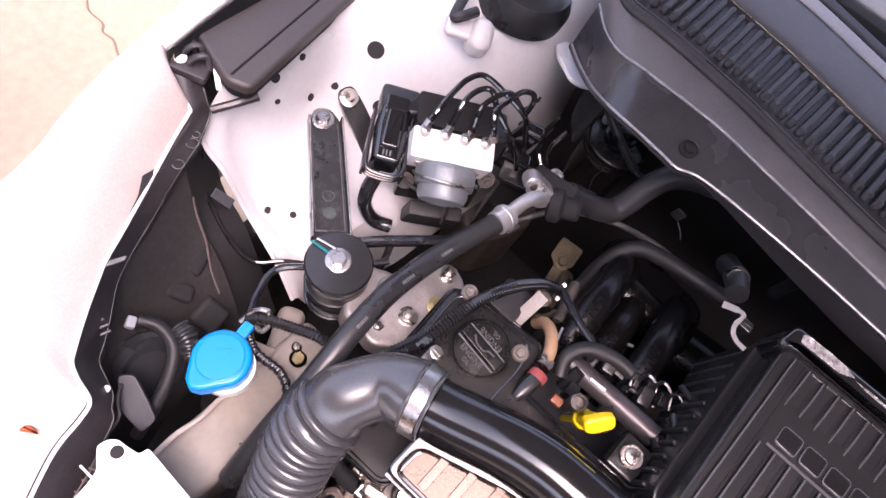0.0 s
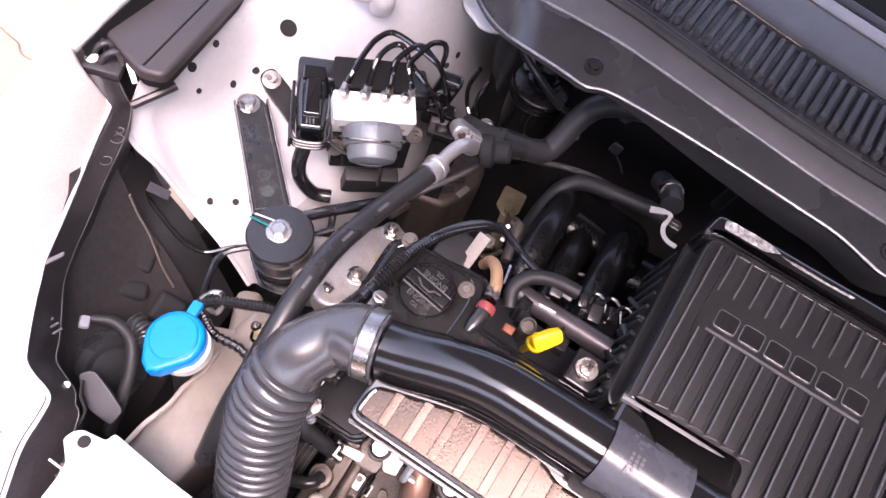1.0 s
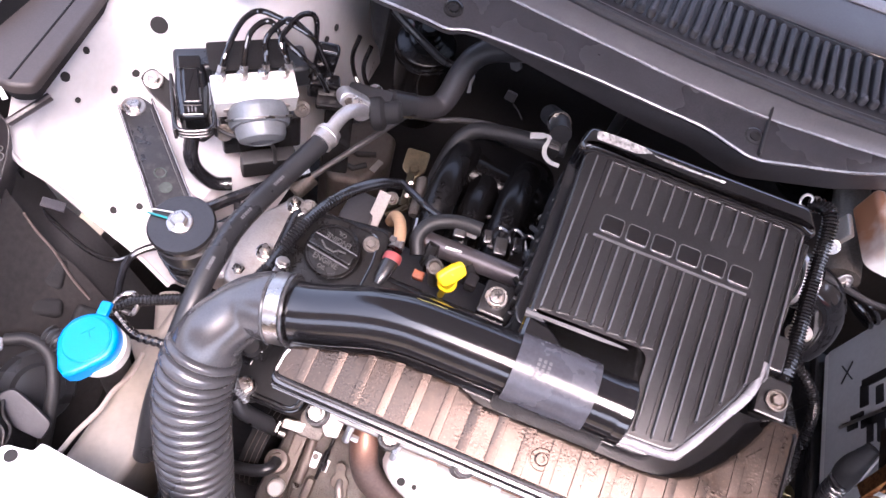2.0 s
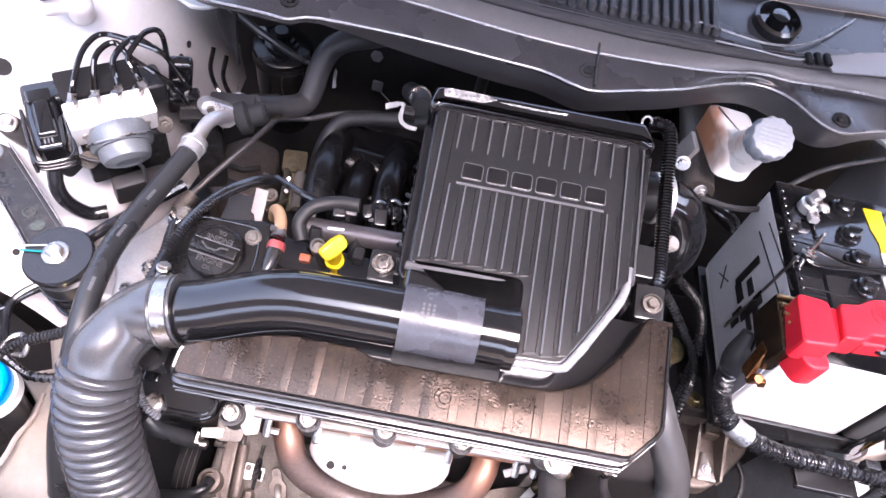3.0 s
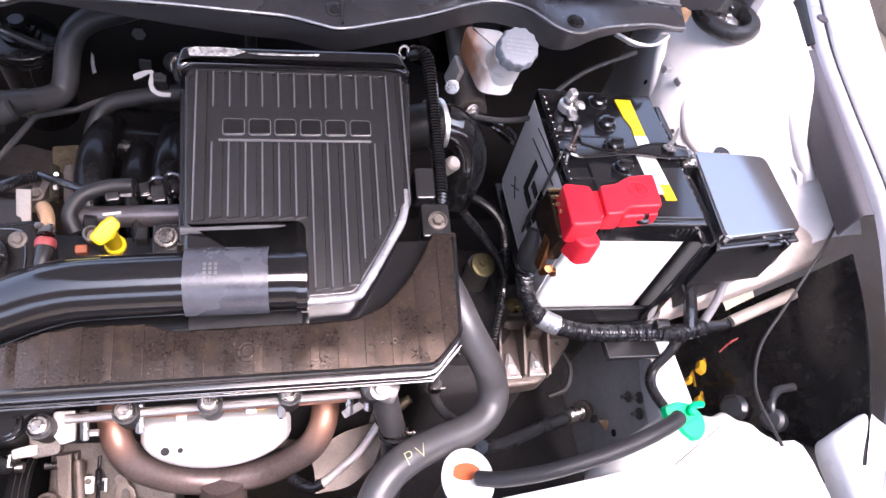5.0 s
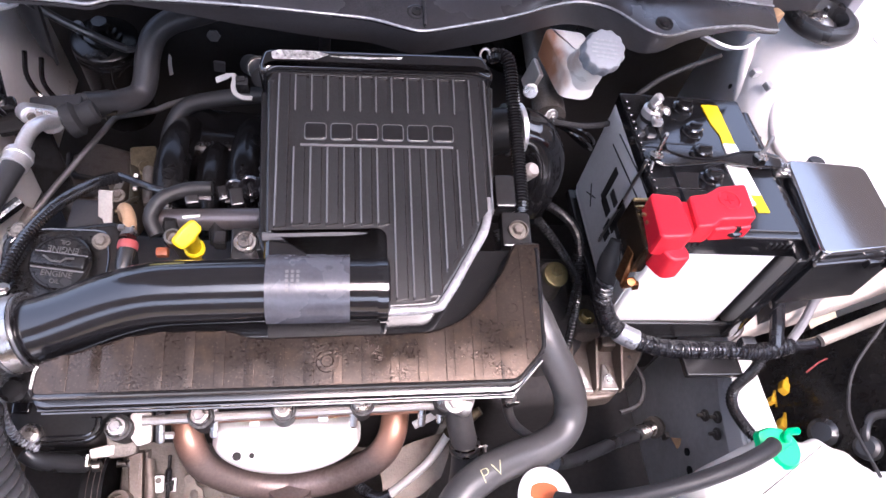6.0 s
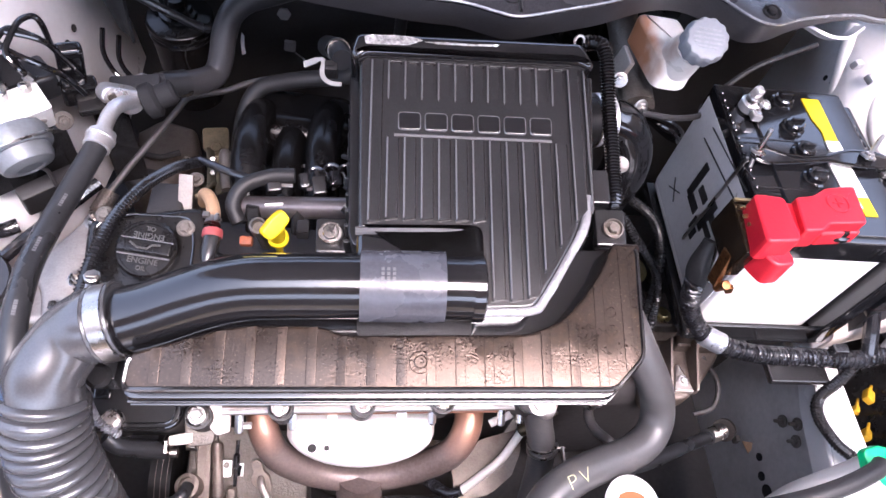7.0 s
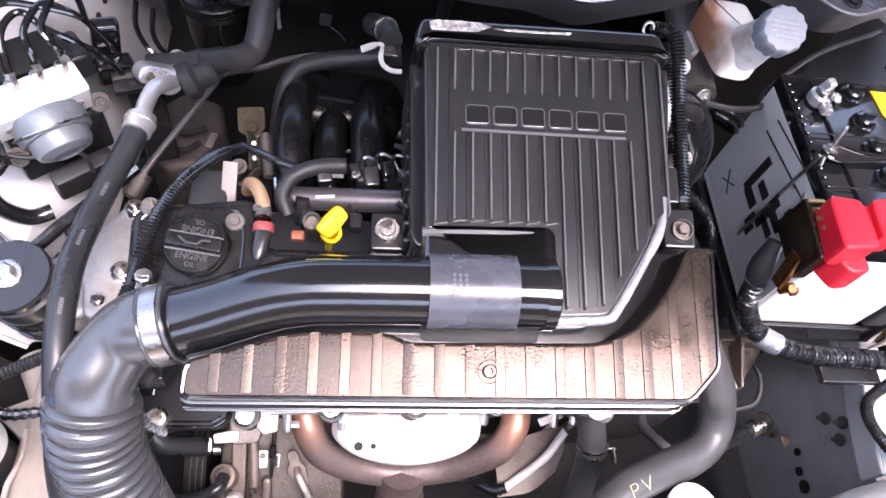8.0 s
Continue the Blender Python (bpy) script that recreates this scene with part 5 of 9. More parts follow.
red = thing("terminal_cover", (0.72, 0.34, 0.845), "red soft plastic cover over the positive terminal", "terminal cover")
blk = lambda o, z0, z1, b=0.0035, r=0.008: prism(fillet(o, r, 4), z0, z1, None, b, 3)
part("clamp_hood", join(blk([(0.664, 0.364), (0.700, 0.361), (0.701, 0.304), (0.660, 0.300)], 0.843, 0.876), blk([(0.668, 0.312), (0.704, 0.312), (0.706, 0.292), (0.682, 0.288)], 0.814, 0.850)), RED, red)
part("terminal_hood", join(blk([(0.698, 0.360), (0.718, 0.361), (0.716, 0.320), (0.698, 0.318)], 0.845, 0.868), blk([(0.712, 0.362), (0.735, 0.366), (0.754, 0.378), (0.791, 0.384), (0.789, 0.357), (0.786, 0.332), (0.740, 0.328), (0.731, 0.319), (0.708, 0.317)], 0.846, 0.876, 0.003, 0.005), blk([(0.738, 0.345), (0.787, 0.347), (0.787, 0.329), (0.738, 0.324)], 0.842, 0.862, 0.003, 0.004)), RED, red)
part("plus_ring", join(tube([(0.760 + 0.0125 * math.cos(a * math.pi / 12), 0.357 + 0.0125 * math.sin(a * math.pi / 12), 0.8762) for a in range(25)], 0.0011, 6), box((0.760, 0.357, 0.8762), (0.012, 0.002, 0.0016), None, 0), box((0.760, 0.357, 0.8762), (0.002, 0.012, 0.0016), None, 0)), RED, red)

fl = thing("fuse_link", (0.66, 0.33, 0.76), "brown translucent fusible link block bolted beside the battery", "fuse block")
part("housing", box((0.667, 0.345, 0.820), (0.018, 0.070, 0.058), Euler((0.10, -0.06, 0)).to_matrix(), 0.004), surf("dark_amber_plastic", (0.016, 0.010, 0.006), 0.2, var=0.35, stain=(0.10, 0.05, 0.012), stain_amt=0.4), fl)
part("lug", join(box((0.6585, 0.322, 0.792), (0.007, 0.018, 0.045), Euler((-0.35, 0.1, 0)).to_matrix(), 0.002), box((0.664, 0.308, 0.775), (0.016, 0.008, 0.014), Euler((0, 0.2, 0.3)).to_matrix(), 0.002), box((0.674, 0.306, 0.772), (0.008, 0.006, 0.012), Euler((0, -0.3, 0)).to_matrix(), 0.001), lathe([(0.005, 0), (0.005, 0.006)], aim((0.662, 0.304, 0.781), (0, -0.4, 1)), 8)), surf("tarnished_copper", (0.30, 0.14, 0.06), 0.4, 1.0, var=0.5, scales=(90, 500), stain=(0.05, 0.035, 0.025), stain_amt=0.8), fl)
for i in range(5):
    part("fuse_strip", box((0.672 - 0.002 * i, 0.325 + 0.011 * i, 0.856), (0.02, 0.004, 0.004), None, 0.001), BRASS, fl)

# ---- fuse box ----
fb = thing("fuse_box", (0.94, 0.37, 0.74), "black fuse box with a glossy flat lid", "fuse box")
flid = fillet([(0.886, 0.452), (1.000, 0.447), (0.994, 0.316), (0.872, 0.300)], 0.014, 4)
part("body", prism([(0.892, 0.448), (1.003, 0.444), (1.0, 0.318), (0.878, 0.303)], 0.74, 0.835, None, 0.004), PLASTIC, fb)
part("lid", prism(flid, 0.832, 0.853, None, 0.004, 3), surf("glossy_fuse_lid", (0.02, 0.02, 0.022), 0.08, var=0.15, bump=0.004, rough_var=0.03, spec=1.0, coat=1.0), fb, "glossy lid mirroring the sky").data.materials[0].node_tree.nodes["Principled BSDF"].inputs["IOR"].default_value = 2.1
part("lid_lip", join(tube([(0.871, 0.298, 0.835), (0.995, 0.313, 0.835)], 0.003, 8), box((0.955, 0.305, 0.832), (0.022, 0.008, 0.014), Euler((0, 0, 0.12)).to_matrix(), 0.002), box((0.975, 0.307, 0.832), (0.008, 0.01, 0.014), Euler((0, 0, 0.12)).to_matrix(), 0.002)), GLOSS, fb)
part("hinge_tab", lathe([(0.012, 0), (0.012, 0.01), (0.01, 0.012)], Matrix.Translation((0.940, 0.456, 0.835)), 16), PLASTIC, fb)
part("base", prism([(0.885, 0.44), (1.05, 0.43), (1.05, 0.35), (0.90, 0.312)], 0.66, 0.745, None, 0.006), MATTE, fb)

# ---- brake fluid reservoir ----
res = thing("brake_reservoir", (0.62, 0.58, 0.80), "milky plastic brake fluid reservoir with a grey fluted cap", "reservoir")
part("tank", join(prism(fillet([(0.588, 0.645), (0.645, 0.640), (0.656, 0.566), (0.640, 0.549), (0.604, 0.553)], 0.012, 4), 0.842, 0.885, None, 0.01, 3), lathe([(0.027, -0.01), (0.026, 0), (0.023, 0.02), (0.022, 0.042)], aim((0.630, 0.570, 0.876), (-0.05, -0.50, 0.86)), 24)), TANK, res, "milky tank stained brown by its fluid")
capm = aim((0.631, 0.544, 0.920), (-0.05, -0.52, 0.85))
rcap = part("cap", lathe([(0.0255, -0.006), (0.0268, 0.0), (0.0268, 0.010), (0.0262, 0.014), (0.0245, 0.017), (0.022, 0.018), (0.010, 0.0184)], capm, 72, 12, 0.075), GREYCAP, res, "pale grey fluted cap with raised print")
for k, w in ((0.010, 0.026), (0.005, 0.034), (0.0, 0.036), (-0.005, 0.034), (-0.010, 0.024)):
    b = box((0, k, 0.0186), (w, 0.0022, 0.0008), None, 0)
    b.transform(capm)
    part("print", b, surf("grey_print", (0.30, 0.31, 0.33), 0.6), rcap)
cyl = thing("master_cylinder", (0.62, 0.62, 0.76), "grey metal brake master cylinder with pipes", "brake cylinder")
part("barrel", tube([(0.605, 0.56, 0.80), (0.61, 0.70, 0.81), (0.615, 0.86, 0.82)], 0.022, 20), DARKALU, cyl)
part("flange", join(box((0.578, 0.60, 0.832), (0.008, 0.035, 0.040), Euler((0, 0.2, 0.1)).to_matrix(), 0.003)), ALU, cyl)
for at, way in (((0.60, 0.545, 0.815), (0.3, -1, 0.4)), ((0.572, 0.575, 0.83), (-0.3, -1, 0.6))):
    part("flange_bolt", bolt(aim(at, way), 0.0065, True, 0.01), STEEL, cyl)
part("booster", lathe([(0.05, 0), (0.10, 0.02), (0.11, 0.05), (0.11, 0.10)], aim((0.615, 0.745, 0.80), (0, 1, 0)), 36), GLOSS, cyl, "black brake booster")
for i, dz in enumerate((0, -0.012)):
    part("brake_pipe", tube(curve([(0.615, 0.56, 0.80 + dz), (0.65, 0.535, 0.80 + dz), (0.675, 0.545, 0.77 + dz), (0.68, 0.60, 0.72), (0.66, 0.68, 0.70)], 6), 0.003, 8), GLOSS, cyl)
part("cable", tube(curve([(0.60, 0.535, 0.815), (0.64, 0.53, 0.815), (0.69, 0.555, 0.80), (0.72, 0.60, 0.78), (0.80, 0.66, 0.80), (0.90, 0.70, 0.82)], 6), 0.004, 8), MATTE, cyl)

# ---- throttle body ----
thr = thing("throttle_body", (0.54, 0.52, 0.74), "throttle body with a black rubber hose and bright ring", "throttle body")
part("bore", tube([(0.48, 0.50, 0.80), (0.52, 0.515, 0.81), (0.555, 0.522, 0.81)], 0.030, 24), TIMING, thr, "black throttle bore")
part("rubber_bend", tube(curve([(0.55, 0.522, 0.81), (0.575, 0.52, 0.80), (0.592, 0.51, 0.775), (0.595, 0.50, 0.74), (0.59, 0.50, 0.69)], 6), 0.031, 24), GLOSS, thr, "shiny black rubber bend")
for x in (0.536, 0.551):
    part("band", lathe([(0.0325, -0.003), (0.0335, -0.003), (0.0335, 0.003), (0.0325, 0.003)], aim((x, 0.519 + (x - 0.536) * 0.2, 0.811), (1, 0.15, 0.02)), 28), FITTING, thr)
part("valve", join(lathe([(0.010, 0), (0.010, 0.02), (0.007, 0.024)], aim((0.555, 0.46, 0.79), (0.3, -0.4, 1)), 14), bolt(aim((0.535, 0.44, 0.775), Z), 0.007)), ALU, thr)

# ---- harness tube beside the air cleaner ----
solo("wiring_harness", ridged(curve([(0.498, 0.548, 0.900), (0.510, 0.542, 0.908), (0.5175, 0.525, 0.906), (0.5235, 0.47, 0.873), (0.527, 0.41, 0.846), (0.527, 0.368, 0.828), (0.527, 0.35, 0.79), (0.54, 0.33, 0.70)], 8), 0.0072, 0.0036, 0.0015, 10), GLOSS, "black corrugated wiring tube beside the air cleaner", "wiring")
hang = thing("harness_bracket", (0.517, 0.335, 0.80), "black bracket with a bolt holding the wiring tube", "bracket")
part("arm", box((0.516, 0.340, 0.826), (0.034, 0.042, 0.018), TURNED, 0.004), PLASTIC, hang)
part("bolt", join(bolt(aim((0.517, 0.335, 0.836), EW), 0.0062, False), lathe([(0.011, 0), (0.011, 0.0035), (0.0095, 0.004), (0.0088, 0.001)], aim((0.517, 0.335, 0.835), EW), 24)), DARKALU, hang)
part("post", box((0.516, 0.34, 0.72), (0.02, 0.03, 0.2), None, 0.004), MATTE, hang)
part("plug", box((0.506, 0.385, 0.835), (0.024, 0.04, 0.03), TURNED, 0.004), PLASTIC, hang)

# ---- taped harness in front of the battery ----
tap = thing("taped_harness", (0.79, 0.28, 0.63), "thick wiring harness wrapped in black vinyl tape", "wiring")
main = curve([(0.655, 0.335, 0.74), (0.662, 0.322, 0.705), (0.680, 0.300, 0.682), (0.71, 0.285, 0.674), (0.75, 0.276, 0.67), (0.80, 0.272, 0.672), (0.85, 0.272, 0.670), (0.90, 0.275, 0.662), (0.945, 0.285, 0.662)], 8)
part("trunk", tube(main, 0.0112, 16), TAPE, tap)
wrap = random.Random(7)
for a, b in zip(main, main[1:]):
    for k in range(3):
        p, d = a.lerp(b, (k + wrap.random() * 0.7) / 3), (b - a).normalized()
        tilt = (d + Vector((wrap.uniform(-0.3, 0.3), wrap.uniform(-0.3, 0.3), wrap.uniform(-0.3, 0.3)))).normalized()
        part("tape_wrap", lathe([(0.0108, -0.0016), (0.0120 + wrap.random() * 0.0008, -0.0006), (0.0118, 0.0012), (0.0109, 0.0017)], aim(p, tilt), 16), TAPE, tap)
part("foil_band", tube(main[18:25], 0.0138, 14), FOAM, tap, "grey foil band")
part("branch", tube(curve([(0.92, 0.28, 0.662), (0.915, 0.305, 0.69), (0.905, 0.325, 0.72), (0.90, 0.34, 0.75)], 6), 0.010, 10), TAPE, tap)
part("branch", tube(curve([(0.94, 0.285, 0.662), (0.955, 0.305, 0.69), (0.965, 0.325, 0.715), (0.97, 0.34, 0.75)], 6), 0.0062, 10), PALECLIP, tap, "grey sleeved branch")
part("branch", tube(curve([(0.94, 0.285, 0.662), (0.975, 0.287, 0.660), (1.005, 0.295, 0.662)], 6), 0.008, 10), TAPE, tap)
part("rise", tube(curve([(0.657, 0.333, 0.735), (0.654, 0.345, 0.76), (0.657, 0.36, 0.79)], 6), [0.012, 0.0125, 0.013, 0.0135, 0.014, 0.014, 0.0135, 0.013, 0.012, 0.0105, 0.0095, 0.0085, 0.008], 14, 0.6), DULLHOSE, tap, "grey wrapped cable end")
part("loop", ridged(curve([(0.905, 0.275, 0.655), (0.897, 0.262, 0.63), (0.875, 0.245, 0.605), (0.868, 0.22, 0.60), (0.88, 0.185, 0.60), (0.90, 0.16, 0.60), (0.915, 0.13, 0.58)], 8), 0.0078, 0.0042, 0.0006, 10), PLASTIC, tap, "black corrugated branch")
for x, y, z in ((0.86, 0.272, 0.683),):
    part("cable_clip", box((x, y + 0.004, z + 0.003), (0.02, 0.012, 0.014), None, 0.002), PLASTIC, tap)
solo("conduit", tube(curve([(0.988, 0.288, 0.668), (1.03, 0.300, 0.678), (1.07, 0.312, 0.686), (1.097, 0.320, 0.692)], 6), 0.0085, 12), BEIGE, "beige sleeved cable beside the wing", "wiring")
part("upper_rail", sheet([[(0.880, 0.306, 0.625), (0.995, 0.328, 0.655), (1.092, 0.350, 0.685), (1.165, 0.372, 0.705)], [(0.880, 0.304, 0.655), (0.995, 0.325, 0.687), (1.092, 0.347, 0.717), (1.165, 0.370, 0.738)], [(0.882, 0.314, 0.667), (0.998, 0.333, 0.700), (1.092, 0.355, 0.730), (1.165, 0.376, 0.750)], [(0.885, 0.345, 0.680), (1.0, 0.352, 0.722), (1.092, 0.372, 0.750), (1.165, 0.386, 0.762)], [(0.885, 0.39, 0.684), (1.0, 0.39, 0.728), (1.092, 0.40, 0.756), (1.165, 0.41, 0.768)]], 0.003, 4), RAILTAN, car, "dusty white upper side rail")
brkp = part("hinge_bracket", sheet([[(1.085, 0.512, 0.812), (1.125, 0.505, 0.820), (1.195, 0.490, 0.832)], [(1.092, 0.485, 0.803), (1.135, 0.474, 0.810), (1.190, 0.460, 0.822)], [(1.095, 0.466, 0.804), (1.130, 0.450, 0.811), (1.180, 0.437, 0.822)], [(1.097, 0.458, 0.800), (1.132, 0.442, 0.806), (1.180, 0.429, 0.817)], [(1.104, 0.440, 0.779), (1.138, 0.430, 0.786), (1.180, 0.416, 0.797)], [(1.112, 0.410, 0.772), (1.140, 0.404, 0.778), (1.180, 0.397, 0.787)]], 0.004, 4), PRIMER, car, "white stamped bracket with bolt holes")
for at in ((1.135, 0.474, 0.811), (1.145, 0.438, 0.803), (1.135, 0.420, 0.785)):
    hole(at, (-0.2, -0.35, 1), 0.0052, brkp)
part("long_wire", tube(curve([(1.165, 0.42, 0.80), (1.12, 0.36, 0.77), (1.066, 0.304, 0.735), (1.046, 0.281, 0.71), (1.002, 0.238, 0.69), (0.974, 0.194, 0.685), (0.959, 0.155, 0.69), (0.953, 0.09, 0.703)], 8), 0.0022, 8), MATTE, car, "thin black cable")

# strut tops
for x, y, z in ((1.002, 0.680, 0.905),):
    sc = thing("strut_cap", (x, y, z), "black rubber strut top ring with a steel nut", "strut cap")
    part("ring", lathe([(0.050, -0.004), (0.054, 0.002), (0.0545, 0.010), (0.051, 0.017), (0.044, 0.020), (0.036, 0.018), (0.030, 0.010), (0.028, 0.002), (0.012, 0.002)], Matrix.Translation((x, y, z)), 40), RUBBER, sc)
    part("nut", join(lathe([(0.024, 0.001), (0.022, 0.004), (0.014, 0.008), (0.008, 0.009)], Matrix.Translation((x, y, z)), 24), bolt(Matrix.Translation((x, y, z + 0.008)), 0.0075, True, 0.018)), STEEL, sc)
part("hinge_cover", box((0.938, 0.706, 0.938), (0.085, 0.07, 0.03), Euler((0.1, 0, 0.12)).to_matrix(), 0.006, 3), APRON, car, "grey plastic cover over the bonnet hinge")
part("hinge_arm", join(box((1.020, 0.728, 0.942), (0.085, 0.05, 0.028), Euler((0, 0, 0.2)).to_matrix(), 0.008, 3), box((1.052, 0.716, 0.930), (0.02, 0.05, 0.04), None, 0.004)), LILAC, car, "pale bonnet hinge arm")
part("hinge_wedge", box((0.915, 0.662, 0.918), (0.022, 0.018, 0.02), Euler((0, 0, 0.5)).to_matrix(), 0.004), TAN, car, "brown foam wedge")
for at, w in (((0.915, 0.628, 0.848), (0.016, 0.010, 0.012)), ((0.934, 0.610, 0.840), (0.012, 0.014, 0.010))):
    part("wall_clip", box(at, w, Euler((0.2, 0.1, 0.4)).to_matrix(), 0.002), FITTING, car, "small bright clip")
sc = thing("strut_cap", (-0.20, 0.665, 0.875), "black rubber strut top dome", "strut cap")
part("dome", lathe([(0.058, -0.01), (0.060, 0.010), (0.052, 0.030), (0.035, 0.040), (0.01, 0.043)], Matrix.Translation((-0.2105, 0.657, 0.871)), 40), RUBBER, sc)
part("cowl_flange", sheet([[(0.815, 0.640, 0.896), (0.845, 0.626, 0.892), (0.875, 0.630, 0.890), (0.908, 0.655, 0.890)], [(0.818, 0.650, 0.886), (0.847, 0.638, 0.880), (0.875, 0.644, 0.878), (0.905, 0.668, 0.880)]], 0.004, 4), WHITE, car, "white body flange under the cowl")
flange = part("cowl_flange", sheet([[(-0.1536, 0.6862, 0.8341), (-0.1347, 0.6595, 0.8395), (-0.1168, 0.6498, 0.8402), (-0.1024, 0.6422, 0.8407), (-0.090, 0.6472, 0.838), (-0.0809, 0.6585, 0.8338), (-0.0745, 0.6754, 0.8283)], [(-0.1542, 0.7008, 0.8301), (-0.1410, 0.690, 0.832), (-0.1260, 0.677, 0.8335), (-0.1125, 0.668, 0.8345), (-0.099, 0.6665, 0.833), (-0.0865, 0.671, 0.831), (-0.0755, 0.677, 0.8283)], [(-0.1548, 0.7154, 0.8261), (-0.1452, 0.7095, 0.8266), (-0.1352, 0.7036, 0.8272), (-0.1225, 0.698, 0.827), (-0.1111, 0.6946, 0.827), (-0.095, 0.689, 0.827), (-0.077, 0.679, 0.828)]], 0.003, 4), WHITE, car, "white body flange under the cowl")
part("flange_edge", tube(curve([(-0.1347, 0.6595, 0.8405), (-0.1168, 0.6498, 0.8412), (-0.1024, 0.6422, 0.8417), (-0.090, 0.6472, 0.839), (-0.0809, 0.6585, 0.8348), (-0.0745, 0.6754, 0.8293)], 5), 0.0022, 8), WHITE, flange)
part("hole", lathe([(0.0042, -0.001), (0.0042, 0.0034), (0.0035, 0.0036)], aim((-0.0835, 0.669, 0.8315), (0.1, 0.27, 0.96)), 14), HOLE, flange)

# ---- front right: coolant bottle, hoses, radiator cap ----
bot = thing("coolant_bottle", (0.85, 0.09, 0.45), "milky white coolant bottle with a green cap", "bottle")
part("tank", prism(fillet([(0.735, 0.070), (0.745, 0.100), (0.80, 0.116), (0.84, 0.128), (0.862, 0.144), (0.878, 0.137), (0.897, 0.146), (0.912, 0.131), (0.930, 0.128), (0.942, 0.110), (0.956, 0.104), (0.962, 0.08), (0.93, 0.04), (0.74, 0.04)], 0.011, 3), 0.50, 0.70, None, 0.014, 4), MILK, bot)
part("neck", tube(curve([(0.785, 0.104, 0.768), (0.778, 0.102, 0.745), (0.762, 0.098, 0.715), (0.745, 0.094, 0.675), (0.735, 0.085, 0.62)], 5), 0.0205, 22), MILK, bot)
gcap = aim((0.784, 0.107, 0.768), (0.1, -0.25, 1)) @ Matrix.Diagonal((0.88, 0.88, 0.9, 1))
part("cap", join(lathe([(0.021, -0.006), (0.022, 0.0), (0.022, 0.008), (0.018, 0.012)], gcap @ Matrix.Translation((0.002, -0.006, 0)), 30), prism(fillet([(-0.034, 0.006), (-0.026, 0.028), (-0.004, 0.026), (0.012, 0.016), (0.014, -0.004), (-0.02, -0.004)], 0.005, 3), 0.004, 0.014, gcap, 0.003, 2), tube([gcap @ Vector((0.004, 0.010, 0.016)), gcap @ Vector((0.014, 0.012, 0.016)), gcap @ Vector((0.027, 0.008, 0.014))], 0.0042, 10), lathe([(0.006, 0.0), (0.006, 0.010), (0.004, 0.012)], gcap @ Matrix.Translation((0.004, 0.008, 0.010)), 14)), GREEN, bot, "green plastic cap")
part("overflow_hose", tube(curve([(0.764, 0.102, 0.792), (0.750, 0.094, 0.795), (0.712, 0.080, 0.795), (0.669, 0.070, 0.783), (0.613, 0.064, 0.762), (0.57, 0.068, 0.735), (0.55, 0.077, 0.715)], 8), 0.0085, 14), DULLHOSE, bot, "grey rubber overflow hose")
rc = thing("radiator_filler", (0.544, 0.083, 0.66), "steel radiator filler cap with an orange label", "radiator filler")
part("neck", lathe([(0.022, -0.06), (0.022, 0.02), (0.027, 0.022), (0.027, 0.026)], Matrix.Translation((0.544, 0.083, 0.668)), 24), DARKALU, rc)
part("cap", lathe([(0.033, 0.0), (0.034, 0.006), (0.028, 0.010), (0.021, 0.012), (0.020, 0.010), (0.001, 0.010)], Matrix.Translation((0.544, 0.083, 0.692)), 36, 2, 0.12), SHIELD, rc)
part("label", lathe([(0.016, 0), (0.016, 0.0012)], Matrix.Translation((0.541, 0.089, 0.7025)) @ Matrix.Diagonal((1, 0.6, 1, 1)), 30), ORANGE, rc, "orange printed label")
rh = thing("radiator_hose", (0.52, 0.13, 0.63), "thick grey rubber radiator hose with chalk marks", "hose")
part("hose", tube(curve([(0.520, 0.30, 0.79), (0.535, 0.262, 0.785), (0.552, 0.228, 0.768), (0.575, 0.205, 0.738), (0.590, 0.193, 0.708), (0.592, 0.176, 0.690), (0.580, 0.158, 0.682), (0.555, 0.143, 0.682), (0.52, 0.130, 0.687), (0.485, 0.114, 0.693), (0.455, 0.092, 0.692), (0.435, 0.06, 0.68), (0.42, 0.02, 0.66)], 8), 0.0188, 28), HOSEPALE, rh)
chalk = Matrix.Translation((0.486, 0.108, 0.7130)) @ Euler((0.38, -0.06, 0.42)).to_matrix().to_4x4()
part("chalk_mark", wording("PV", 0.022, chalk, 0.0004, 1.3, 0.0006), surf("yellow_chalk", (0.42, 0.40, 0.24), 0.9, var=0.3), rh, "letters PV in chalk")
lh = thing("coolant_hose", (0.47, 0.17, 0.50), "grey rubber coolant outlet hose with a spring clamp", "hose")
part("hose", tube(curve([(0.462, 0.215, 0.68), (0.472, 0.195, 0.64), (0.484, 0.175, 0.60), (0.487, 0.15, 0.55), (0.48, 0.12, 0.50), (0.45, 0.09, 0.44)], 8), 0.0165, 20), HOSEPALE, lh)
part("spring_clamp", join(*[lathe([(0.0172, h - 0.0016), (0.0190, h - 0.0012), (0.0190, h + 0.0012), (0.0172, h + 0.0016)], aim((0.484, 0.176, 0.602), (0.15, -0.6, -0.9)), 24) for h in (-0.005, 0.004)], box((0.506, 0.174, 0.602), (0.012, 0.003, 0.010), None, 0.001), box((0.508, 0.166, 0.605), (0.003, 0.018, 0.008), None, 0.001)), STEEL, lh)
part("outlet", join(lathe([(0.014, 0), (0.014, 0.03), (0.011, 0.035)], aim((0.445, 0.205, 0.69), (0.9, -0.4, -0.1)), 16), bolt(aim((0.455, 0.19, 0.705), (0, -0.3, 1)), 0.008)), ALU, lh)
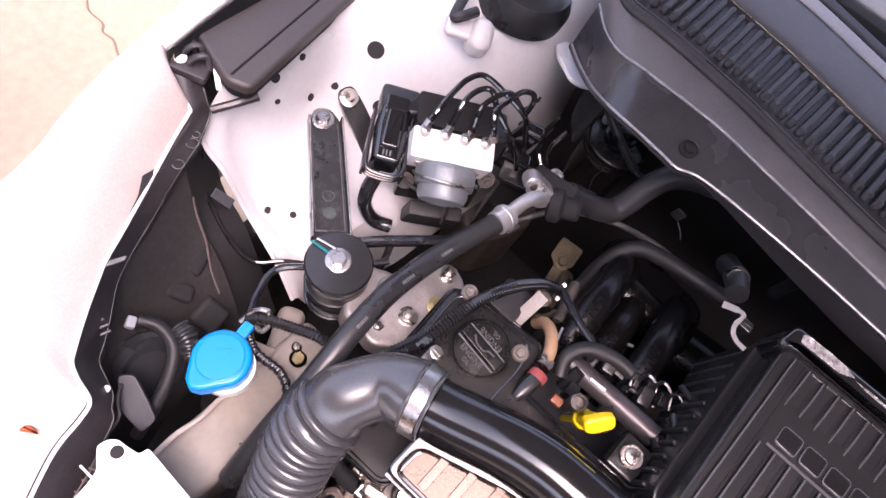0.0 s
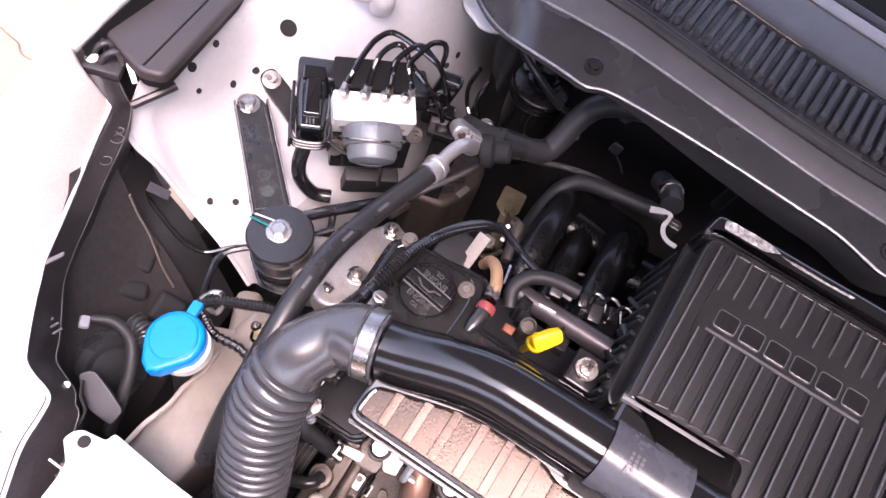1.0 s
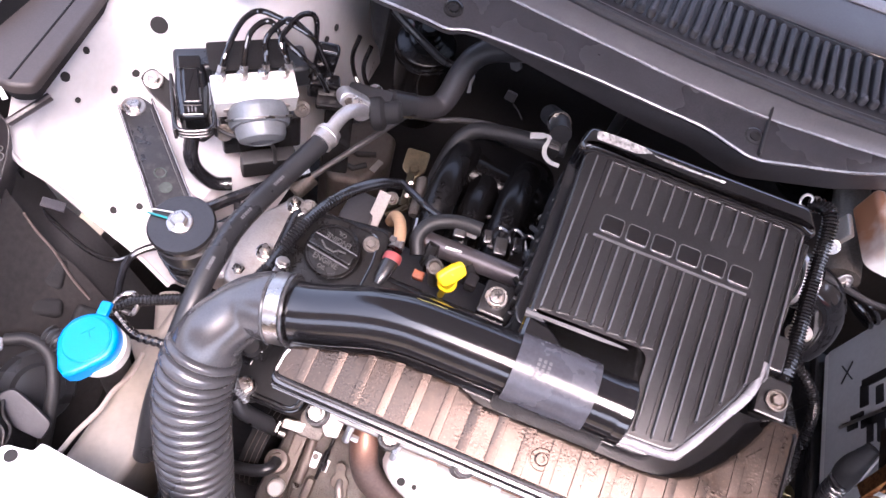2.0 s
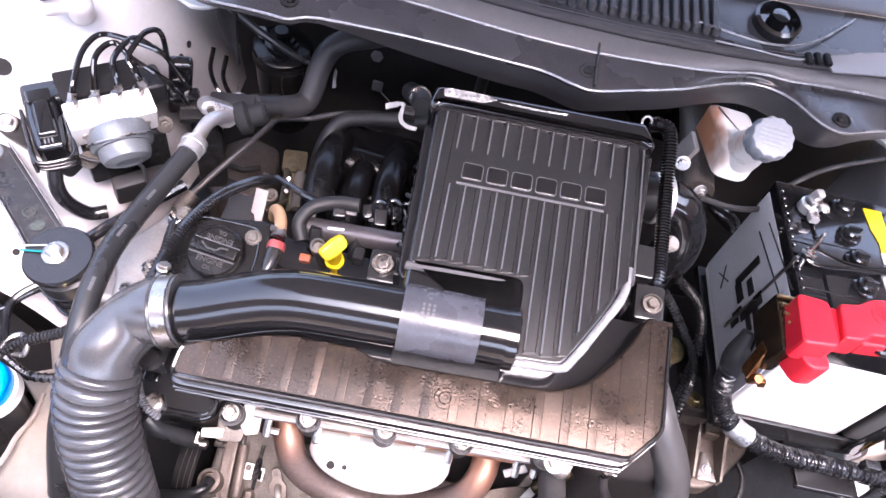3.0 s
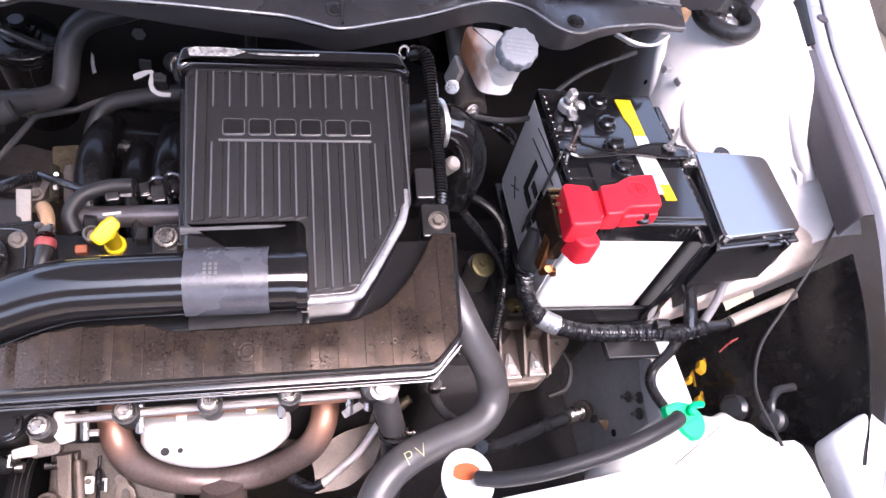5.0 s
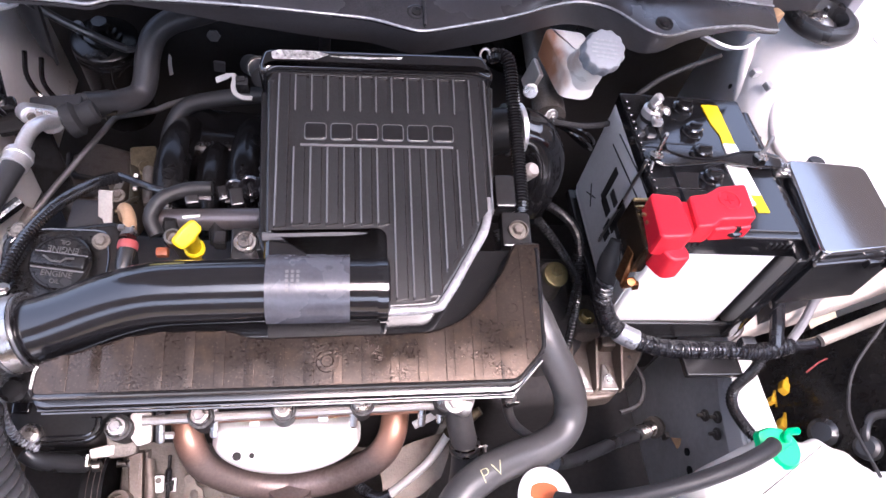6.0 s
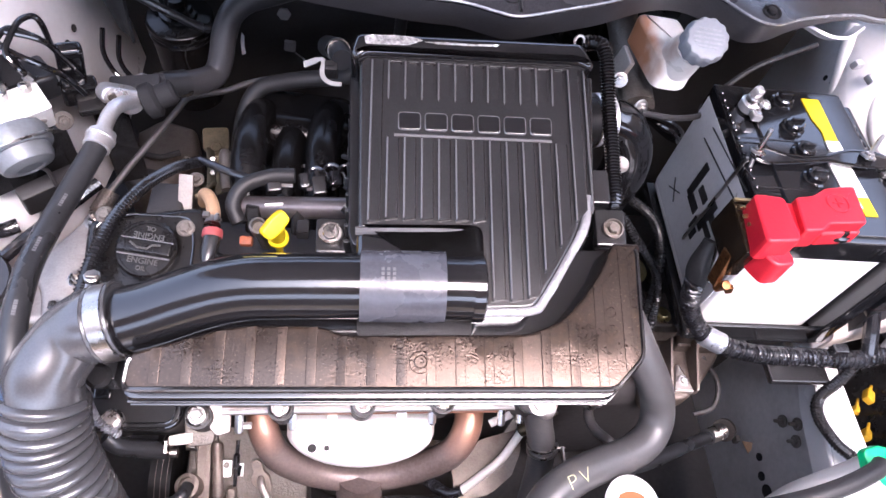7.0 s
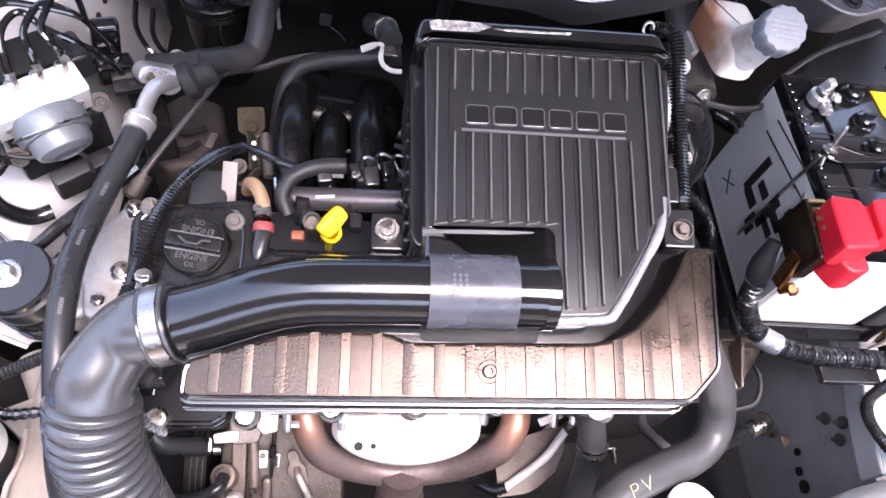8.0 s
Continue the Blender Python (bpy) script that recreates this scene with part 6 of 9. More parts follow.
lead = thing("sensor_lead", (0.44, 0.18, 0.50), "white sleeved oxygen sensor lead with a dark plug", "wiring")
part("sleeve", tube(curve([(0.476, 0.213, 0.545), (0.449, 0.181, 0.530), (0.414, 0.157, 0.515), (0.398, 0.147, 0.510)], 6), 0.0056, 12), MILK, lead)
part("corrugated_end", ridged(curve([(0.400, 0.148, 0.511), (0.386, 0.145, 0.505), (0.373, 0.152, 0.500), (0.360, 0.165, 0.49)], 6), 0.0070, 0.0042, 0.0008, 12), TAPE, lead)
part("plug", tube(curve([(0.473, 0.211, 0.549), (0.480, 0.215, 0.555), (0.494, 0.222, 0.565), (0.515, 0.231, 0.580)], 4), [0.0062, 0.0076, 0.0076, 0.0076, 0.0066, 0.0066, 0.0066, 0.0074, 0.0074, 0.0074, 0.0074, 0.0062, 0.0062], 14), OLIVE, lead, "dull brown sensor plug")
solo("small_hose", tube(curve([(0.524, 0.228, 0.74), (0.527, 0.216, 0.69), (0.531, 0.210, 0.655), (0.540, 0.205, 0.625), (0.556, 0.197, 0.602), (0.60, 0.188, 0.56)], 6), 0.0062, 14), HOSEPALE, "thin grey hose below the engine cover", "hose")
part("clip", join(lathe([(0.0075, -0.005), (0.0085, -0.005), (0.0085, 0.005), (0.0075, 0.005)], aim((0.5315, 0.211, 0.660), (0.05, -0.15, -1)), 16), box((0.540, 0.207, 0.660), (0.008, 0.003, 0.008), None, 0.001)), STEEL, lh, "small spring clip")
oh = thing("cooler_hose", (0.74, 0.24, 0.40), "black cooler hose with a crimped end", "hose")
part("hose", tube(curve([(0.61, 0.165, 0.56), (0.66, 0.185, 0.51), (0.739, 0.22, 0.47), (0.79, 0.242, 0.44), (0.839, 0.264, 0.412)], 8), 0.0095, 14), RUBBER, oh)
part("crimp", ridged([(0.80, 0.247, 0.435), (0.842, 0.265, 0.410)], 0.0115, 0.009, 0.001, 14), STEEL, oh)
part("end", join(lathe([(0.018, -0.004), (0.018, 0.004)], aim((0.848, 0.268, 0.407), (0.8, 0.35, -0.5)), 16), box((0.868, 0.255, 0.40), (0.008, 0.010, 0.016), None, 0.002)), DARKALU, oh)
part("tag", prism([(0.0, 0.0), (0.022, 0.004), (0.016, -0.016)], -0.001, 0.001, aim((0.872, 0.25, 0.408), (-0.2, -0.6, 0.7)), 0.0003, 1), TAN, oh, "tan plastic tag")
for at, k in (((0.992, 0.268, 0.558), 1.0), ((0.964, 0.248, 0.556), 0.6), ((0.966, 0.212, 0.556), 0.8)):
    solo("connector", join(box(at, (0.024 * k, 0.014 * k, 0.012), Euler((0.2, 0.3, 0.9)).to_matrix(), 0.003), tube([at, (at[0] + 0.02, at[1] + 0.02, at[2] - 0.01), (at[0] + 0.05, at[1] + 0.01, at[2] - 0.06)], 0.002, 6)), YELLOWDIM, "dusty yellow plastic wiring connector by the frame rail", "connector", group="yellow connectors")
solo("red_wire", tube(curve([(1.012, 0.275, 0.64), (0.998, 0.270, 0.635), (0.985, 0.262, 0.622)], 6), 0.0013, 6), DULLRED, "thin loose red wire", "wiring")

# ---- gearbox side ----
gb = thing("gearbox", (0.68, 0.36, 0.30), "stained cast metal gearbox with a bracket and bolts", "gearbox")
part("housing", join(prism(fillet([(0.53, 0.55), (0.75, 0.55), (0.79, 0.40), (0.74, 0.29), (0.55, 0.27)], 0.04, 5), 0.25, 0.50, None, 0.03, 3), lathe([(0.11, 0), (0.10, 0.06), (0.06, 0.09)], aim((0.62, 0.42, 0.47), (0, 0, 1)), 30)), DEEP, gb)
part("bracket", join(prism(fillet([(0.682, 0.43), (0.722, 0.43), (0.726, 0.36), (0.684, 0.36)], 0.006, 3), 0.53, 0.556, None, 0.004), prism(fillet([(0.688, 0.42), (0.715, 0.42), (0.717, 0.37), (0.690, 0.37)], 0.005, 3), 0.55, 0.562, None, 0.003)), CASTING, gb)
part("bracket_bolt", bolt(aim((0.702, 0.385, 0.563), Z), 0.0085), BRASS, gb)
part("mount_arm", join(prism(fillet([(0.673, 0.40), (0.742, 0.385), (0.812, 0.365), (0.806, 0.345), (0.770, 0.305), (0.738, 0.276), (0.671, 0.270)], 0.010, 3), 0.485, 0.512, None, 0.006, 3), prism(fillet([(0.735, 0.375), (0.806, 0.362), (0.800, 0.350), (0.732, 0.352)], 0.005, 3), 0.505, 0.53, None, 0.004)), CASTING, gb, "ribbed cast arm")
for x0 in (0.672, 0.712, 0.752):
    part("rib", sheet([[(x0, 0.284, 0.51), (x0 + 0.006, 0.36, 0.51)], [(x0 + 0.003, 0.286, 0.522), (x0 + 0.009, 0.358, 0.545)]], 0.004, 1), CASTING, gb)
for a in ((0.693, 0.298, 0.513), (0.734, 0.301, 0.513)):
    part("gusset", prism(fillet([(a[0] - 0.016, a[1] - 0.016), (a[0] + 0.016, a[1] - 0.016), (a[0] + 0.003, a[1] + 0.028), (a[0] - 0.003, a[1] + 0.028)], 0.004, 2), 0.508, 0.519, None, 0.004), ALU, gb)
    part("bolt", bolt(aim((a[0], a[1], 0.519), (0, -0.2, 1)), 0.0055), STEEL, gb)
part("fill_plug", join(lathe([(0.019, 0), (0.019, 0.008), (0.015, 0.010)], aim((0.644, 0.426, 0.612), (0.1, -0.3, 1)), 20), bolt(aim((0.644, 0.426, 0.622), (0.1, -0.3, 1)), 0.008, False)), surf("olive_zinc", (0.16, 0.14, 0.07), 0.45, 0.8, var=0.3), gb)
part("post", lathe([(0.02, 0), (0.02, 0.12)], Matrix.Translation((0.644, 0.432, 0.49)), 16), DARKALU, gb)
for k, pts in enumerate(([(0.60, 0.46, 0.70), (0.64, 0.44, 0.66), (0.665, 0.40, 0.64), (0.66, 0.36, 0.62), (0.66, 0.33, 0.56)], [(0.55, 0.50, 0.72), (0.62, 0.50, 0.69), (0.665, 0.47, 0.67), (0.672, 0.42, 0.64), (0.67, 0.38, 0.58)], [(0.54, 0.44, 0.70), (0.56, 0.40, 0.66), (0.60, 0.36, 0.60), (0.60, 0.30, 0.56)])):
    part("cable", ridged(curve(pts, 8), 0.006 + 0.001 * k, 0.006, 0.0007, 10), PLASTIC, gb)
part("vent_pipe", tube(curve([(0.78, 0.345, 0.51), (0.80, 0.31, 0.50), (0.79, 0.275, 0.49), (0.76, 0.265, 0.48)], 6), 0.004, 8), MATTE, gb)

# ---- brake modulator ----
absu = thing("brake_modulator", (-0.15, 0.46, 0.66), "silver brake hydraulic unit with a round motor and bent pipes", "brake unit")
AD = Vector((0.77, 0.64, -0.02)).normalized()
AN = Vector((0.55, -0.66, -0.30)).normalized()
AN = (AN - AD * AN.dot(AD)).normalized()
AB = Matrix.Translation((-0.181, 0.440, 0.806)) @ Matrix((AD, AN, AD.cross(AN))).transposed().to_4x4()
up = -1 if AD.cross(AN).z < 0 else 1
part("block", prism(fillet([(0.0, 0.0), (0.098, 0.0), (0.098, 0.036), (0.0, 0.036)], 0.003, 2), -0.021, 0.021, AB @ Matrix.Translation((0, 0, -0.021 * up)), 0.003), SHIELD, absu, "bright machined aluminium block")
for k in range(4):
    part("bore_plug", lathe([(0.0045, -0.001), (0.0045, 0.0008), (0.003, 0.001)], AB @ Matrix.Translation((0.014 + 0.0235 * k, 0.0362, -0.021 * up)) @ pose(0, 0, 0, -90, 0, 0), 12), ALU, absu)
for k in range(4):
    part("port", lathe([(0.0065, -0.004), (0.0065, 0.006), (0.004, 0.008)], aim(AB @ Vector((0.012 + 0.0245 * k, 0.005, 0)), Z), 10), STEEL, absu)
mo = aim((-0.127, 0.452, 0.773), (0.50, -0.66, -0.42))
part("motor", lathe([(0.034, 0.0), (0.0365, 0.006), (0.0365, 0.020), (0.0345, 0.025), (0.004, 0.026)], mo, 12), MOTOR, absu, "grey faceted pump motor")
part("motor_can", lathe([(0.0300, 0.018), (0.0300, 0.034), (0.027, 0.041), (0.015, 0.045), (0.013, 0.043), (0.002, 0.043)], mo, 32), MOTOR, absu)
part("retaining_wire", tube([mo @ Vector((0.0385 * math.cos(a * 0.2), 0.0385 * math.sin(a * 0.2), 0.014 + 0.010 * math.sin(a * 0.2))) for a in range(-2, 20)], 0.0016, 8), STEEL, absu, "thin steel wire round the motor")
part("lead", tube(curve([(-0.172, 0.425, 0.775), (-0.165, 0.41, 0.765), (-0.145, 0.412, 0.752), (-0.115, 0.428, 0.742), (-0.098, 0.435, 0.735), (-0.092, 0.43, 0.71)], 6), 0.0025, 8), MATTE, absu)
for s in ((-0.155, 0.420, 0.741), (-0.088, 0.492, 0.755)):
    part("mount_bolt", bolt(aim(s, (0.5, -0.6, 0.5)), 0.007, True, 0.01), DARKALU, absu)
part("bracket", box((-0.135, 0.470, 0.715), (0.10, 0.03, 0.06), Euler((0, 0, 0.69)).to_matrix(), 0.004), PLASTIC, absu, "black steel carrier bracket")
part("bracket_foot", box((-0.115, 0.452, 0.675), (0.07, 0.02, 0.05), Euler((0.3, 0, 0.69)).to_matrix(), 0.004), MATTE, absu)
part("carrier_arm", prism(fillet([(-0.016, 0.012), (0.010, 0.016), (0.10, 0.022), (0.10, -0.010), (0.040, -0.012), (0.004, -0.015), (-0.016, -0.010)], 0.009, 3), -0.0015, 0.0015, aim((-0.294, 0.475, 0.706), (0.35, -0.35, 0.87), 0) @ pose(0, 0, 0, 0, 0, -62), 0.001), PLASTIC, absu, "black steel arm")
part("bracket_bolt", bolt(aim((-0.294, 0.475, 0.710), (0.25, -0.3, 0.9)), 0.008), STEEL, absu)
part("controller", prism(fillet([(0.002, -0.004), (0.096, -0.004), (0.096, -0.042), (0.002, -0.042)], 0.004, 2), -0.03, 0.022, AB @ Matrix.Translation((0, 0, -0.03 * up)), 0.004), PLASTIC, absu, "black control housing")
plug = part("plug", join(box((-0.222, 0.468, 0.777), (0.046, 0.036, 0.030), Euler((0, 0, 0.62)).to_matrix(), 0.006, 3), box((-0.188, 0.494, 0.776), (0.045, 0.028, 0.028), Euler((0, 0, 0.62)).to_matrix(), 0.005), box((-0.150, 0.520, 0.768), (0.10, 0.045, 0.034), Euler((0, 0, 0.72)).to_matrix(), 0.006, 3)), RUBBER, absu, "dull black connector housing")
PM = Matrix.Translation((-0.197, 0.425, 0.772)) @ Euler((0.22, 0, 0.60)).to_matrix().to_4x4()
part("lever", join(prism(fillet([(-0.017, 0.042), (0.017, 0.042), (0.019, 0.010), (0.016, -0.034), (-0.016, -0.034), (-0.019, 0.010)], 0.007, 4), -0.016, 0.016, PM, 0.007, 3), prism(fillet([(-0.010, 0.034), (0.010, 0.034), (0.011, -0.018), (-0.011, -0.018)], 0.004, 3), 0.014, 0.021, PM, 0.004, 3), prism(fillet([(-0.013, 0.046), (0.013, 0.046), (0.013, 0.028), (-0.013, 0.028)], 0.003, 3), 0.014, 0.023, PM, 0.002, 2)), GLOSS, plug, "glossy black locking lever")
for k in range(3):
    part("grip_line", box(PM @ Vector((-0.005 + 0.004 * k, -0.024, 0.0165)), (0.0018, 0.007, 0.0012), PM.to_3x3(), 0), PALEPRINT, plug)
for k in (-1, 1):
    part("lever_side", prism(fillet([(-0.002, 0.030), (0.002, 0.030), (0.002, -0.046), (-0.002, -0.046)], 0.001, 2), -0.012, 0.010, PM @ Matrix.Translation((0.0225 * k, 0, 0)), 0.001), PLASTIC, plug)
for h in (-0.006, 0.001, 0.008):
    part("lever_frame", tube(curve([PM @ Vector(q) for q in ((-0.023, -0.024, h), (-0.021, -0.040, h), (-0.012, -0.047, h), (0.012, -0.047, h), (0.021, -0.040, h), (0.023, -0.024, h))], 5), 0.0024, 8), PLASTIC, plug)
part("cable", tube(curve([(-0.178, 0.388, 0.752), (-0.176, 0.378, 0.73), (-0.172, 0.380, 0.70), (-0.158, 0.390, 0.672), (-0.140, 0.402, 0.668)], 6), 0.009, 12), TAPE, plug)
pa = [
    [(-0.171, 0.447, 0.808), (-0.172, 0.462, 0.824), (-0.174, 0.489, 0.838), (-0.174, 0.513, 0.842), (-0.165, 0.532, 0.843), (-0.134, 0.534, 0.842), (-0.101, 0.541, 0.828), (-0.091, 0.549, 0.800), (-0.080, 0.556, 0.765)],
    [(-0.150, 0.463, 0.808), (-0.154, 0.474, 0.822), (-0.158, 0.493, 0.838), (-0.155, 0.514, 0.842), (-0.145, 0.523, 0.842), (-0.127, 0.516, 0.832), (-0.102, 0.517, 0.815), (-0.083, 0.525, 0.792), (-0.072, 0.532, 0.76)],
    [(-0.129, 0.480, 0.808), (-0.134, 0.488, 0.823), (-0.140, 0.500, 0.836), (-0.137, 0.523, 0.842), (-0.130, 0.540, 0.842), (-0.112, 0.541, 0.835), (-0.100, 0.550, 0.815), (-0.088, 0.560, 0.78)],
    [(-0.107, 0.499, 0.808), (-0.116, 0.500, 0.824), (-0.126, 0.509, 0.836), (-0.125, 0.528, 0.842), (-0.122, 0.551, 0.844), (-0.113, 0.563, 0.842), (-0.107, 0.564, 0.832), (-0.108, 0.568, 0.80)],
]
for p in pa:
    part("brake_pipe", tube(curve(p, 7), 0.0035, 10), GLOSS, absu, "black coated brake pipe")
    q = curve(p, 7)
    part("pipe_nut", tube(q[:4], 0.0052, 6), STEEL, absu)
absu.location += Vector((-0.0034, 0.006, 0.0084))
bp = thing("pipe_bracket", (-0.05, 0.55, 0.64), "black steel pipe bracket with more brake pipes", "bracket")
part("plate", box((-0.055, 0.562, 0.742), (0.085, 0.035, 0.012), Euler((0.2, 0, 0.35)).to_matrix(), 0.003), PLASTIC, bp)
part("upright", join(box((-0.098, 0.572, 0.775), (0.030, 0.018, 0.085), Euler((0.25, 0.12, 0.45)).to_matrix(), 0.006, 3), box((-0.090, 0.556, 0.755), (0.040, 0.022, 0.035), Euler((0.25, 0.12, 0.45)).to_matrix(), 0.005)), GLOSS, bp, "black moulded pipe holder")
part("leg", box((-0.07, 0.57, 0.66), (0.04, 0.02, 0.16), Euler((0, 0, 0.35)).to_matrix(), 0.003), PLASTIC, bp)
part("stay", box((-0.03, 0.575, 0.752), (0.06, 0.022, 0.02), Euler((0, 0, 0.2)).to_matrix(), 0.004), MATTE, bp)

# ---- black strap from the inner wing to the engine mount ----
st = thing("mount_strap", (-0.24, 0.39, 0.68), "black pressed steel strap bolted to the inner wing", "strap")
sa, sb = Vector((-0.300, 0.442, 0.702)), Vector((-0.180, 0.335, 0.692))
sd = (sb - sa).normalized()
ss = Vector((sd.y, -sd.x, 0)).normalized() * -1
SM = Matrix.Translation(sa) @ Matrix((sd, ss, sd.cross(ss))).transposed().to_4x4()
if SM.to_3x3().col[2].z < 0:
    SM = Matrix.Translation(sa) @ Matrix((sd, -ss, sd.cross(-ss))).transposed().to_4x4()
part("web", prism(fillet([(-0.014, -0.008), (-0.014, 0.008), (0.004, 0.020), (0.17, 0.022), (0.17, -0.022), (0.004, -0.020)], 0.006, 3), -0.002, 0.002, SM, 0.001), BLOTCH, st, "blotched black steel web")
for k in (-1, 1):
    part("flange", prism([(0.004, k * 0.0205 - 0.0015), (0.17, k * 0.0225 - 0.0015), (0.17, k * 0.0225 + 0.0015), (0.004, k * 0.0205 + 0.0015)], -0.002, 0.013, SM, 0.001), GLOSS, st)
    part("flange_edge", tube([SM @ Vector((0.004, k * 0.0205, 0.0132)), SM @ Vector((0.17, k * 0.0225, 0.0132))], 0.0010, 6), EDGEGLINT, st, "bright flange edge")
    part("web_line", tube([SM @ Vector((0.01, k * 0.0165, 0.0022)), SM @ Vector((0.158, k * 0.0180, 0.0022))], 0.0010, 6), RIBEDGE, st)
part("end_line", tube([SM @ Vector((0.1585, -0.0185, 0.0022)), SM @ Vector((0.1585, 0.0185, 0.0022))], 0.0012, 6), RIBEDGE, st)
part("bolt", bolt(aim((-0.300, 0.438, 0.705), (0.1, -0.1, 1)), 0.0095), STEEL, st, "pale zinc flanged bolt")
part("paint_mark", join(tube([SM @ Vector((0.112 + 0.007 * math.cos(a * 0.35), 0.007 * math.sin(a * 0.35), 0.0026)) for a in range(19)], 0.0012, 6), lathe([(0.008, 0), (0.008, 0.0006)], SM @ Matrix.Translation((0.135, 0, 0.0022)), 18)), surf("faint_green_mark", (0.045, 0.055, 0.05), 0.7, var=0.4), st, "faint pale paint ring")

# ---- engine mount ----
mt = thing("engine_mount", (-0.137, 0.295, 0.60), "black round rubber engine mount with a bolted aluminium bracket", "engine mount")
MA = Vector((-0.05, -0.12, 1)).normalized()
mm = aim((-0.137, 0.296, 0.735), MA)
part("top_disc", lathe([(0.034, -0.012), (0.038, -0.010), (0.0385, -0.003), (0.0365, 0.0)], mm, 40), PLASTIC, mt, "flat black steel disc")
part("drum", lathe([(0.026, -0.02), (0.030, -0.018), (0.036, -0.022), (0.0365, -0.045), (0.033, -0.050), (0.033, -0.060), (0.036, -0.064), (0.034, -0.105), (0.03, -0.11)], mm, 40), RUBBER, mt)
for h in (-0.046, -0.064, -0.092):
    part("bead", tube([mm @ Vector((0.0365 * math.cos(a * math.pi / 16), 0.0365 * math.sin(a * math.pi / 16), h)) for a in range(33)], 0.0018, 6), GLOSS, mt)
part("bolt", bolt(aim((-0.139, 0.297, 0.736), MA), 0.0095), STEEL, mt)
for p0, p1, w, mat in (((-0.174, 0.299), (-0.151, 0.3045), 0.0024, LABEL), ((-0.1765, 0.2925), (-0.153, 0.2955), 0.0030, CYAN)):
    zz = [0.7362 + (x + 0.137) * 0.05 + (y - 0.296) * 0.12 for x, y in (p0, p1)]
    part("paint_mark", tube([(*p0, zz[0]), (*p1, zz[1])], w, 8, 0.35), mat, mt, "paint stroke")
part("bracket", join(prism(fillet([(-0.050, 0.412), (-0.020, 0.402), (-0.012, 0.375), (-0.020, 0.285), (-0.050, 0.262), (-0.072, 0.268), (-0.078, 0.30), (-0.10, 0.33)], [0.012, 0.012, 0.02, 0.02, 0.01, 0.01, 0.02, 0.01], 4), 0.685, 0.712, None, 0.006, 3), prism(fillet([(-0.13, 0.33), (-0.09, 0.355), (-0.05, 0.31), (-0.07, 0.27), (-0.10, 0.27)], 0.012, 3), 0.665, 0.702, None, 0.008, 3)), ALU, mt, "cast aluminium mount bracket")
for x, y, z, s in ((-0.045, 0.394, 0.714, 0.02), (-0.028, 0.352, 0.714, 0.0), (-0.043, 0.317, 0.714, 0.018), (-0.060, 0.285, 0.708, 0.012)):
    part("mount_nut", bolt(aim((x, y, z), (0.05, -0.1, 1)), 0.0075, True, s), BRASS if s == 0 else STEEL, mt)
part("foot", join(box((-0.145, 0.245, 0.560), (0.035, 0.08, 0.05), Euler((0.1, 0, 0.5)).to_matrix(), 0.012, 4), prism(fillet([(-0.17, 0.20), (-0.075, 0.245), (-0.06, 0.20), (-0.13, 0.165)], 0.01, 3), 0.585, 0.612, None, 0.006)), BEIGE, mt, "beige painted mount foot")
part("foot_bolt", bolt(aim((-0.106, 0.224, 0.613), Z), 0.0085), BRASS, mt)
part("foot_stud", bolt(aim((-0.118, 0.233, 0.613), Z), 0.005, True, 0.01), STEEL, mt)

# ---- air conditioning hose ----
ac = thing("aircon_hose", (-0.06, 0.3, 0.70), "thick black air conditioning hose with an aluminium end fitting", "hose")
hp = curve([(-0.043, 0.462, 0.770), (-0.053, 0.425, 0.764), (-0.062, 0.387, 0.760), (-0.068, 0.345, 0.762), (-0.071, 0.302, 0.766), (-0.070, 0.270, 0.766), (-0.068, 0.235, 0.762), (-0.064, 0.200, 0.752), (-0.061, 0.165, 0.732), (-0.06, 0.12, 0.69), (-0.06, 0.08, 0.62)], 7)
hose = part("hose", tube(hp, 0.0125, 20), RUBBER, ac)
for a, n in ((14, 6), (24, 6), (38, 6)):
    for i in range(n):
        p, q = hp[a + i // 2], hp[a + 1 + i // 2]
        d = (q - p).normalized()
        o = (Vector((0.25, -0.5, 0.83)) - d * Vector((0.25, -0.5, 0.83)).dot(d)).normalized()
        m = Matrix((d, o.cross(d), o)).transposed()
        part("print", box(p.lerp(q, (i % 2) * 0.5) + o * 0.0125, (0.002, 0.0035, 0.0006), m, 0), PALEPRINT, hose)
part("crimp", join(tube(curve([(-0.044, 0.455, 0.770), (-0.042, 0.468, 0.771), (-0.0415, 0.476, 0.772)], 3), 0.0148, 20), tube([(-0.0425, 0.4665, 0.771), (-0.042, 0.470, 0.771)], 0.0165, 20)), FITTING, ac, "bright crimped ferrule")
part("pipe", tube(curve([(-0.0415, 0.474, 0.772), (-0.040, 0.492, 0.775), (-0.037, 0.510, 0.775), (-0.032, 0.528, 0.768), (-0.026, 0.545, 0.755)], 5), 0.0088, 16), FITTING, ac)
FD = Vector((0.024, 0.010, -0.021)).normalized()
FN = Vector((-0.45, -0.55, 0.70))
FN = (FN - FD * FN.dot(FD)).normalized()
FM = Matrix.Translation((-0.048, 0.538, 0.770)) @ Matrix((FD, FN.cross(FD), FN)).transposed().to_4x4() @ Matrix.Diagonal((0.8, 0.8, 0.9, 1))
lug = [(0.0145 * math.cos(a * math.pi / 12), 0.0145 * math.sin(a * math.pi / 12)) for a in range(6, 19)] + [(0.032 + 0.0195 * math.cos(a * math.pi / 12), 0.0195 * math.sin(a * math.pi / 12)) for a in range(-6, 7)]
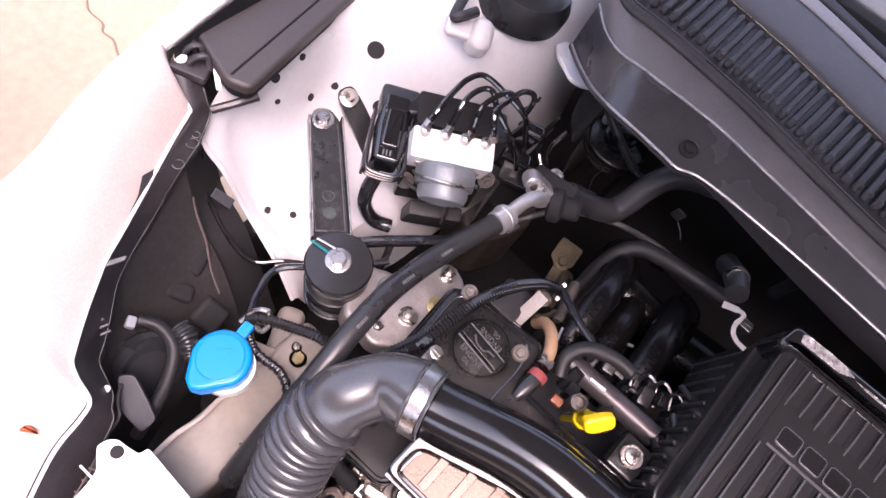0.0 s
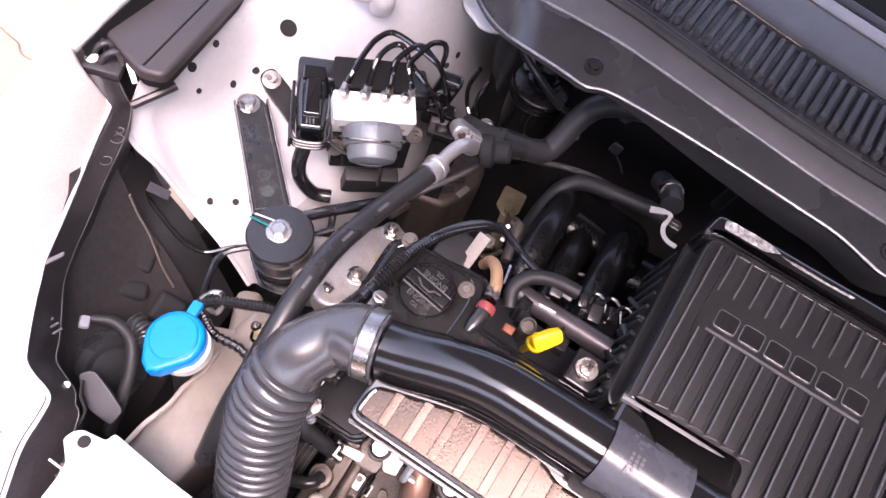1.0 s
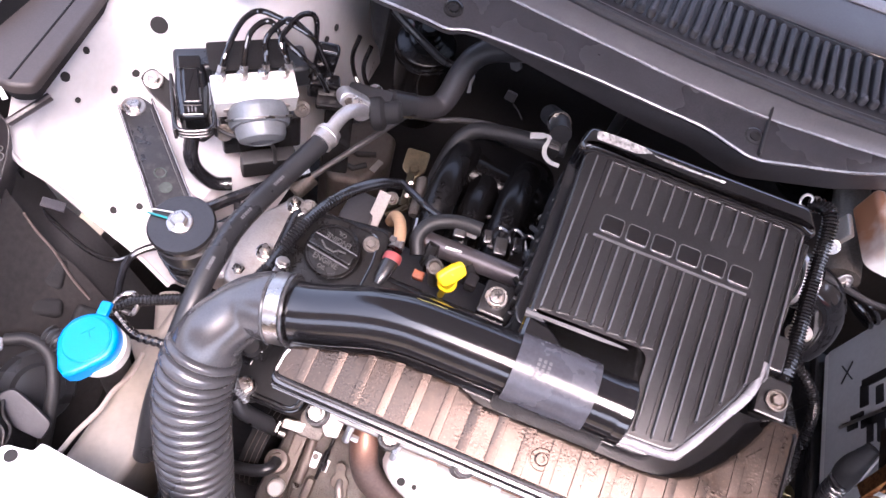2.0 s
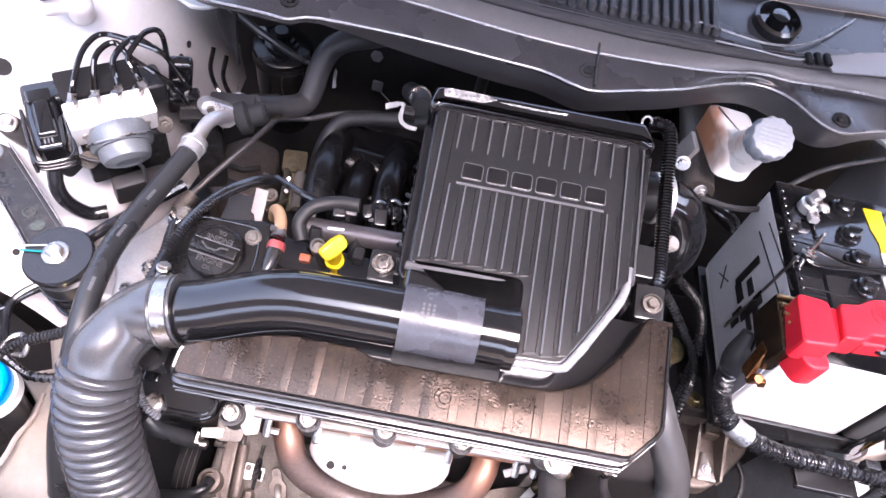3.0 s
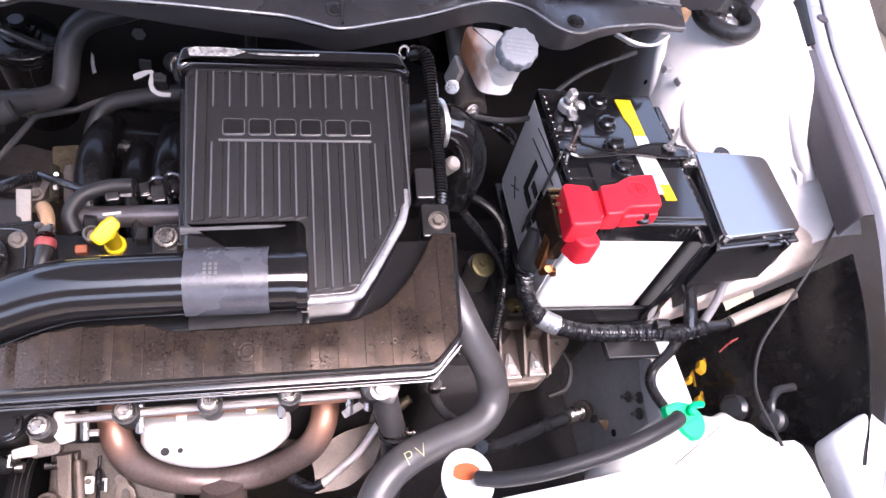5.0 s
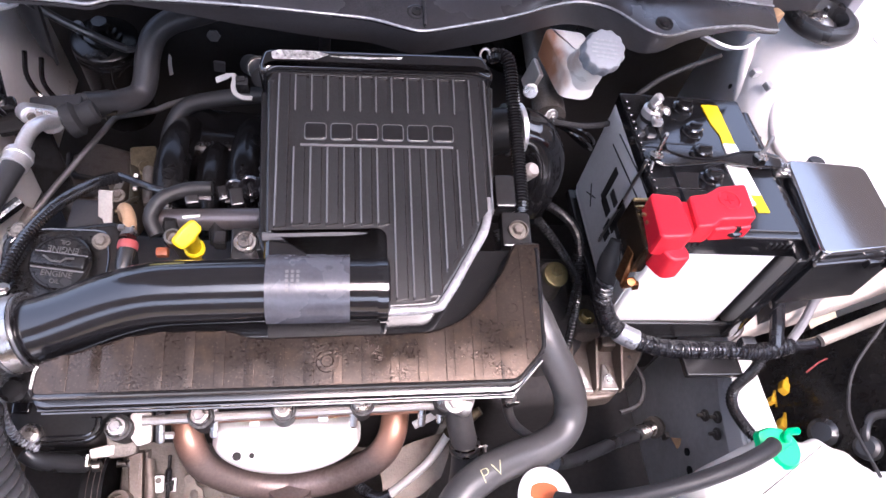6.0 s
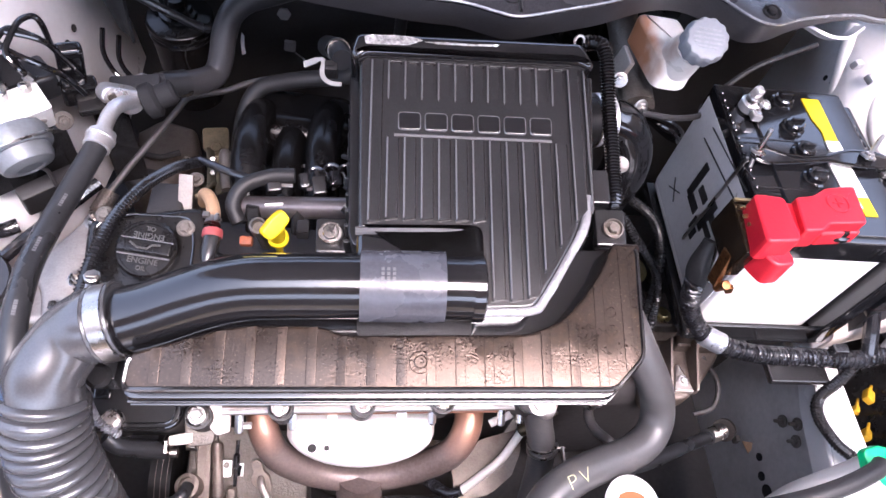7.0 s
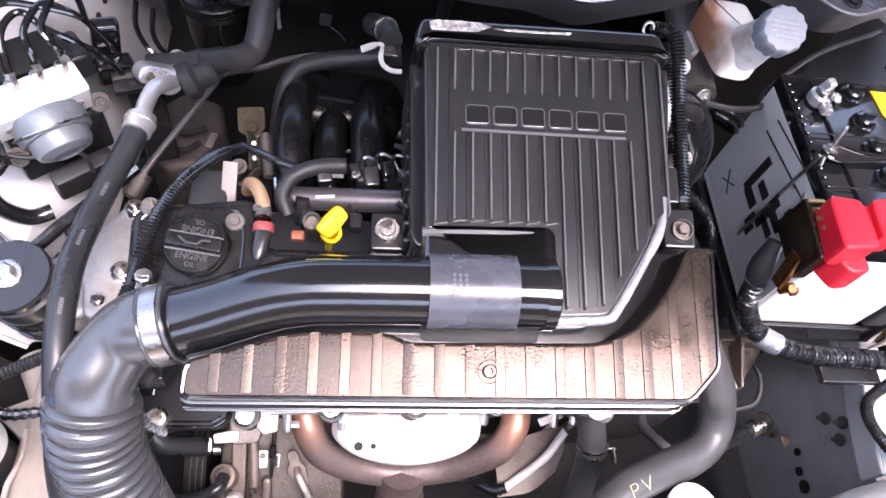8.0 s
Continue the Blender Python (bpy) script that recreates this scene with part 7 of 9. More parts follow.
part("fitting", prism(lug, -0.016, 0.006, FM, 0.0035, 3), FITTING, ac, "aluminium flange fitting")
part("fitting_screw", lathe([(0.0062, 0), (0.0062, 0.0035), (0.0052, 0.004), (0.0036, 0.0036), (0.0034, 0.001)], FM @ Matrix.Translation((0.0, 0, 0.0055)), 16), DARKALU, ac)
part("valve_block", join(lathe([(0.015, -0.006), (0.0215, -0.003), (0.0225, 0.0), (0.0225, 0.010), (0.019, 0.013), (0.015, 0.015), (0.015, 0.032), (0.012, 0.036)], aim((-0.014, 0.556, 0.745), (0.82, 0.35, 0.25)), 26), box((0.0, 0.575, 0.742), (0.024, 0.024, 0.03), Euler((0.1, 0, 0.3)).to_matrix(), 0.005)), FELT, ac, "black rubber-covered flange")
part("port_cap", lathe([(0.0065, -0.004), (0.008, 0), (0.008, 0.004), (0.0068, 0.005), (0.0068, 0.008), (0.008, 0.009), (0.008, 0.013), (0.005, 0.015)], aim((-0.040, 0.610, 0.722), (0.75, 0.45, 0.3)), 16), FITTING, ac)

part("flange_nut", bolt(aim((-0.038, 0.619, 0.718), (0.35, -0.3, 0.85)), 0.0072, True, 0.010), FITTING, ac)

# ---- valve cover and oil cap ----
vc = thing("valve_cover", E(-0.15, 0.1, -0.14), "black plastic valve cover", "valve cover")
vout = fillet([(-0.335, 0.02), (-0.34, 0.155), (-0.225, 0.172), (-0.214, 0.120), (-0.02, 0.120), (0.14, 0.120), (0.14, 0.02)], 0.014, 4)
part("body", prism(vout, -0.14, -0.078, ENG, 0.008, 3), SATIN, vc)
part("lip", tube([E(*p, -0.092) for p in vout] + [E(*vout[0], -0.092)], 0.003, 6), GLOSS, vc)
part("cap_boss", lathe([(0.036, -0.02), (0.036, -0.006), (0.033, 0.0)], ENG @ Matrix.Translation((-0.274, 0.120, -0.078)), 36), PLASTIC, vc)
for u, v in ((-0.322, 0.158), (-0.240, 0.146)):
    part("cover_bolt", bolt(aim(E(u, v, -0.077), EW), 0.006), DARKALU, vc)
frame_line = [E(*p, -0.077) for p in fillet([(-0.327, 0.078), (-0.330, 0.148), (-0.300, 0.160), (-0.236, 0.158), (-0.230, 0.130), (-0.232, 0.078)], 0.010, 4)]
part("moulded_edge", tube(frame_line, 0.0013, 6), GLOSS, vc, "moulded line round the filler")
oc = thing("oil_cap", E(-0.274, 0.120, -0.08), "black engine oil filler cap with a grip bar and raised letters", "oil cap")
om = ENG @ Matrix.Translation((-0.274, 0.120, -0.066)) @ pose(0, 0, 0, 0, 0, -8)
part("disc", lathe([(0.029, -0.012), (0.0305, -0.008), (0.0305, -0.002), (0.0285, 0.0), (0.0265, 0.0), (0.026, -0.0015), (0.001, -0.0015)], om, 44), SATIN, oc)
b = box((0, 0, 0.002), (0.055, 0.015, 0.008), None, 0.003, 3)
b.transform(om)
grip = part("grip", b, SATIN, oc)
for k in (-1, 1):
    b = box((0, 0.0085 * k, 0.0), (0.052, 0.0014, 0.0015), None, 0)
    b.transform(om)
    part("grip_edge", b, PALEPRINT, oc)
LET = surf("worn_raised_letters", (0.045, 0.044, 0.042), 0.5, var=0.3)
for k, rot in ((1, 180), (-1, 0)):
    part("lettering", wording("ENGINE", 0.0088, om @ Matrix.Translation((0, 0.0135 * k, -0.001)) @ pose(0, 0, 0, 0, 0, rot), 0.0006), LET, oc, "raised word ENGINE")
    part("lettering", wording("OIL", 0.0065, om @ Matrix.Translation((0, 0.0212 * k, -0.001)) @ pose(0, 0, 0, 0, 0, rot), 0.0006), LET, oc, "raised word OIL")
can = [om @ Vector(p) for p in ((-0.014, 0.003, 0.0068), (-0.006, -0.002, 0.0068), (0.004, -0.002, 0.0068), (0.008, 0.002, 0.0068), (0.016, 0.003, 0.0068))]
part("can_mark", tube(can, 0.0011, 6), LET, grip)

# ---- engine block and head ----
en = thing("engine_block", (0.2, 0.32, 0.2), "dark stained engine block and cylinder head", "engine")
part("head", prism(fillet([(-0.02, 0.255), (0.20, 0.245), (0.47, 0.225), (0.50, 0.40), (0.02, 0.42), (-0.03, 0.38)], 0.02, 3), 0.44, 0.70, None, 0.01, 2), MATTE, en)
part("block", prism(fillet([(-0.04, 0.29), (0.20, 0.29), (0.22, 0.22), (0.50, 0.22), (0.50, 0.46), (-0.04, 0.46)], 0.02, 3), 0.19, 0.45, None, 0.01, 2), DARKALU, en)
tc = part("timing_cover", prism(fillet([(-0.335, 0.01), (-0.350, -0.040), (-0.338, -0.056), (-0.262, -0.056), (-0.247, -0.046), (-0.245, -0.028), (-0.215, -0.028), (-0.208, 0.05), (-0.32, 0.06)], 0.008, 3), -0.26, -0.166, ENG, 0.006, 3), TIMING, en, "dull black timing cover end")
for o in (0.0, 0.005):
    part("timing_rim", tube([E(*p, -0.1655) for p in fillet([(-0.335, -0.052 + o), (-0.260, -0.052 + o), (-0.249 - o, -0.044 + o), (-0.248 - o, -0.026)], 0.006, 3)][3:], 0.0013, 6), GLOSS, tc)
part("moulded_box", prism(fillet([(-0.340, -0.006), (-0.322, -0.006), (-0.322, -0.022), (-0.340, -0.022)], 0.003, 3), -0.168, -0.160, ENG, 0.002, 2), GLOSS, tc)
part("head_wall", box(E(-0.02, 0.0, -0.12), (0.42, 0.03, 0.10), TURNED, 0.004), PLASTIC, en)
part("head_flange", tube([(0.115, 0.196, 0.652), (0.27, 0.200, 0.658), (0.44, 0.204, 0.664)], 0.0055, 10), ALU, en, "bright aluminium head flange")
for at in ((0.002, 0.186, 0.645), (0.091, 0.187, 0.660), (0.178, 0.192, 0.676), (0.266, 0.196, 0.680), (0.354, 0.200, 0.684), (0.45, 0.20, 0.69)):
    part("cover_bolt", join(bolt(aim(at, (0, -0.25, 1)), 0.0068, False), lathe([(0.0115, -0.010), (0.0115, 0.0), (0.0095, 0.002), (0.009, 0.0)], aim(at, (0, -0.25, 1)), 22)), STEEL, en)
    part("bolt_boss", lathe([(0.014, -0.05), (0.014, -0.008)], aim(at, (0, -0.25, 1)), 16), MATTE, en)
part("head_lug", prism(fillet([(-0.013, 0.018), (0.010, 0.018), (0.011, -0.015), (-0.004, -0.019), (-0.014, -0.006)], 0.003, 3), -0.006, 0.0, aim((0.112, 0.192, 0.638), (0, -0.45, 0.9)), 0.002), ALU, en, "bare bright casting lug")
part("head_lug", prism(fillet([(-0.014, 0.002), (0.014, 0.008), (0.014, -0.006), (-0.012, -0.009)], 0.003, 3), -0.006, 0.0, aim((0.068, 0.178, 0.612), (0, -0.45, 0.9)), 0.002), ALU, en, "bare bright casting lug")
part("head_web", prism(fillet([(-0.026, 0.022), (0.012, 0.024), (0.010, -0.016), (-0.020, -0.020)], 0.006, 3), -0.012, -0.002, aim((0.094, 0.186, 0.618), (0, -0.45, 0.9)), 0.003), DARKALU, en)
for at in ((0.134, 0.188, 0.628), (0.228, 0.196, 0.640), (0.305, 0.198, 0.646)):
    part("locknut", tube([Vector(at), Vector(at) + Vector((0.011, 0, 0.0005))], 0.0042, 6), FITTING, en)
ex = thing("exhaust_manifold", (0.27, 0.16, 0.42), "heat-tinted copper-brown steel exhaust manifold pipes", "exhaust")
deep = lambda p: Vector((0.275, -0.10, 1.41)).lerp(Vector(p), 1.11)
for pts in ([(0.157, 0.232, 0.660), (0.158, 0.200, 0.658), (0.165, 0.172, 0.648), (0.178, 0.155, 0.626), (0.200, 0.148, 0.604), (0.230, 0.145, 0.584), (0.272, 0.144, 0.570)], [(0.390, 0.235, 0.665), (0.390, 0.203, 0.664), (0.386, 0.175, 0.656), (0.373, 0.157, 0.636), (0.349, 0.150, 0.610), (0.316, 0.146, 0.586), (0.268, 0.144, 0.570)]):
    part("runner", tube(curve([deep(p) for p in pts], 7), 0.018, 22), COPPER, ex)
part("collector", tube(curve([(0.272, 0.172, 0.495), (0.272, 0.164, 0.475), (0.272, 0.158, 0.45), (0.274, 0.145, 0.45), (0.275, 0.16, 0.38)], 5), 0.030, 24), COPPER, ex)
part("port_plate", tube([(0.125, 0.200, 0.640), (0.27, 0.202, 0.645), (0.43, 0.205, 0.651)], 0.005, 8), COPPER, ex)
HU = Vector((1, 0.03, -0.02)).normalized()
HV = Vector((0, 0.78, 0.62))
HV = (HV - HU * HV.dot(HU)).normalized()
HS = Matrix.Translation((0.270, 0.1588, 0.5563)) @ Matrix((HU, HV, HU.cross(HV))).transposed().to_4x4()
so = [(-0.085, 0.056), (-0.083, 0.064), (-0.075, 0.068), (0.075, 0.068), (0.083, 0.064), (0.085, 0.056)] + [(0.085 * math.cos(a) * (1 - 0.10 * math.sin(a)), 0.040 - 0.036 * math.sin(a)) for a in [math.pi * k / 16 for k in range(17)]]
hs = thing("heat_shield", (0.272, 0.145, 0.53), "matt silver pressed steel exhaust heat shield", "heat shield")
sp = part("plate", prism(so, -0.014, 0.010, HS, 0.013, 5, 0.004), SHIELD, hs)
for x, y, r in ((-0.060, 0.055, 0.0055), (0.060, 0.055, 0.0055)):
    part("dimple", lathe([(r, 0.009), (r, 0.0112), (r * 0.7, 0.0112), (r * 0.6, 0.0102)], HS @ Matrix.Translation((x, y, 0)), 18), SHIELD, sp)
for x, y, r in ((-0.059, 0.033, 0.0052), (-0.042, 0.033, 0.0032)):
    part("hole", lathe([(r, 0.008), (r, 0.0108)], HS @ Matrix.Translation((x, y, 0)), 16), HOLE, sp)
for k in (-1, 1):
    part("tab", box(HS @ Vector((0.048 * k, 0.072, -0.010)), (0.024, 0.012, 0.006), HS.to_3x3(), 0.002), BRASS, sp)
part("side_plate", sheet([[(0.385, 0.178, 0.520), (0.420, 0.205, 0.528), (0.476, 0.221, 0.532)], [(0.390, 0.160, 0.508), (0.432, 0.178, 0.512), (0.482, 0.201, 0.512)], [(0.391, 0.138, 0.500), (0.435, 0.145, 0.500), (0.470, 0.170, 0.50)]], 0.002, 4), CASTING, hs, "dusty brown side plate")
part("side_tab", box((0.434, 0.207, 0.610), (0.030, 0.010, 0.004), Euler((0.5, -0.5, 0.3)).to_matrix(), 0.0015), ALU, hs, "small pale bracket")
for at in ((0.425, 0.198, 0.652), (0.447, 0.200, 0.654), (0.132, 0.19, 0.638), (0.19, 0.192, 0.645), (0.345, 0.198, 0.652)):
    part("stud", lathe([(0.0048, -0.02), (0.0048, 0.012), (0.0035, 0.014)], aim(at, (0, -0.75, -0.6)), 8), STEEL, hs)
lo = thing("alternator", (0.10, 0.16, 0.30), "stained brown cast aluminium alternator side with brackets low in the bay", "alternator")
LOW = Matrix.Translation((0.085, 0.21, 0.41)) @ Matrix(((1, 0, 0), (0, 0.866, 0.5), (0, -0.5, 0.866))).transposed().to_4x4()
low = lambda o, a, b, bev=0.002, r=0.003: prism(fillet(o, r, 3), a, b, LOW, bev, 2)
part("body", low([(-0.05, 0.06), (0.115, 0.05), (0.12, -0.11), (-0.06, -0.11)], -0.10, -0.022, 0.012, 0.02), DARKALU, lo)
col = part("rib_wall", low([(-0.0385, 0.034), (-0.0175, 0.036), (-0.014, -0.09), (-0.030, -0.09)], -0.03, 0.0, 0.003), CASTING, lo)
part("rib_wall", low([(-0.0165, 0.036), (-0.0115, 0.036), (-0.0075, -0.09), (-0.013, -0.09)], -0.03, -0.006, 0.002, 0.001), DARKALU, lo)
for v in (0.018, -0.010, -0.032):
    part("rib_hole", lathe([(0.0035, -0.002), (0.0035, 0.0015), (0.0022, 0.0018)], LOW @ Matrix.Translation((-0.014 + (0.018 - v) * 0.06, v, -0.006)), 12), HOLE, col)
part("post", tube([LOW @ Vector((-0.0085, 0.027, 0.0)), LOW @ Vector((-0.0085, 0.022, 0.001)), LOW @ Vector((-0.0030, -0.044, 0.001)), LOW @ Vector((-0.0025, -0.047, 0.0))], [0.006, 0.0078, 0.0078, 0.006], 16), CASTING, lo)
part("post_bolt", bolt(LOW @ Matrix.Translation((-0.0034, -0.050, 0.002)), 0.0055, False), STEEL, lo)
part("side_stud", tube([LOW @ Vector((-0.050, 0.021, 0.0)), LOW @ Vector((-0.034, 0.021, 0.0))], 0.005, 10), STEEL, lo)
hb = part("sensor_holder", join(low([(-0.0005, 0.004), (0.0125, 0.004), (0.0125, -0.019), (-0.0005, -0.019)], 0.001, 0.004, 0.001), low([(0.0205, 0.0), (0.0285, 0.0), (0.0285, -0.018), (0.0205, -0.018), (0.0205, -0.015), (0.0255, -0.015), (0.0255, -0.003), (0.0205, -0.003)], 0.001, 0.004, 0.0008, 0.0005)), FITTING, lo, "bright pressed steel sensor holder")
part("holder_screw", join(lathe([(0.0042, 0.003), (0.0042, 0.0058), (0.003, 0.006), (0.0028, 0.005)], LOW @ Matrix.Translation((0.0055, -0.002, 0)), 14), box(LOW @ Vector((0.0055, -0.002, 0.0056)), (0.0055, 0.001, 0.001), LOW.to_3x3() @ Euler((0, 0, 0.9)).to_matrix(), 0)), DARKALU, hb)
part("sensor", tube([LOW @ Vector((0.0195, 0.032, 0.006)), LOW @ Vector((0.0193, 0.015, 0.007)), LOW @ Vector((0.0190, 0.012, 0.008)), LOW @ Vector((0.0190, -0.004, 0.008)), LOW @ Vector((0.0188, -0.006, 0.007)), LOW @ Vector((0.0185, -0.030, 0.007))], [0.0026, 0.0026, 0.0046, 0.0046, 0.0032, 0.0026], 12), TAPE, hb, "black sensor lead")
part("lug_post", low([(0.006, -0.036), (0.018, -0.036), (0.020, -0.09), (0.006, -0.09)], -0.03, -0.004, 0.004, 0.006), CASTING, lo)
fpl = part("flange_plate", low([(0.038, 0.002), (0.046, 0.005), (0.053, 0.0), (0.055, -0.010), (0.064, -0.017), (0.066, -0.028), (0.069, -0.038), (0.064, -0.045), (0.058, -0.040), (0.050, -0.036), (0.041, -0.030), (0.038, -0.022), (0.042, -0.012), (0.038, -0.006)], -0.004, 0.002, 0.0015, 0.003), CASTING, lo, "scalloped cast flange")
part("flange_hole", lathe([(0.0042, 0.0), (0.0042, 0.0026), (0.003, 0.003)], LOW @ Matrix.Translation((0.0455, -0.003, 0)), 14), DARKALU, fpl)
part("flange_pipe", tube(curve([LOW @ Vector(q) for q in ((0.0525, -0.021, 0.0), (0.0545, -0.026, 0.010), (0.060, -0.036, 0.014), (0.070, -0.055, 0.012), (0.082, -0.080, 0.008))], 6), 0.0052, 14), ALU, lo, "bent aluminium pipe")
boss = part("boss", lathe([(0.0155, -0.02), (0.0172, 0.0), (0.0165, 0.004), (0.0118, 0.005), (0.0112, -0.004)], LOW @ Matrix.Translation((-0.0425, -0.0285, 0.012)) @ pose(0, 0, 0, -18, -12, 0), 28), CASTING, lo)
part("boot", tube(curve([LOW @ Vector(q) for q in ((-0.0425, -0.0285, 0.012), (-0.045, -0.036, 0.024), (-0.058, -0.046, 0.028), (-0.085, -0.056, 0.020), (-0.115, -0.066, 0.0))], 6), 0.0085, 14), RUBBER, boss, "black rubber boot")
part("white_cap", lathe([(0.012, -0.01), (0.012, 0.003), (0.010, 0.006)], LOW @ Matrix.Translation((-0.028, -0.063, 0.012)), 18), MILK, lo, "pale plastic cap")
pul = part("pulley", tube([LOW @ Vector((-0.066, -0.03, -0.05)), LOW @ Vector((-0.094, -0.03, -0.05))], 0.062, 36), TIMING, lo, "dark belt pulley")
for k in range(3):
    part("belt_groove", tube([LOW @ Vector((-0.071 - 0.0075 * k + 0.0006 * q, -0.03, -0.05)) for q in (0, 1)], 0.0632, 36), CASTING, pul)
part("hanger", join(box((0.050, 0.178, 0.583), (0.0035, 0.014, 0.042), Euler((0.35, 0.05, 0)).to_matrix(), 0.001), lathe([(0.006, 0), (0.006, 0.008), (0.004, 0.009)], aim((0.052, 0.172, 0.578), (1, 0.05, 0)), 12)), STEEL, lo, "bright steel hose hanger")

solo("vacuum_hose", tube(curve([(-0.004, 0.172, 0.632), (0.008, 0.166, 0.622), (0.026, 0.169, 0.602), (0.046, 0.174, 0.582)], 7), 0.0098, 16), RUBBER, "short black hose under the intake elbow", "hose")
solo("sensor_wire", ridged(curve([(-0.015, 0.205, 0.70), (-0.012, 0.188, 0.672), (-0.004, 0.178, 0.65), (0.012, 0.172, 0.638)], 6), 0.0042, 0.004, 0.0008, 8), FOAM, "braided sensor wire beside the intake elbow", "wiring")
solo("cover_stay", join(lathe([(0.013, 0), (0.013, 0.006), (0.009, 0.010)], aim((-0.002, 0.212, 0.700), (0.1, -0.3, 1)), 18), box((0.0, 0.222, 0.69), (0.03, 0.03, 0.03), None, 0.004)), PLASTIC, "black rubber plug on the timing cover", "plug")

# ---- behind the valve cover ----
fr = thing("fuel_rail", (0.17, 0.39, 0.72), "grey steel fuel rail with a rubber hose end", "fuel rail")
part("rail", tube([(0.120, 0.394, 0.757), (0.175, 0.390, 0.766), (0.238, 0.386, 0.776)], 0.0125, 20), surf("grey_steel_rail", (0.12, 0.108, 0.112), 0.36, 0.7, var=0.15, scales=(20, 200)), fr)
part("slot", box((0.158, 0.386, 0.7755), (0.020, 0.0025, 0.002), Euler((0, -0.25, -0.05)).to_matrix(), 0), LABEL, fr)
part("hose", tube(curve([(0.235, 0.38, 0.788), (0.248, 0.372, 0.785), (0.25, 0.385, 0.80), (0.238, 0.41, 0.795)], 6), 0.007, 12), RUBBER, fr)
part("cover", tube(curve([(0.122, 0.368, 0.762), (0.114, 0.386, 0.772), (0.124, 0.406, 0.780), (0.150, 0.418, 0.784), (0.178, 0.420, 0.786)], 6), 0.0085, 14), DULLHOSE, fr)
for x in (0.135, 0.185, 0.225):
    part("injector", join(lathe([(0.009, 0), (0.009, 0.02), (0.007, 0.03)], aim((x, 0.372, 0.745), (0, 0.4, 0.8)), 14), box((x + 0.006, 0.362, 0.765), (0.014, 0.018, 0.016), None, 0.003)), PLASTIC, fr)
    part("plug", box((x + 0.02, 0.415, 0.775), (0.016, 0.022, 0.02), Euler((0.4, 0, 0.2)).to_matrix(), 0.003), PLASTIC, fr)
th = thing("breather_hose", (0.09, 0.38, 0.72), "tan rubber breather hose with a red ring and steel clamp", "hose")
part("hose", tube(curve([(0.070, 0.425, 0.720), (0.076, 0.415, 0.748), (0.086, 0.398, 0.767), (0.095, 0.376, 0.777), (0.100, 0.352, 0.782)], 7), 0.0072, 16), TAN, th)
part("ring", lathe([(0.0098, -0.004), (0.0105, -0.002), (0.0105, 0.003), (0.0098, 0.005)], aim((0.101, 0.337, 0.783), (0, 1, 0.2)), 22), DULLRED, th)
part("clamp", join(lathe([(0.0076, -0.004), (0.0086, -0.004), (0.0086, 0.004), (0.0076, 0.004)], aim((0.099, 0.353, 0.782), (0, 1, -0.05)), 20), box((0.093, 0.356, 0.791), (0.007, 0.006, 0.005), None, 0.001), box((0.104, 0.354, 0.790), (0.004, 0.010, 0.004), None, 0.001)), STEEL, th)
part("valve", lathe([(0.0095, 0), (0.0085, 0.02), (0.005, 0.03)], aim((0.101, 0.334, 0.782), (-0.1, -1, -0.25)), 16), PLASTIC, th)
dp = thing("dipstick", (0.165, 0.325, 0.76), "yellow plastic dipstick handle", "dipstick")
hm = aim((0.1685, 0.3226, 0.826), (0.35, -0.62, 0.70), 28) @ Matrix.Diagonal((0.78, 0.82, 0.9, 1))
part("loop", join(prism(fillet([(-0.020, -0.008), (-0.006, -0.0115), (0.019, -0.009), (0.021, 0.008), (0.004, 0.0105), (-0.020, 0.009)], 0.006, 4), -0.006, 0.005, hm, 0.0035, 3), lathe([(0.0012, 0.003), (0.0022, 0.0058), (0.0008, 0.0062)], hm, 10)), YELLOW, dp)
part("stem", join(tube([(0.1685, 0.327, 0.818), (0.167, 0.336, 0.795), (0.1665, 0.342, 0.778)], 0.0085, 14), lathe([(0.0085, -0.004), (0.0112, -0.002), (0.0112, 0.004), (0.0085, 0.006)], aim((0.1665, 0.344, 0.772), (0.05, -0.3, 1)), 20), lathe([(0.004, -0.06), (0.004, 0.0)], aim((0.1665, 0.345, 0.768), (0.05, -0.3, 1)), 10)), YELLOW, dp)
sw = thing("coil_screw", (0.222, 0.338, 0.78), "bright cross-head screw with a wide washer", "screw")
part("head", lathe([(0.0125, -0.004), (0.0125, 0.0), (0.0118, 0.0012), (0.0088, 0.0012), (0.0085, 0.004), (0.0074, 0.0052), (0.0040, 0.0055), (0.0005, 0.0055)], aim((0.222, 0.338, 0.796), EW), 26), STEEL, sw)
part("cross_slot", join(box((0.222, 0.338, 0.802), (0.008, 0.0016, 0.0012), TURNED @ Euler((0, 0, 0.4)).to_matrix(), 0), box((0.222, 0.338, 0.802), (0.0016, 0.008, 0.0012), TURNED @ Euler((0, 0, 0.4)).to_matrix(), 0)), MATTE, sw)
part("boss", box((0.224, 0.342, 0.780), (0.035, 0.04, 0.022), TURNED, 0.004), PLASTIC, sw)
solo("spacer_bolt", join(lathe([(0.009, -0.01), (0.009, 0.004), (0.0065, 0.005), (0.006, -0.002)], aim((0.148, 0.341, 0.796), EW), 20), lathe([(0.007, -0.06), (0.007, -0.008)], aim((0.148, 0.341, 0.796), EW), 12)), DARKALU, "hollow steel spacer beside the dipstick", "bolt")
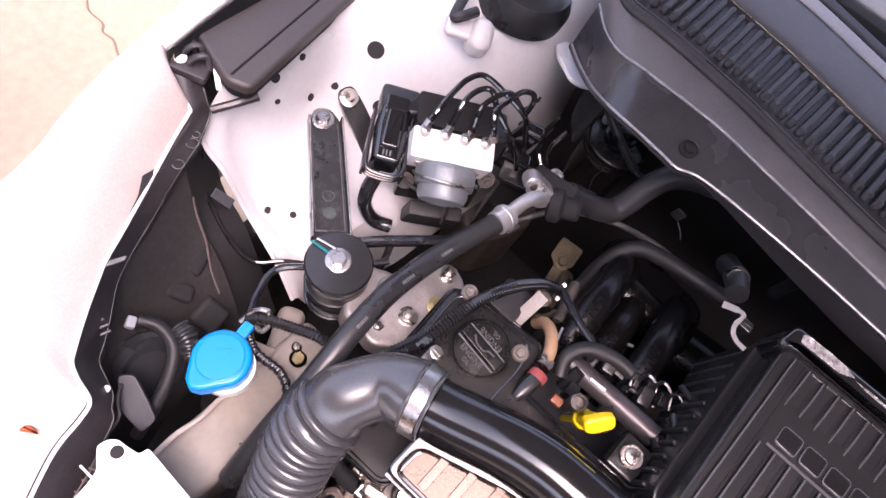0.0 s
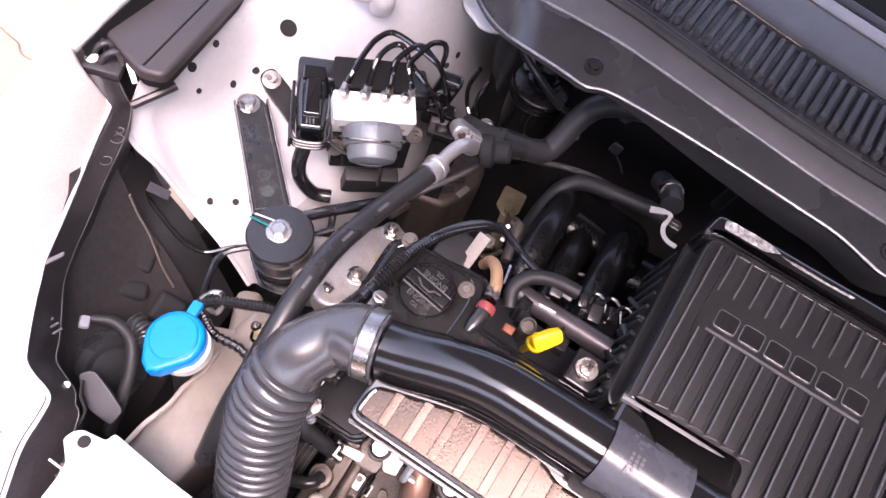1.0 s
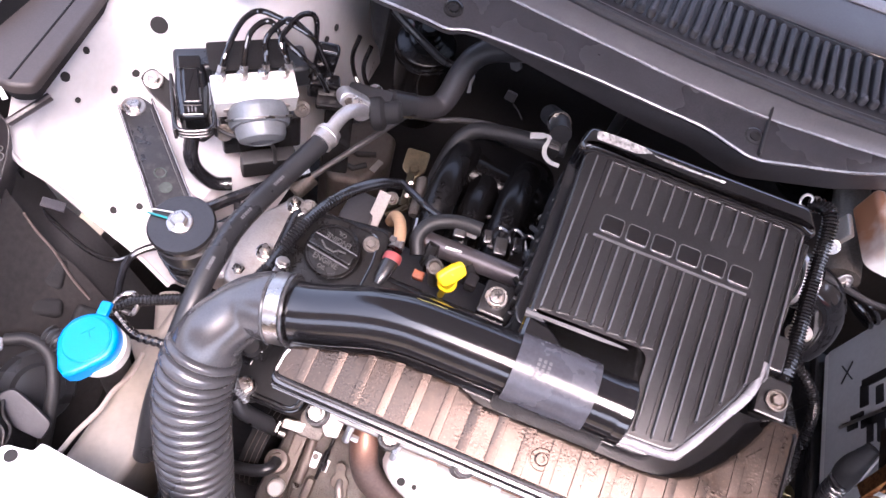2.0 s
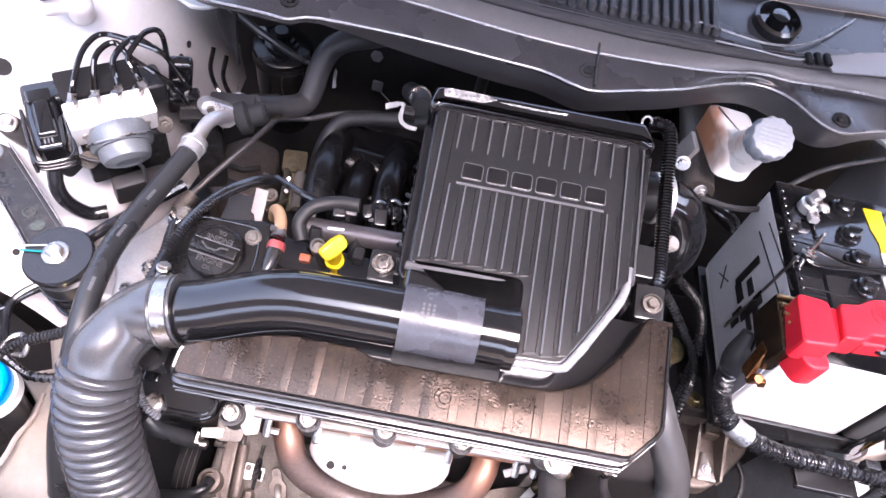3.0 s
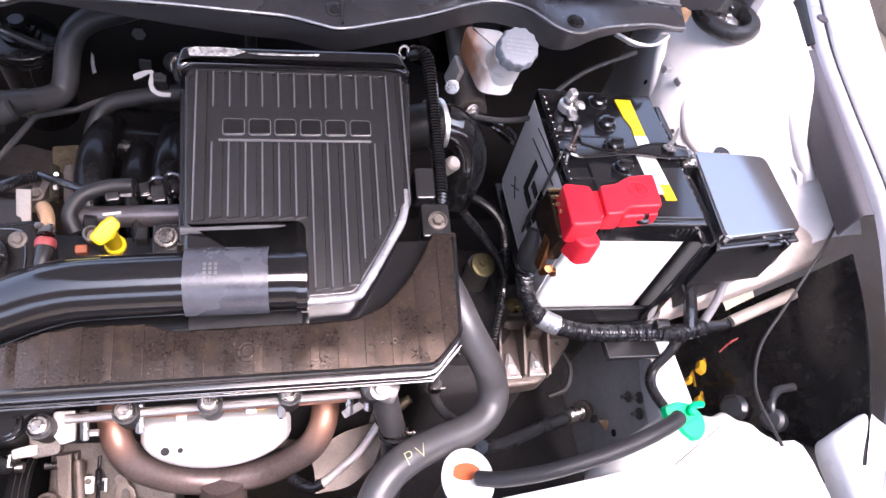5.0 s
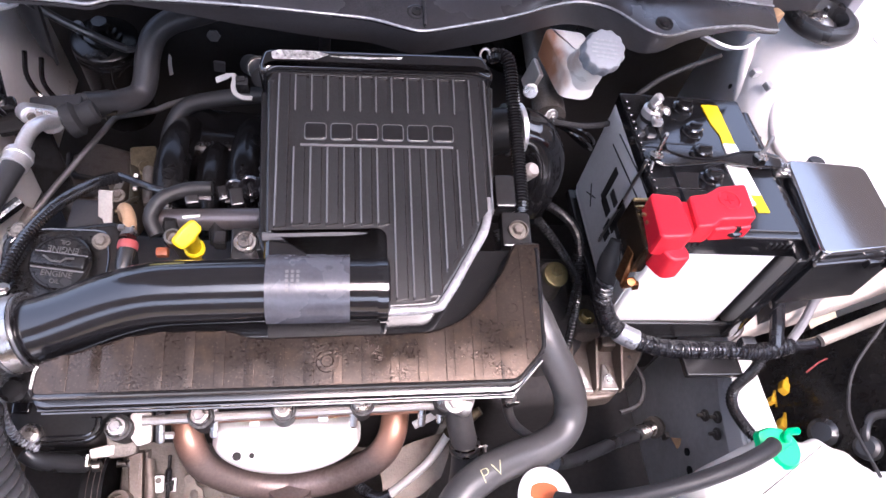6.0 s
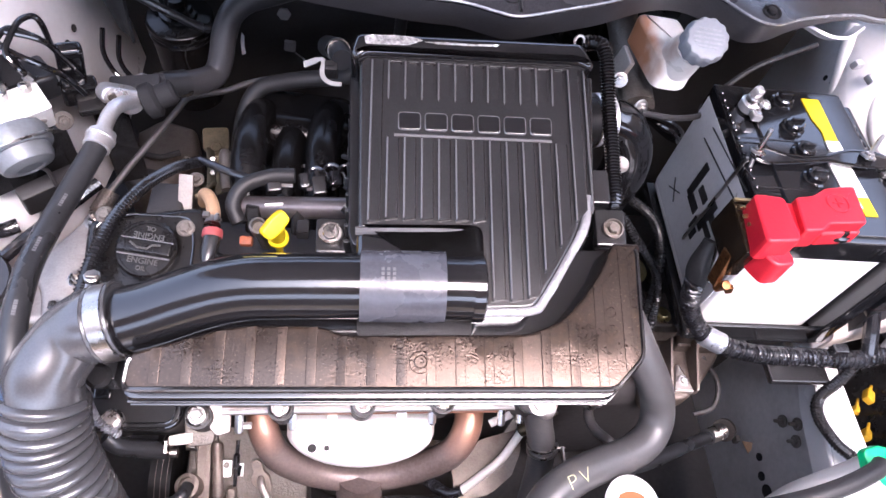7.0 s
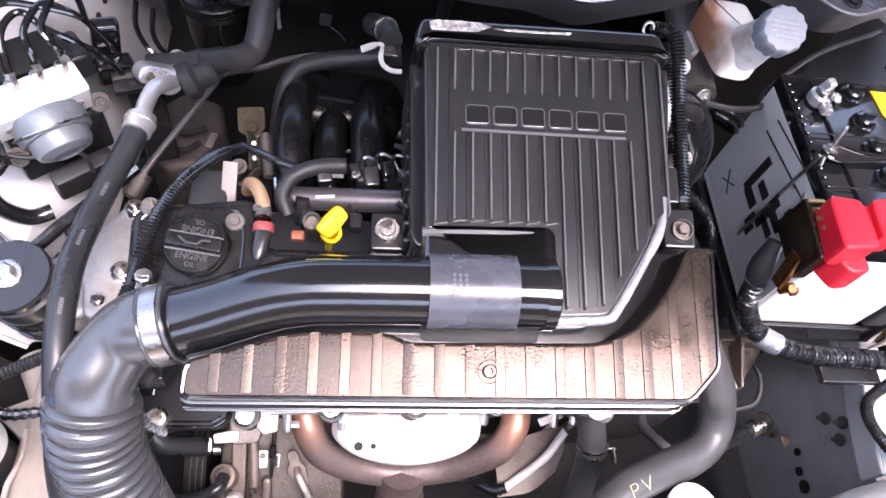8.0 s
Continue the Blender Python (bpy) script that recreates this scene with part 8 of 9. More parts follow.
for x, y, z in ((0.134, 0.338, 0.772),):
    solo("seal", box((x, y, z), (0.013, 0.010, 0.010), TURNED, 0.002), surf("grimy_orange_plastic", (0.20, 0.05, 0.014), 0.5, var=0.3, scales=(60, 300)), "grimy orange plastic seal on the head", "seal")
br = thing("coil_bracket", (0.045, 0.41, 0.69), "bare steel bracket with a sensor behind the oil cap", "bracket")
part("plate", box((0.052, 0.424, 0.735), (0.016, 0.046, 0.004), Euler((0.85, 0, -0.08)).to_matrix(), 0.001), ALU, br, "bare steel upright")
part("foot", box((0.036, 0.402, 0.718), (0.05, 0.006, 0.003), Euler((0.2, -0.03, 0.05)).to_matrix(), 0.001), FITTING, br)
part("stand", box((0.030, 0.42, 0.70), (0.04, 0.05, 0.06), None, 0.006), MATTE, br)
part("sensor", lathe([(0.011, 0), (0.011, 0.03), (0.008, 0.034)], aim((0.066, 0.575, 0.590), (0.1, 0.3, 0.9)), 18), DARKALU, br)
part("bracket_bolt", bolt(aim((0.058, 0.452, 0.728), (0, -0.2, 1)), 0.006), DARKALU, br)
part("eye", join(prism(fillet([(-0.018, 0.022), (0.018, 0.022), (0.018, -0.010), (0.008, -0.018), (0.010, -0.075), (-0.004, -0.080), (-0.006, -0.02), (-0.018, -0.012)], 0.005, 3), -0.002, 0.002, aim((0.047, 0.600, 0.630), (0.05, -0.35, 0.93)), 0.001), bolt(aim((0.050, 0.588, 0.630), (0, -0.3, 0.95)), 0.008)), OLIVE, br, "yellowed steel lifting eye")
part("eye_pipe", tube(curve([(0.062, 0.500, 0.665), (0.058, 0.470, 0.690), (0.050, 0.448, 0.700), (0.040, 0.436, 0.700)], 5), 0.004, 10), OLIVE, br)
part("strip", tube([(0.060, 0.524, 0.700), (0.067, 0.491, 0.705), (0.072, 0.458, 0.710)], 0.0068, 10, 0.35), OLIVE, br, "olive steel strip")
for at in ((0.067, 0.503, 0.707), (0.071, 0.478, 0.711)):
    part("strip_bolt", bolt(aim(at, (0.1, -0.5, 0.85)), 0.0034, False), STEEL, br)
part("coil_tube", tube([(0.078, 0.522, 0.699), (0.079, 0.517, 0.700), (0.089, 0.463, 0.705), (0.090, 0.458, 0.704)], [0.0066, 0.0078, 0.0078, 0.0066], 18), DARKALU, br, "grey metal coil tube")
part("rod", tube([(0.098, 0.445, 0.720), (0.103, 0.415, 0.725)], 0.0016, 8), FITTING, br)
part("bronze_pipe", tube(curve([(0.062, 0.421, 0.735), (0.071, 0.430, 0.735), (0.076, 0.443, 0.730), (0.078, 0.455, 0.72)], 5), 0.0030, 10), OLIVE, br)

im = thing("intake_manifold", (0.17, 0.55, 0.58), "black plastic intake manifold with curved runners", "intake manifold")
for x, d in ((0.112, 0.0), (0.158, -0.030), (0.203, 0.004)):
    part("runner", tube(curve([(x + 0.004, 0.41, 0.64 + d), (x + 0.003, 0.448, 0.690 + d), (x, 0.500, 0.718 + d), (x, 0.555, 0.712 + d), (x + 0.004, 0.61, 0.685 + d), (x + 0.006, 0.64, 0.63 + d)], 7), 0.0205, 22, 1.1), RUNNER, im)
part("plenum", box((0.165, 0.615, 0.650), (0.175, 0.120, 0.085), Euler((-0.25, 0.05, 0)).to_matrix(), 0.036, 6), RUNNER, im)
part("plenum_tail", tube(curve([(0.20, 0.60, 0.62), (0.30, 0.60, 0.64), (0.45, 0.57, 0.70)], 5), 0.05, 20), RUNNER, im)
part("arch_hose", tube(curve([(0.098, 0.47, 0.62), (0.092, 0.515, 0.655), (0.089, 0.570, 0.672), (0.094, 0.612, 0.692), (0.112, 0.632, 0.711), (0.146, 0.638, 0.721), (0.195, 0.640, 0.731), (0.24, 0.64, 0.74)], 7), 0.0115, 18), DULLHOSE, im, "thick dull rubber hose arching behind the runners")
bung = aim((0.158, 0.512, 0.682), (0.75, 0.1, 0.35))
part("sensor", join(lathe([(0.010, -0.004), (0.011, 0.0), (0.011, 0.004), (0.008, 0.005), (0.008, 0.011), (0.010, 0.012), (0.010, 0.016), (0.004, 0.017), (0.0022, 0.018), (0.0022, 0.030)], bung, 18)), ALU, im, "stained pale sensor bung")
part("hose_stub", tube(curve([(0.20, 0.66, 0.77), (0.215, 0.63, 0.79), (0.222, 0.60, 0.80)], 5), 0.014, 16), RUBBER, im)
part("stub_clamp", lathe([(0.0148, -0.004), (0.0156, -0.004), (0.0156, 0.004), (0.0148, 0.004)], aim((0.215, 0.63, 0.79), (0.3, -0.8, 0.5)), 20), STEEL, im)
for at in ((0.245, 0.36, 0.80), (0.262, 0.39, 0.805), (0.24, 0.405, 0.80)):
    part("plug_wire", tube(curve([at, (at[0] + 0.006, at[1] + 0.02, at[2] + 0.01), (at[0] - 0.01, at[1] + 0.045, at[2] - 0.01)], 5), 0.003, 6), MATTE, im)
for k, (x, y, z) in enumerate(((0.188, 0.424, 0.772), (0.205, 0.428, 0.775), (0.222, 0.424, 0.780))):
    part("connector", join(box((x, y, z), (0.013, 0.018, 0.013), Euler((0.4, 0.1 * k, 0.3)).to_matrix(), 0.003), box((x + 0.002, y - 0.006, z + 0.007), (0.007, 0.008, 0.003), Euler((0.4, 0.1 * k, 0.3)).to_matrix(), 0.001), tube(curve([(x, y, z), (x + 0.008, y + 0.016, z + 0.004), (x + 0.022, y + 0.012, z + 0.004), (x + 0.034, y - 0.006, z - 0.004)], 5), 0.0026, 8)), TAPE, im)
part("rail_clip", join(box((0.166, 0.418, 0.776), (0.020, 0.012, 0.003), Euler((0.3, 0, 0)).to_matrix(), 0.001), box((0.196, 0.420, 0.768), (0.010, 0.010, 0.004), None, 0.001)), PALECLIP, im, "small bright clip")
cw = thing("corrugated_loom", (0.0, 0.36, 0.76), "black corrugated wiring loom arching over the valve cover", "wiring")
part("arch", ridged(curve([(-0.020, 0.245, 0.755), (-0.010, 0.268, 0.782), (-0.004, 0.306, 0.790), (0.003, 0.351, 0.786), (0.020, 0.402, 0.775), (0.042, 0.444, 0.758), (0.064, 0.462, 0.750)], 8), 0.0062, 0.0042, 0.0008, 10), GLOSS, cw)
part("branch", tube(curve([(0.064, 0.462, 0.750), (0.065, 0.462, 0.752), (0.083, 0.451, 0.757), (0.104, 0.436, 0.765), (0.125, 0.426, 0.77), (0.143, 0.417, 0.775)], 7), 0.0048, 10), TAPE, cw)
part("second", ridged(curve([(-0.030, 0.25, 0.745), (-0.012, 0.29, 0.772), (-0.004, 0.33, 0.772), (0.005, 0.35, 0.76)], 7), 0.005, 0.004, 0.0006, 8), PLASTIC, cw)
flap = [[(-0.122, 0.672, 0.850), (-0.095, 0.664, 0.856), (-0.070, 0.660, 0.862), (-0.045, 0.655, 0.872)], [(-0.121, 0.680, 0.800), (-0.097, 0.668, 0.802), (-0.072, 0.664, 0.800), (-0.050, 0.655, 0.806)], [(-0.112, 0.690, 0.755), (-0.094, 0.676, 0.752), (-0.074, 0.672, 0.744), (-0.060, 0.664, 0.738)]]
flap = [[(-0.045 + (x + 0.045) * 0.5, y + 0.006, z) for x, y, z in row] for row in flap]
part("insulation_flap", sheet(flap, 0.004, 4), FELT, car, "black felt flap hanging under the cowl")
for pts in ([(-0.086, 0.660, 0.765), (-0.090, 0.650, 0.735), (-0.080, 0.640, 0.712), (-0.062, 0.63, 0.70)], [(-0.066, 0.655, 0.76), (-0.070, 0.645, 0.73), (-0.060, 0.640, 0.705), (-0.04, 0.64, 0.69)]):
    part("flap_cable", tube(curve(pts, 6), 0.0034, 8), GLOSS, car, "thin black cable")
shf = thing("gear_case", (-0.09, 0.74, 0.30), "dusty brown casting deep behind the engine mount", "casting")
part("body", prism(fillet([(-0.150, 0.69), (-0.147, 0.775), (-0.104, 0.82), (-0.040, 0.80), (-0.026, 0.74), (-0.058, 0.665), (-0.11, 0.65)], 0.012, 3), 0.30, 0.44, None, 0.012, 3), CASTING, shf)
for pts in ([(-0.138, 0.775, 0.446), (-0.132, 0.742, 0.447), (-0.118, 0.725, 0.447), (-0.085, 0.719, 0.447), (-0.056, 0.734, 0.447)], [(-0.145, 0.735, 0.446), (-0.125, 0.703, 0.447), (-0.104, 0.687, 0.447), (-0.08, 0.684, 0.447), (-0.062, 0.703, 0.447)]):
    part("edge", tube(pts, 0.0055, 10), MATTE, shf, "black moulded edge")
part("stamped_mark", box((-0.046, 0.715, 0.441), (0.012, 0.03, 0.003), Euler((0, 0, -0.2)).to_matrix(), 0.001), ALU, shf)
fp = thing("coolant_pipe", (0.0, 0.6, 0.62), "bent grey steel pipe along the firewall", "pipe")
part("pipe", tube(curve([(-0.084, 0.502, 0.618), (-0.076, 0.512, 0.622), (-0.055, 0.548, 0.634), (-0.008, 0.632, 0.655), (0.002, 0.650, 0.660), (0.012, 0.656, 0.662), (0.045, 0.676, 0.655), (0.058, 0.680, 0.657), (0.080, 0.682, 0.668), (0.119, 0.677, 0.6875), (0.15, 0.67, 0.70)], 6), 0.0045, 12), surf("dull_grey_pipe", (0.10, 0.096, 0.096), 0.42, 0.3, var=0.2), fp)
part("end", lathe([(0.012, -0.02), (0.012, 0.012), (0.009, 0.016)], aim((-0.082, 0.487, 0.62), (-0.3, -0.6, -0.3)), 14), DARKALU, fp)
kn = thing("vacuum_canister", (-0.026, 0.762, 0.55), "satin black vapour canister by the firewall", "canister")
KC = Matrix.Translation((-0.010, 0.737, 0.736)) @ pose(0, 0, 0, 6, 0, 0)
part("body", lathe([(0.041, -0.16), (0.0435, -0.012)], KC, 36), SATIN, kn)
part("lid", lathe([(0.0445, -0.012), (0.046, -0.010), (0.046, -0.003), (0.043, 0.0), (0.026, 0.004)], KC, 36), SATIN, kn)
part("neck", lathe([(0.026, 0.003), (0.0255, 0.009), (0.021, 0.010), (0.020, 0.017), (0.016, 0.018), (0.015, 0.026), (0.010, 0.030)], KC, 28), SATIN, kn, "stepped black neck")
part("port", join(lathe([(0.006, 0), (0.0075, 0.004), (0.0075, 0.012), (0.005, 0.016)], KC @ Matrix.Translation((-0.032, 0.006, 0.002)), 14)), GREYCAP, kn, "pale plastic port")
for h in (-0.016, -0.024):
    part("bead", tube([KC @ Vector((0.0445 * math.cos(a * math.pi / 16), 0.0445 * math.sin(a * math.pi / 16), h)) for a in range(33)], 0.0013, 6), GLOSS, kn)
part("wire", tube(curve([KC @ Vector(q) for q in ((0.012, -0.0445, -0.02), (0.010, -0.046, -0.045), (0.018, -0.046, -0.075), (0.034, -0.036, -0.10))], 6), 0.001, 6), MATTE, kn)
hh = thing("heater_hose", (0.05, 0.68, 0.69), "dark rubber heater hose bending up the firewall", "hose")
part("hose", tube(curve([(-0.012, 0.592, 0.738), (0.008, 0.604, 0.731), (0.030, 0.622, 0.722), (0.046, 0.640, 0.716), (0.0535, 0.652, 0.720), (0.0585, 0.664, 0.736), (0.062, 0.677, 0.756), (0.072, 0.693, 0.780), (0.092, 0.706, 0.794), (0.125, 0.72, 0.80), (0.17, 0.75, 0.80)], 7), 0.0165, 22), HOSEDARK, hh)
part("sleeve", tube(curve([(-0.006, 0.596, 0.736), (0.006, 0.603, 0.7315), (0.020, 0.614, 0.7265)], 4), 0.0178, 22), RUBBER, hh, "ribbed rubber sleeve end")
part("tag", prism([(-0.003, -0.016), (0.003, -0.014), (0.002, -0.002), (0.0035, 0.012), (0.0, 0.018), (-0.003, 0.004)], -0.001, 0.001, aim((0.072, 0.742, 0.690), (0.1, -0.5, 0.85)), 0.0004, 1), GREYCAP, hh, "torn pale paper tag")
part("bleed_hose", tube(curve([(-0.062, 0.665, 0.84), (-0.035, 0.668, 0.815), (0.0, 0.672, 0.79), (0.035, 0.680, 0.765), (0.055, 0.69, 0.76)], 6), 0.0055, 10), RUBBER, hh)
solo("firewall_clip", join(box((0.134, 0.795, 0.650), (0.018, 0.006, 0.024), Euler((0.2, 0.1, 0)).to_matrix(), 0.003), tube(curve([(0.142, 0.792, 0.640), (0.155, 0.785, 0.635), (0.165, 0.785, 0.622)], 4), 0.0012, 6)), PALECLIP, "pale grey plastic clip on the firewall", "clip")
solo("firewall_plug", lathe([(0.011, -0.002), (0.011, 0.002), (0.009, 0.003)], aim((0.120, 0.852, 0.665), (0, -1, 0.1)), 6), PALECLIP, "grey hexagonal plug in the firewall", "plug")
post = solo("cowl_stay", tube([(0.300, 0.752, 0.70), (0.3005, 0.748, 0.745), (0.301, 0.744, 0.80)], 0.009, 14), HOSEDARK, "short grey hose standing behind the air cleaner", "hose")
for at in ((0.49, 0.545, 0.905), (0.503, 0.552, 0.90)):
    solo("harness_clip", join(tube([(at[0] + 0.006 * math.cos(a * 0.5), at[1] + 0.004 * math.sin(a * 0.5), at[2] + 0.006 * math.sin(a * 0.5)) for a in range(11)], 0.0018, 6)), STEEL, "small bright wire clip", "clip", group="wire clips")

# ---- washer filler and left front ----
wf = thing("washer_filler", (-0.14, 0.14, 0.60), "milky washer bottle neck with a blue cap", "washer filler")
wm = aim((-0.141, 0.137, 0.722), (-0.12, -0.12, 1), 95)
part("neck", lathe([(0.024, -0.022), (0.028, -0.020), (0.028, -0.008)], wm @ Matrix.Translation((0.004, -0.005, 0)), 28), MILK, wf)
part("pipe", tube([wm @ Vector((0.0, -0.002, -0.015)), (-0.145, 0.150, 0.68), (-0.155, 0.155, 0.60), (-0.16, 0.15, 0.45)], 0.019, 18), MATTE, wf)
cap_o = [(0.030 * math.cos(a), 0.030 * math.sin(a)) for a in [math.radians(d) for d in range(-70, 171, 10)]] + [(-0.034, -0.016), (-0.031, -0.026), (-0.022, -0.030), (-0.008, -0.0295)]
wc = part("cap", prism(cap_o, -0.010, 0.009, wm, 0.005, 3), BLUE, wf, "bright blue snap cap")
part("cap_face", lathe([(0.0235, 0.008), (0.023, 0.0105), (0.020, 0.0108), (0.001, 0.0108)], wm, 32), BLUE, wc)
part("cap_ring", tube([wm @ Vector((0.0238 * math.cos(a * math.pi / 16), 0.0238 * math.sin(a * math.pi / 16), 0.0092)) for a in range(33)], 0.001, 6), BLUE, wc)
part("cap_tab", box(wm @ Vector((0.024, 0.028, 0.003)), (0.012, 0.016, 0.007), wm.to_3x3() @ Euler((0, 0, -0.7)).to_matrix(), 0.002), BLUE, wc)
part("cap_mark", join(box(wm @ Vector((0.004, 0.008, 0.0112)), (0.014, 0.0014, 0.0008), wm.to_3x3(), 0), box(wm @ Vector((0.004, 0.004, 0.0112)), (0.0014, 0.010, 0.0008), wm.to_3x3(), 0)), BLUE, wc)
wl = thing("wing_loom", (-0.13, 0.21, 0.64), "black corrugated wire with a metal hook at the frame rail", "wiring")
part("hook", tube(curve([(-0.176, 0.196, 0.655), (-0.172, 0.212, 0.668), (-0.160, 0.222, 0.67), (-0.150, 0.214, 0.668), (-0.150, 0.203, 0.662), (-0.162, 0.202, 0.66)], 6), 0.0032, 8), STEEL, wl)
part("loom", ridged(curve([(-0.172, 0.200, 0.662), (-0.155, 0.214, 0.668), (-0.130, 0.226, 0.673), (-0.10, 0.238, 0.68), (-0.075, 0.242, 0.68)], 7), 0.0062, 0.0042, 0.0008, 10), PLASTIC, wl)
part("tail", ridged(curve([(-0.168, 0.196, 0.660), (-0.14, 0.186, 0.648), (-0.105, 0.190, 0.645), (-0.084, 0.182, 0.640), (-0.068, 0.160, 0.637), (-0.066, 0.138, 0.633), (-0.072, 0.118, 0.630)], 7), 0.0055, 0.008, 0.0005, 10), TAPE, wl)
part("tail_clip", tube([(-0.070, 0.124, 0.631), (-0.076, 0.108, 0.628)], 0.004, 8), STEEL, wl)
part("rise", tube(curve([(-0.170, 0.200, 0.66), (-0.19, 0.235, 0.655), (-0.195, 0.27, 0.66), (-0.16, 0.31, 0.665), (-0.13, 0.345, 0.67), (-0.11, 0.37, 0.68)], 7), 0.0045, 8), TAPE, wl)
bl = thing("brake_loom", (-0.10, 0.40, 0.65), "black taped brake sensor loom along the inner wing", "wiring")
part("loom", tube(curve([(-0.175, 0.345, 0.655), (-0.145, 0.378, 0.668), (-0.12, 0.40, 0.68), (-0.085, 0.43, 0.695), (-0.06, 0.46, 0.70)], 7), 0.0075, 10), TAPE, bl)
part("drop", tube(curve([(-0.128, 0.395, 0.678), (-0.120, 0.380, 0.66), (-0.115, 0.36, 0.64)], 5), 0.005, 8), TAPE, bl)
hl = thing("lamp_socket", (-0.24, 0.09, 0.50), "dark plastic headlamp back with its cable", "headlamp")
part("housing", sheet([[(-0.335, 0.255, 0.72), (-0.30, 0.245, 0.66), (-0.25, 0.24, 0.60), (-0.20, 0.23, 0.52)], [(-0.30, 0.17, 0.70), (-0.27, 0.17, 0.64), (-0.235, 0.16, 0.59), (-0.19, 0.15, 0.50)], [(-0.275, 0.09, 0.69), (-0.25, 0.09, 0.63), (-0.215, 0.085, 0.58), (-0.18, 0.08, 0.48)], [(-0.23, 0.02, 0.68), (-0.205, 0.025, 0.62), (-0.18, 0.03, 0.56), (-0.16, 0.02, 0.46)], [(-0.19, -0.05, 0.66), (-0.17, -0.04, 0.60), (-0.15, -0.03, 0.54), (-0.14, -0.03, 0.46)]], 0.003, 4), DEEP, hl)
part("bulb_cover", lathe([(0.043, 0), (0.045, 0.006), (0.041, 0.012), (0.030, 0.013), (0.027, 0.020), (0.012, 0.022), (0.002, 0.022)], aim((-0.222, 0.100, 0.592), (0.75, -0.1, 0.65)), 28), RUBBER, hl, "round rubber bulb cover")
part("cable", tube(curve([(-0.245, 0.118, 0.665), (-0.225, 0.128, 0.665), (-0.200, 0.125, 0.66), (-0.182, 0.105, 0.65), (-0.170, 0.075, 0.63), (-0.165, 0.045, 0.60)], 7), 0.0072, 12), DULLHOSE, hl)
part("boot", ridged(curve([(-0.212, 0.142, 0.662), (-0.196, 0.140, 0.662), (-0.182, 0.132, 0.655)], 5), 0.011, 0.007, 0.0012, 12), RUBBER, hl)
part("plug", box((-0.248, 0.110, 0.666), (0.011, 0.014, 0.010), Euler((0, 0.3, 0.6)).to_matrix(), 0.003), GREYCAP, hl)
for at, sz, r in (((-0.285, 0.215, 0.632), (0.05, 0.04, 0.016), 0.5), ((-0.262, 0.180, 0.617), (0.04, 0.024, 0.018), 0.7), ((-0.225, 0.195, 0.580), (0.04, 0.04, 0.016), 0.3)):
    part("bracket", box(at, sz, Euler((0.2, 0.6, r)).to_matrix(), 0.0075, 4), FELT, hl)
part("strap", tube(curve([(-0.311, 0.245, 0.698), (-0.299, 0.241, 0.673), (-0.281, 0.237, 0.648), (-0.258, 0.226, 0.618), (-0.236, 0.220, 0.593)], 6), 0.0026, 8, 0.5), GRID, hl, "dusty brown strap")
part("side_plate", box((-0.289, 0.268, 0.702), (0.026, 0.012, 0.003), Euler((0.3, 0.5, 0.45)).to_matrix(), 0.001), BLUEGREY, hl, "grey clip plate")
for i in range(5):
    part("louvre", box((-0.281 + 0.004 * i, 0.196 - 0.005 * i, 0.634 - 0.006 * i), (0.034, 0.0035, 0.006), Euler((0.2, 0.5, 0.75)).to_matrix(), 0.0012, 2), BLUEGREY, hl)
part("wheel_liner", box((-0.30, 0.42, 0.27), (0.03, 0.75, 0.54), None, 0.01), DEEP, car, "black wheel arch liner")
part("wheel_liner", box((1.09, 0.36, 0.27), (0.03, 0.85, 0.54), None, 0.01), DEEP, car, "black wheel arch liner")
part("liner_corner", sheet([[(-0.350, 0.235, 0.71), (-0.30, 0.23, 0.645), (-0.25, 0.225, 0.585), (-0.19, 0.215, 0.48)], [(-0.358, 0.310, 0.71), (-0.335, 0.305, 0.638), (-0.28, 0.300, 0.600), (-0.20, 0.290, 0.48)]], 0.003, 4), MATTE, car)
part("liner_front", box((-0.24, 0.03, 0.38), (0.02, 0.35, 0.42), Euler((0, 0, -0.3)).to_matrix(), 0.006), DEEP, car)
hr = thing("lamp_socket", (1.08, 0.16, 0.50), "dark plastic headlamp back with brown sockets", "headlamp")
part("housing", sheet([[(1.14, 0.33, 0.78), (1.11, 0.34, 0.70), (1.06, 0.35, 0.60), (1.0, 0.34, 0.48)], [(1.115, 0.24, 0.77), (1.085, 0.24, 0.68), (1.04, 0.24, 0.58), (0.99, 0.24, 0.46)], [(1.075, 0.13, 0.75), (1.05, 0.13, 0.66), (1.015, 0.12, 0.57), (0.975, 0.11, 0.46)], [(1.035, 0.05, 0.73), (1.02, 0.05, 0.64), (0.99, 0.04, 0.55), (0.96, 0.03, 0.46)]], 0.003, 4), SATIN, hr)
part("socket", join(lathe([(0.016, 0), (0.016, 0.02), (0.011, 0.024)], aim((1.015, 0.145, 0.64), (-0.8, -0.1, 0.6)), 18), tube(curve([(1.005, 0.145, 0.65), (1.0, 0.16, 0.66), (1.02, 0.18, 0.66), (1.05, 0.185, 0.66)], 5), 0.006, 10)), RUBBER, hr)
part("socket", lathe([(0.02, 0), (0.02, 0.02), (0.013, 0.026)], aim((0.995, 0.18, 0.60), (-0.8, -0.1, 0.6)), 18), PLASTIC, hr)
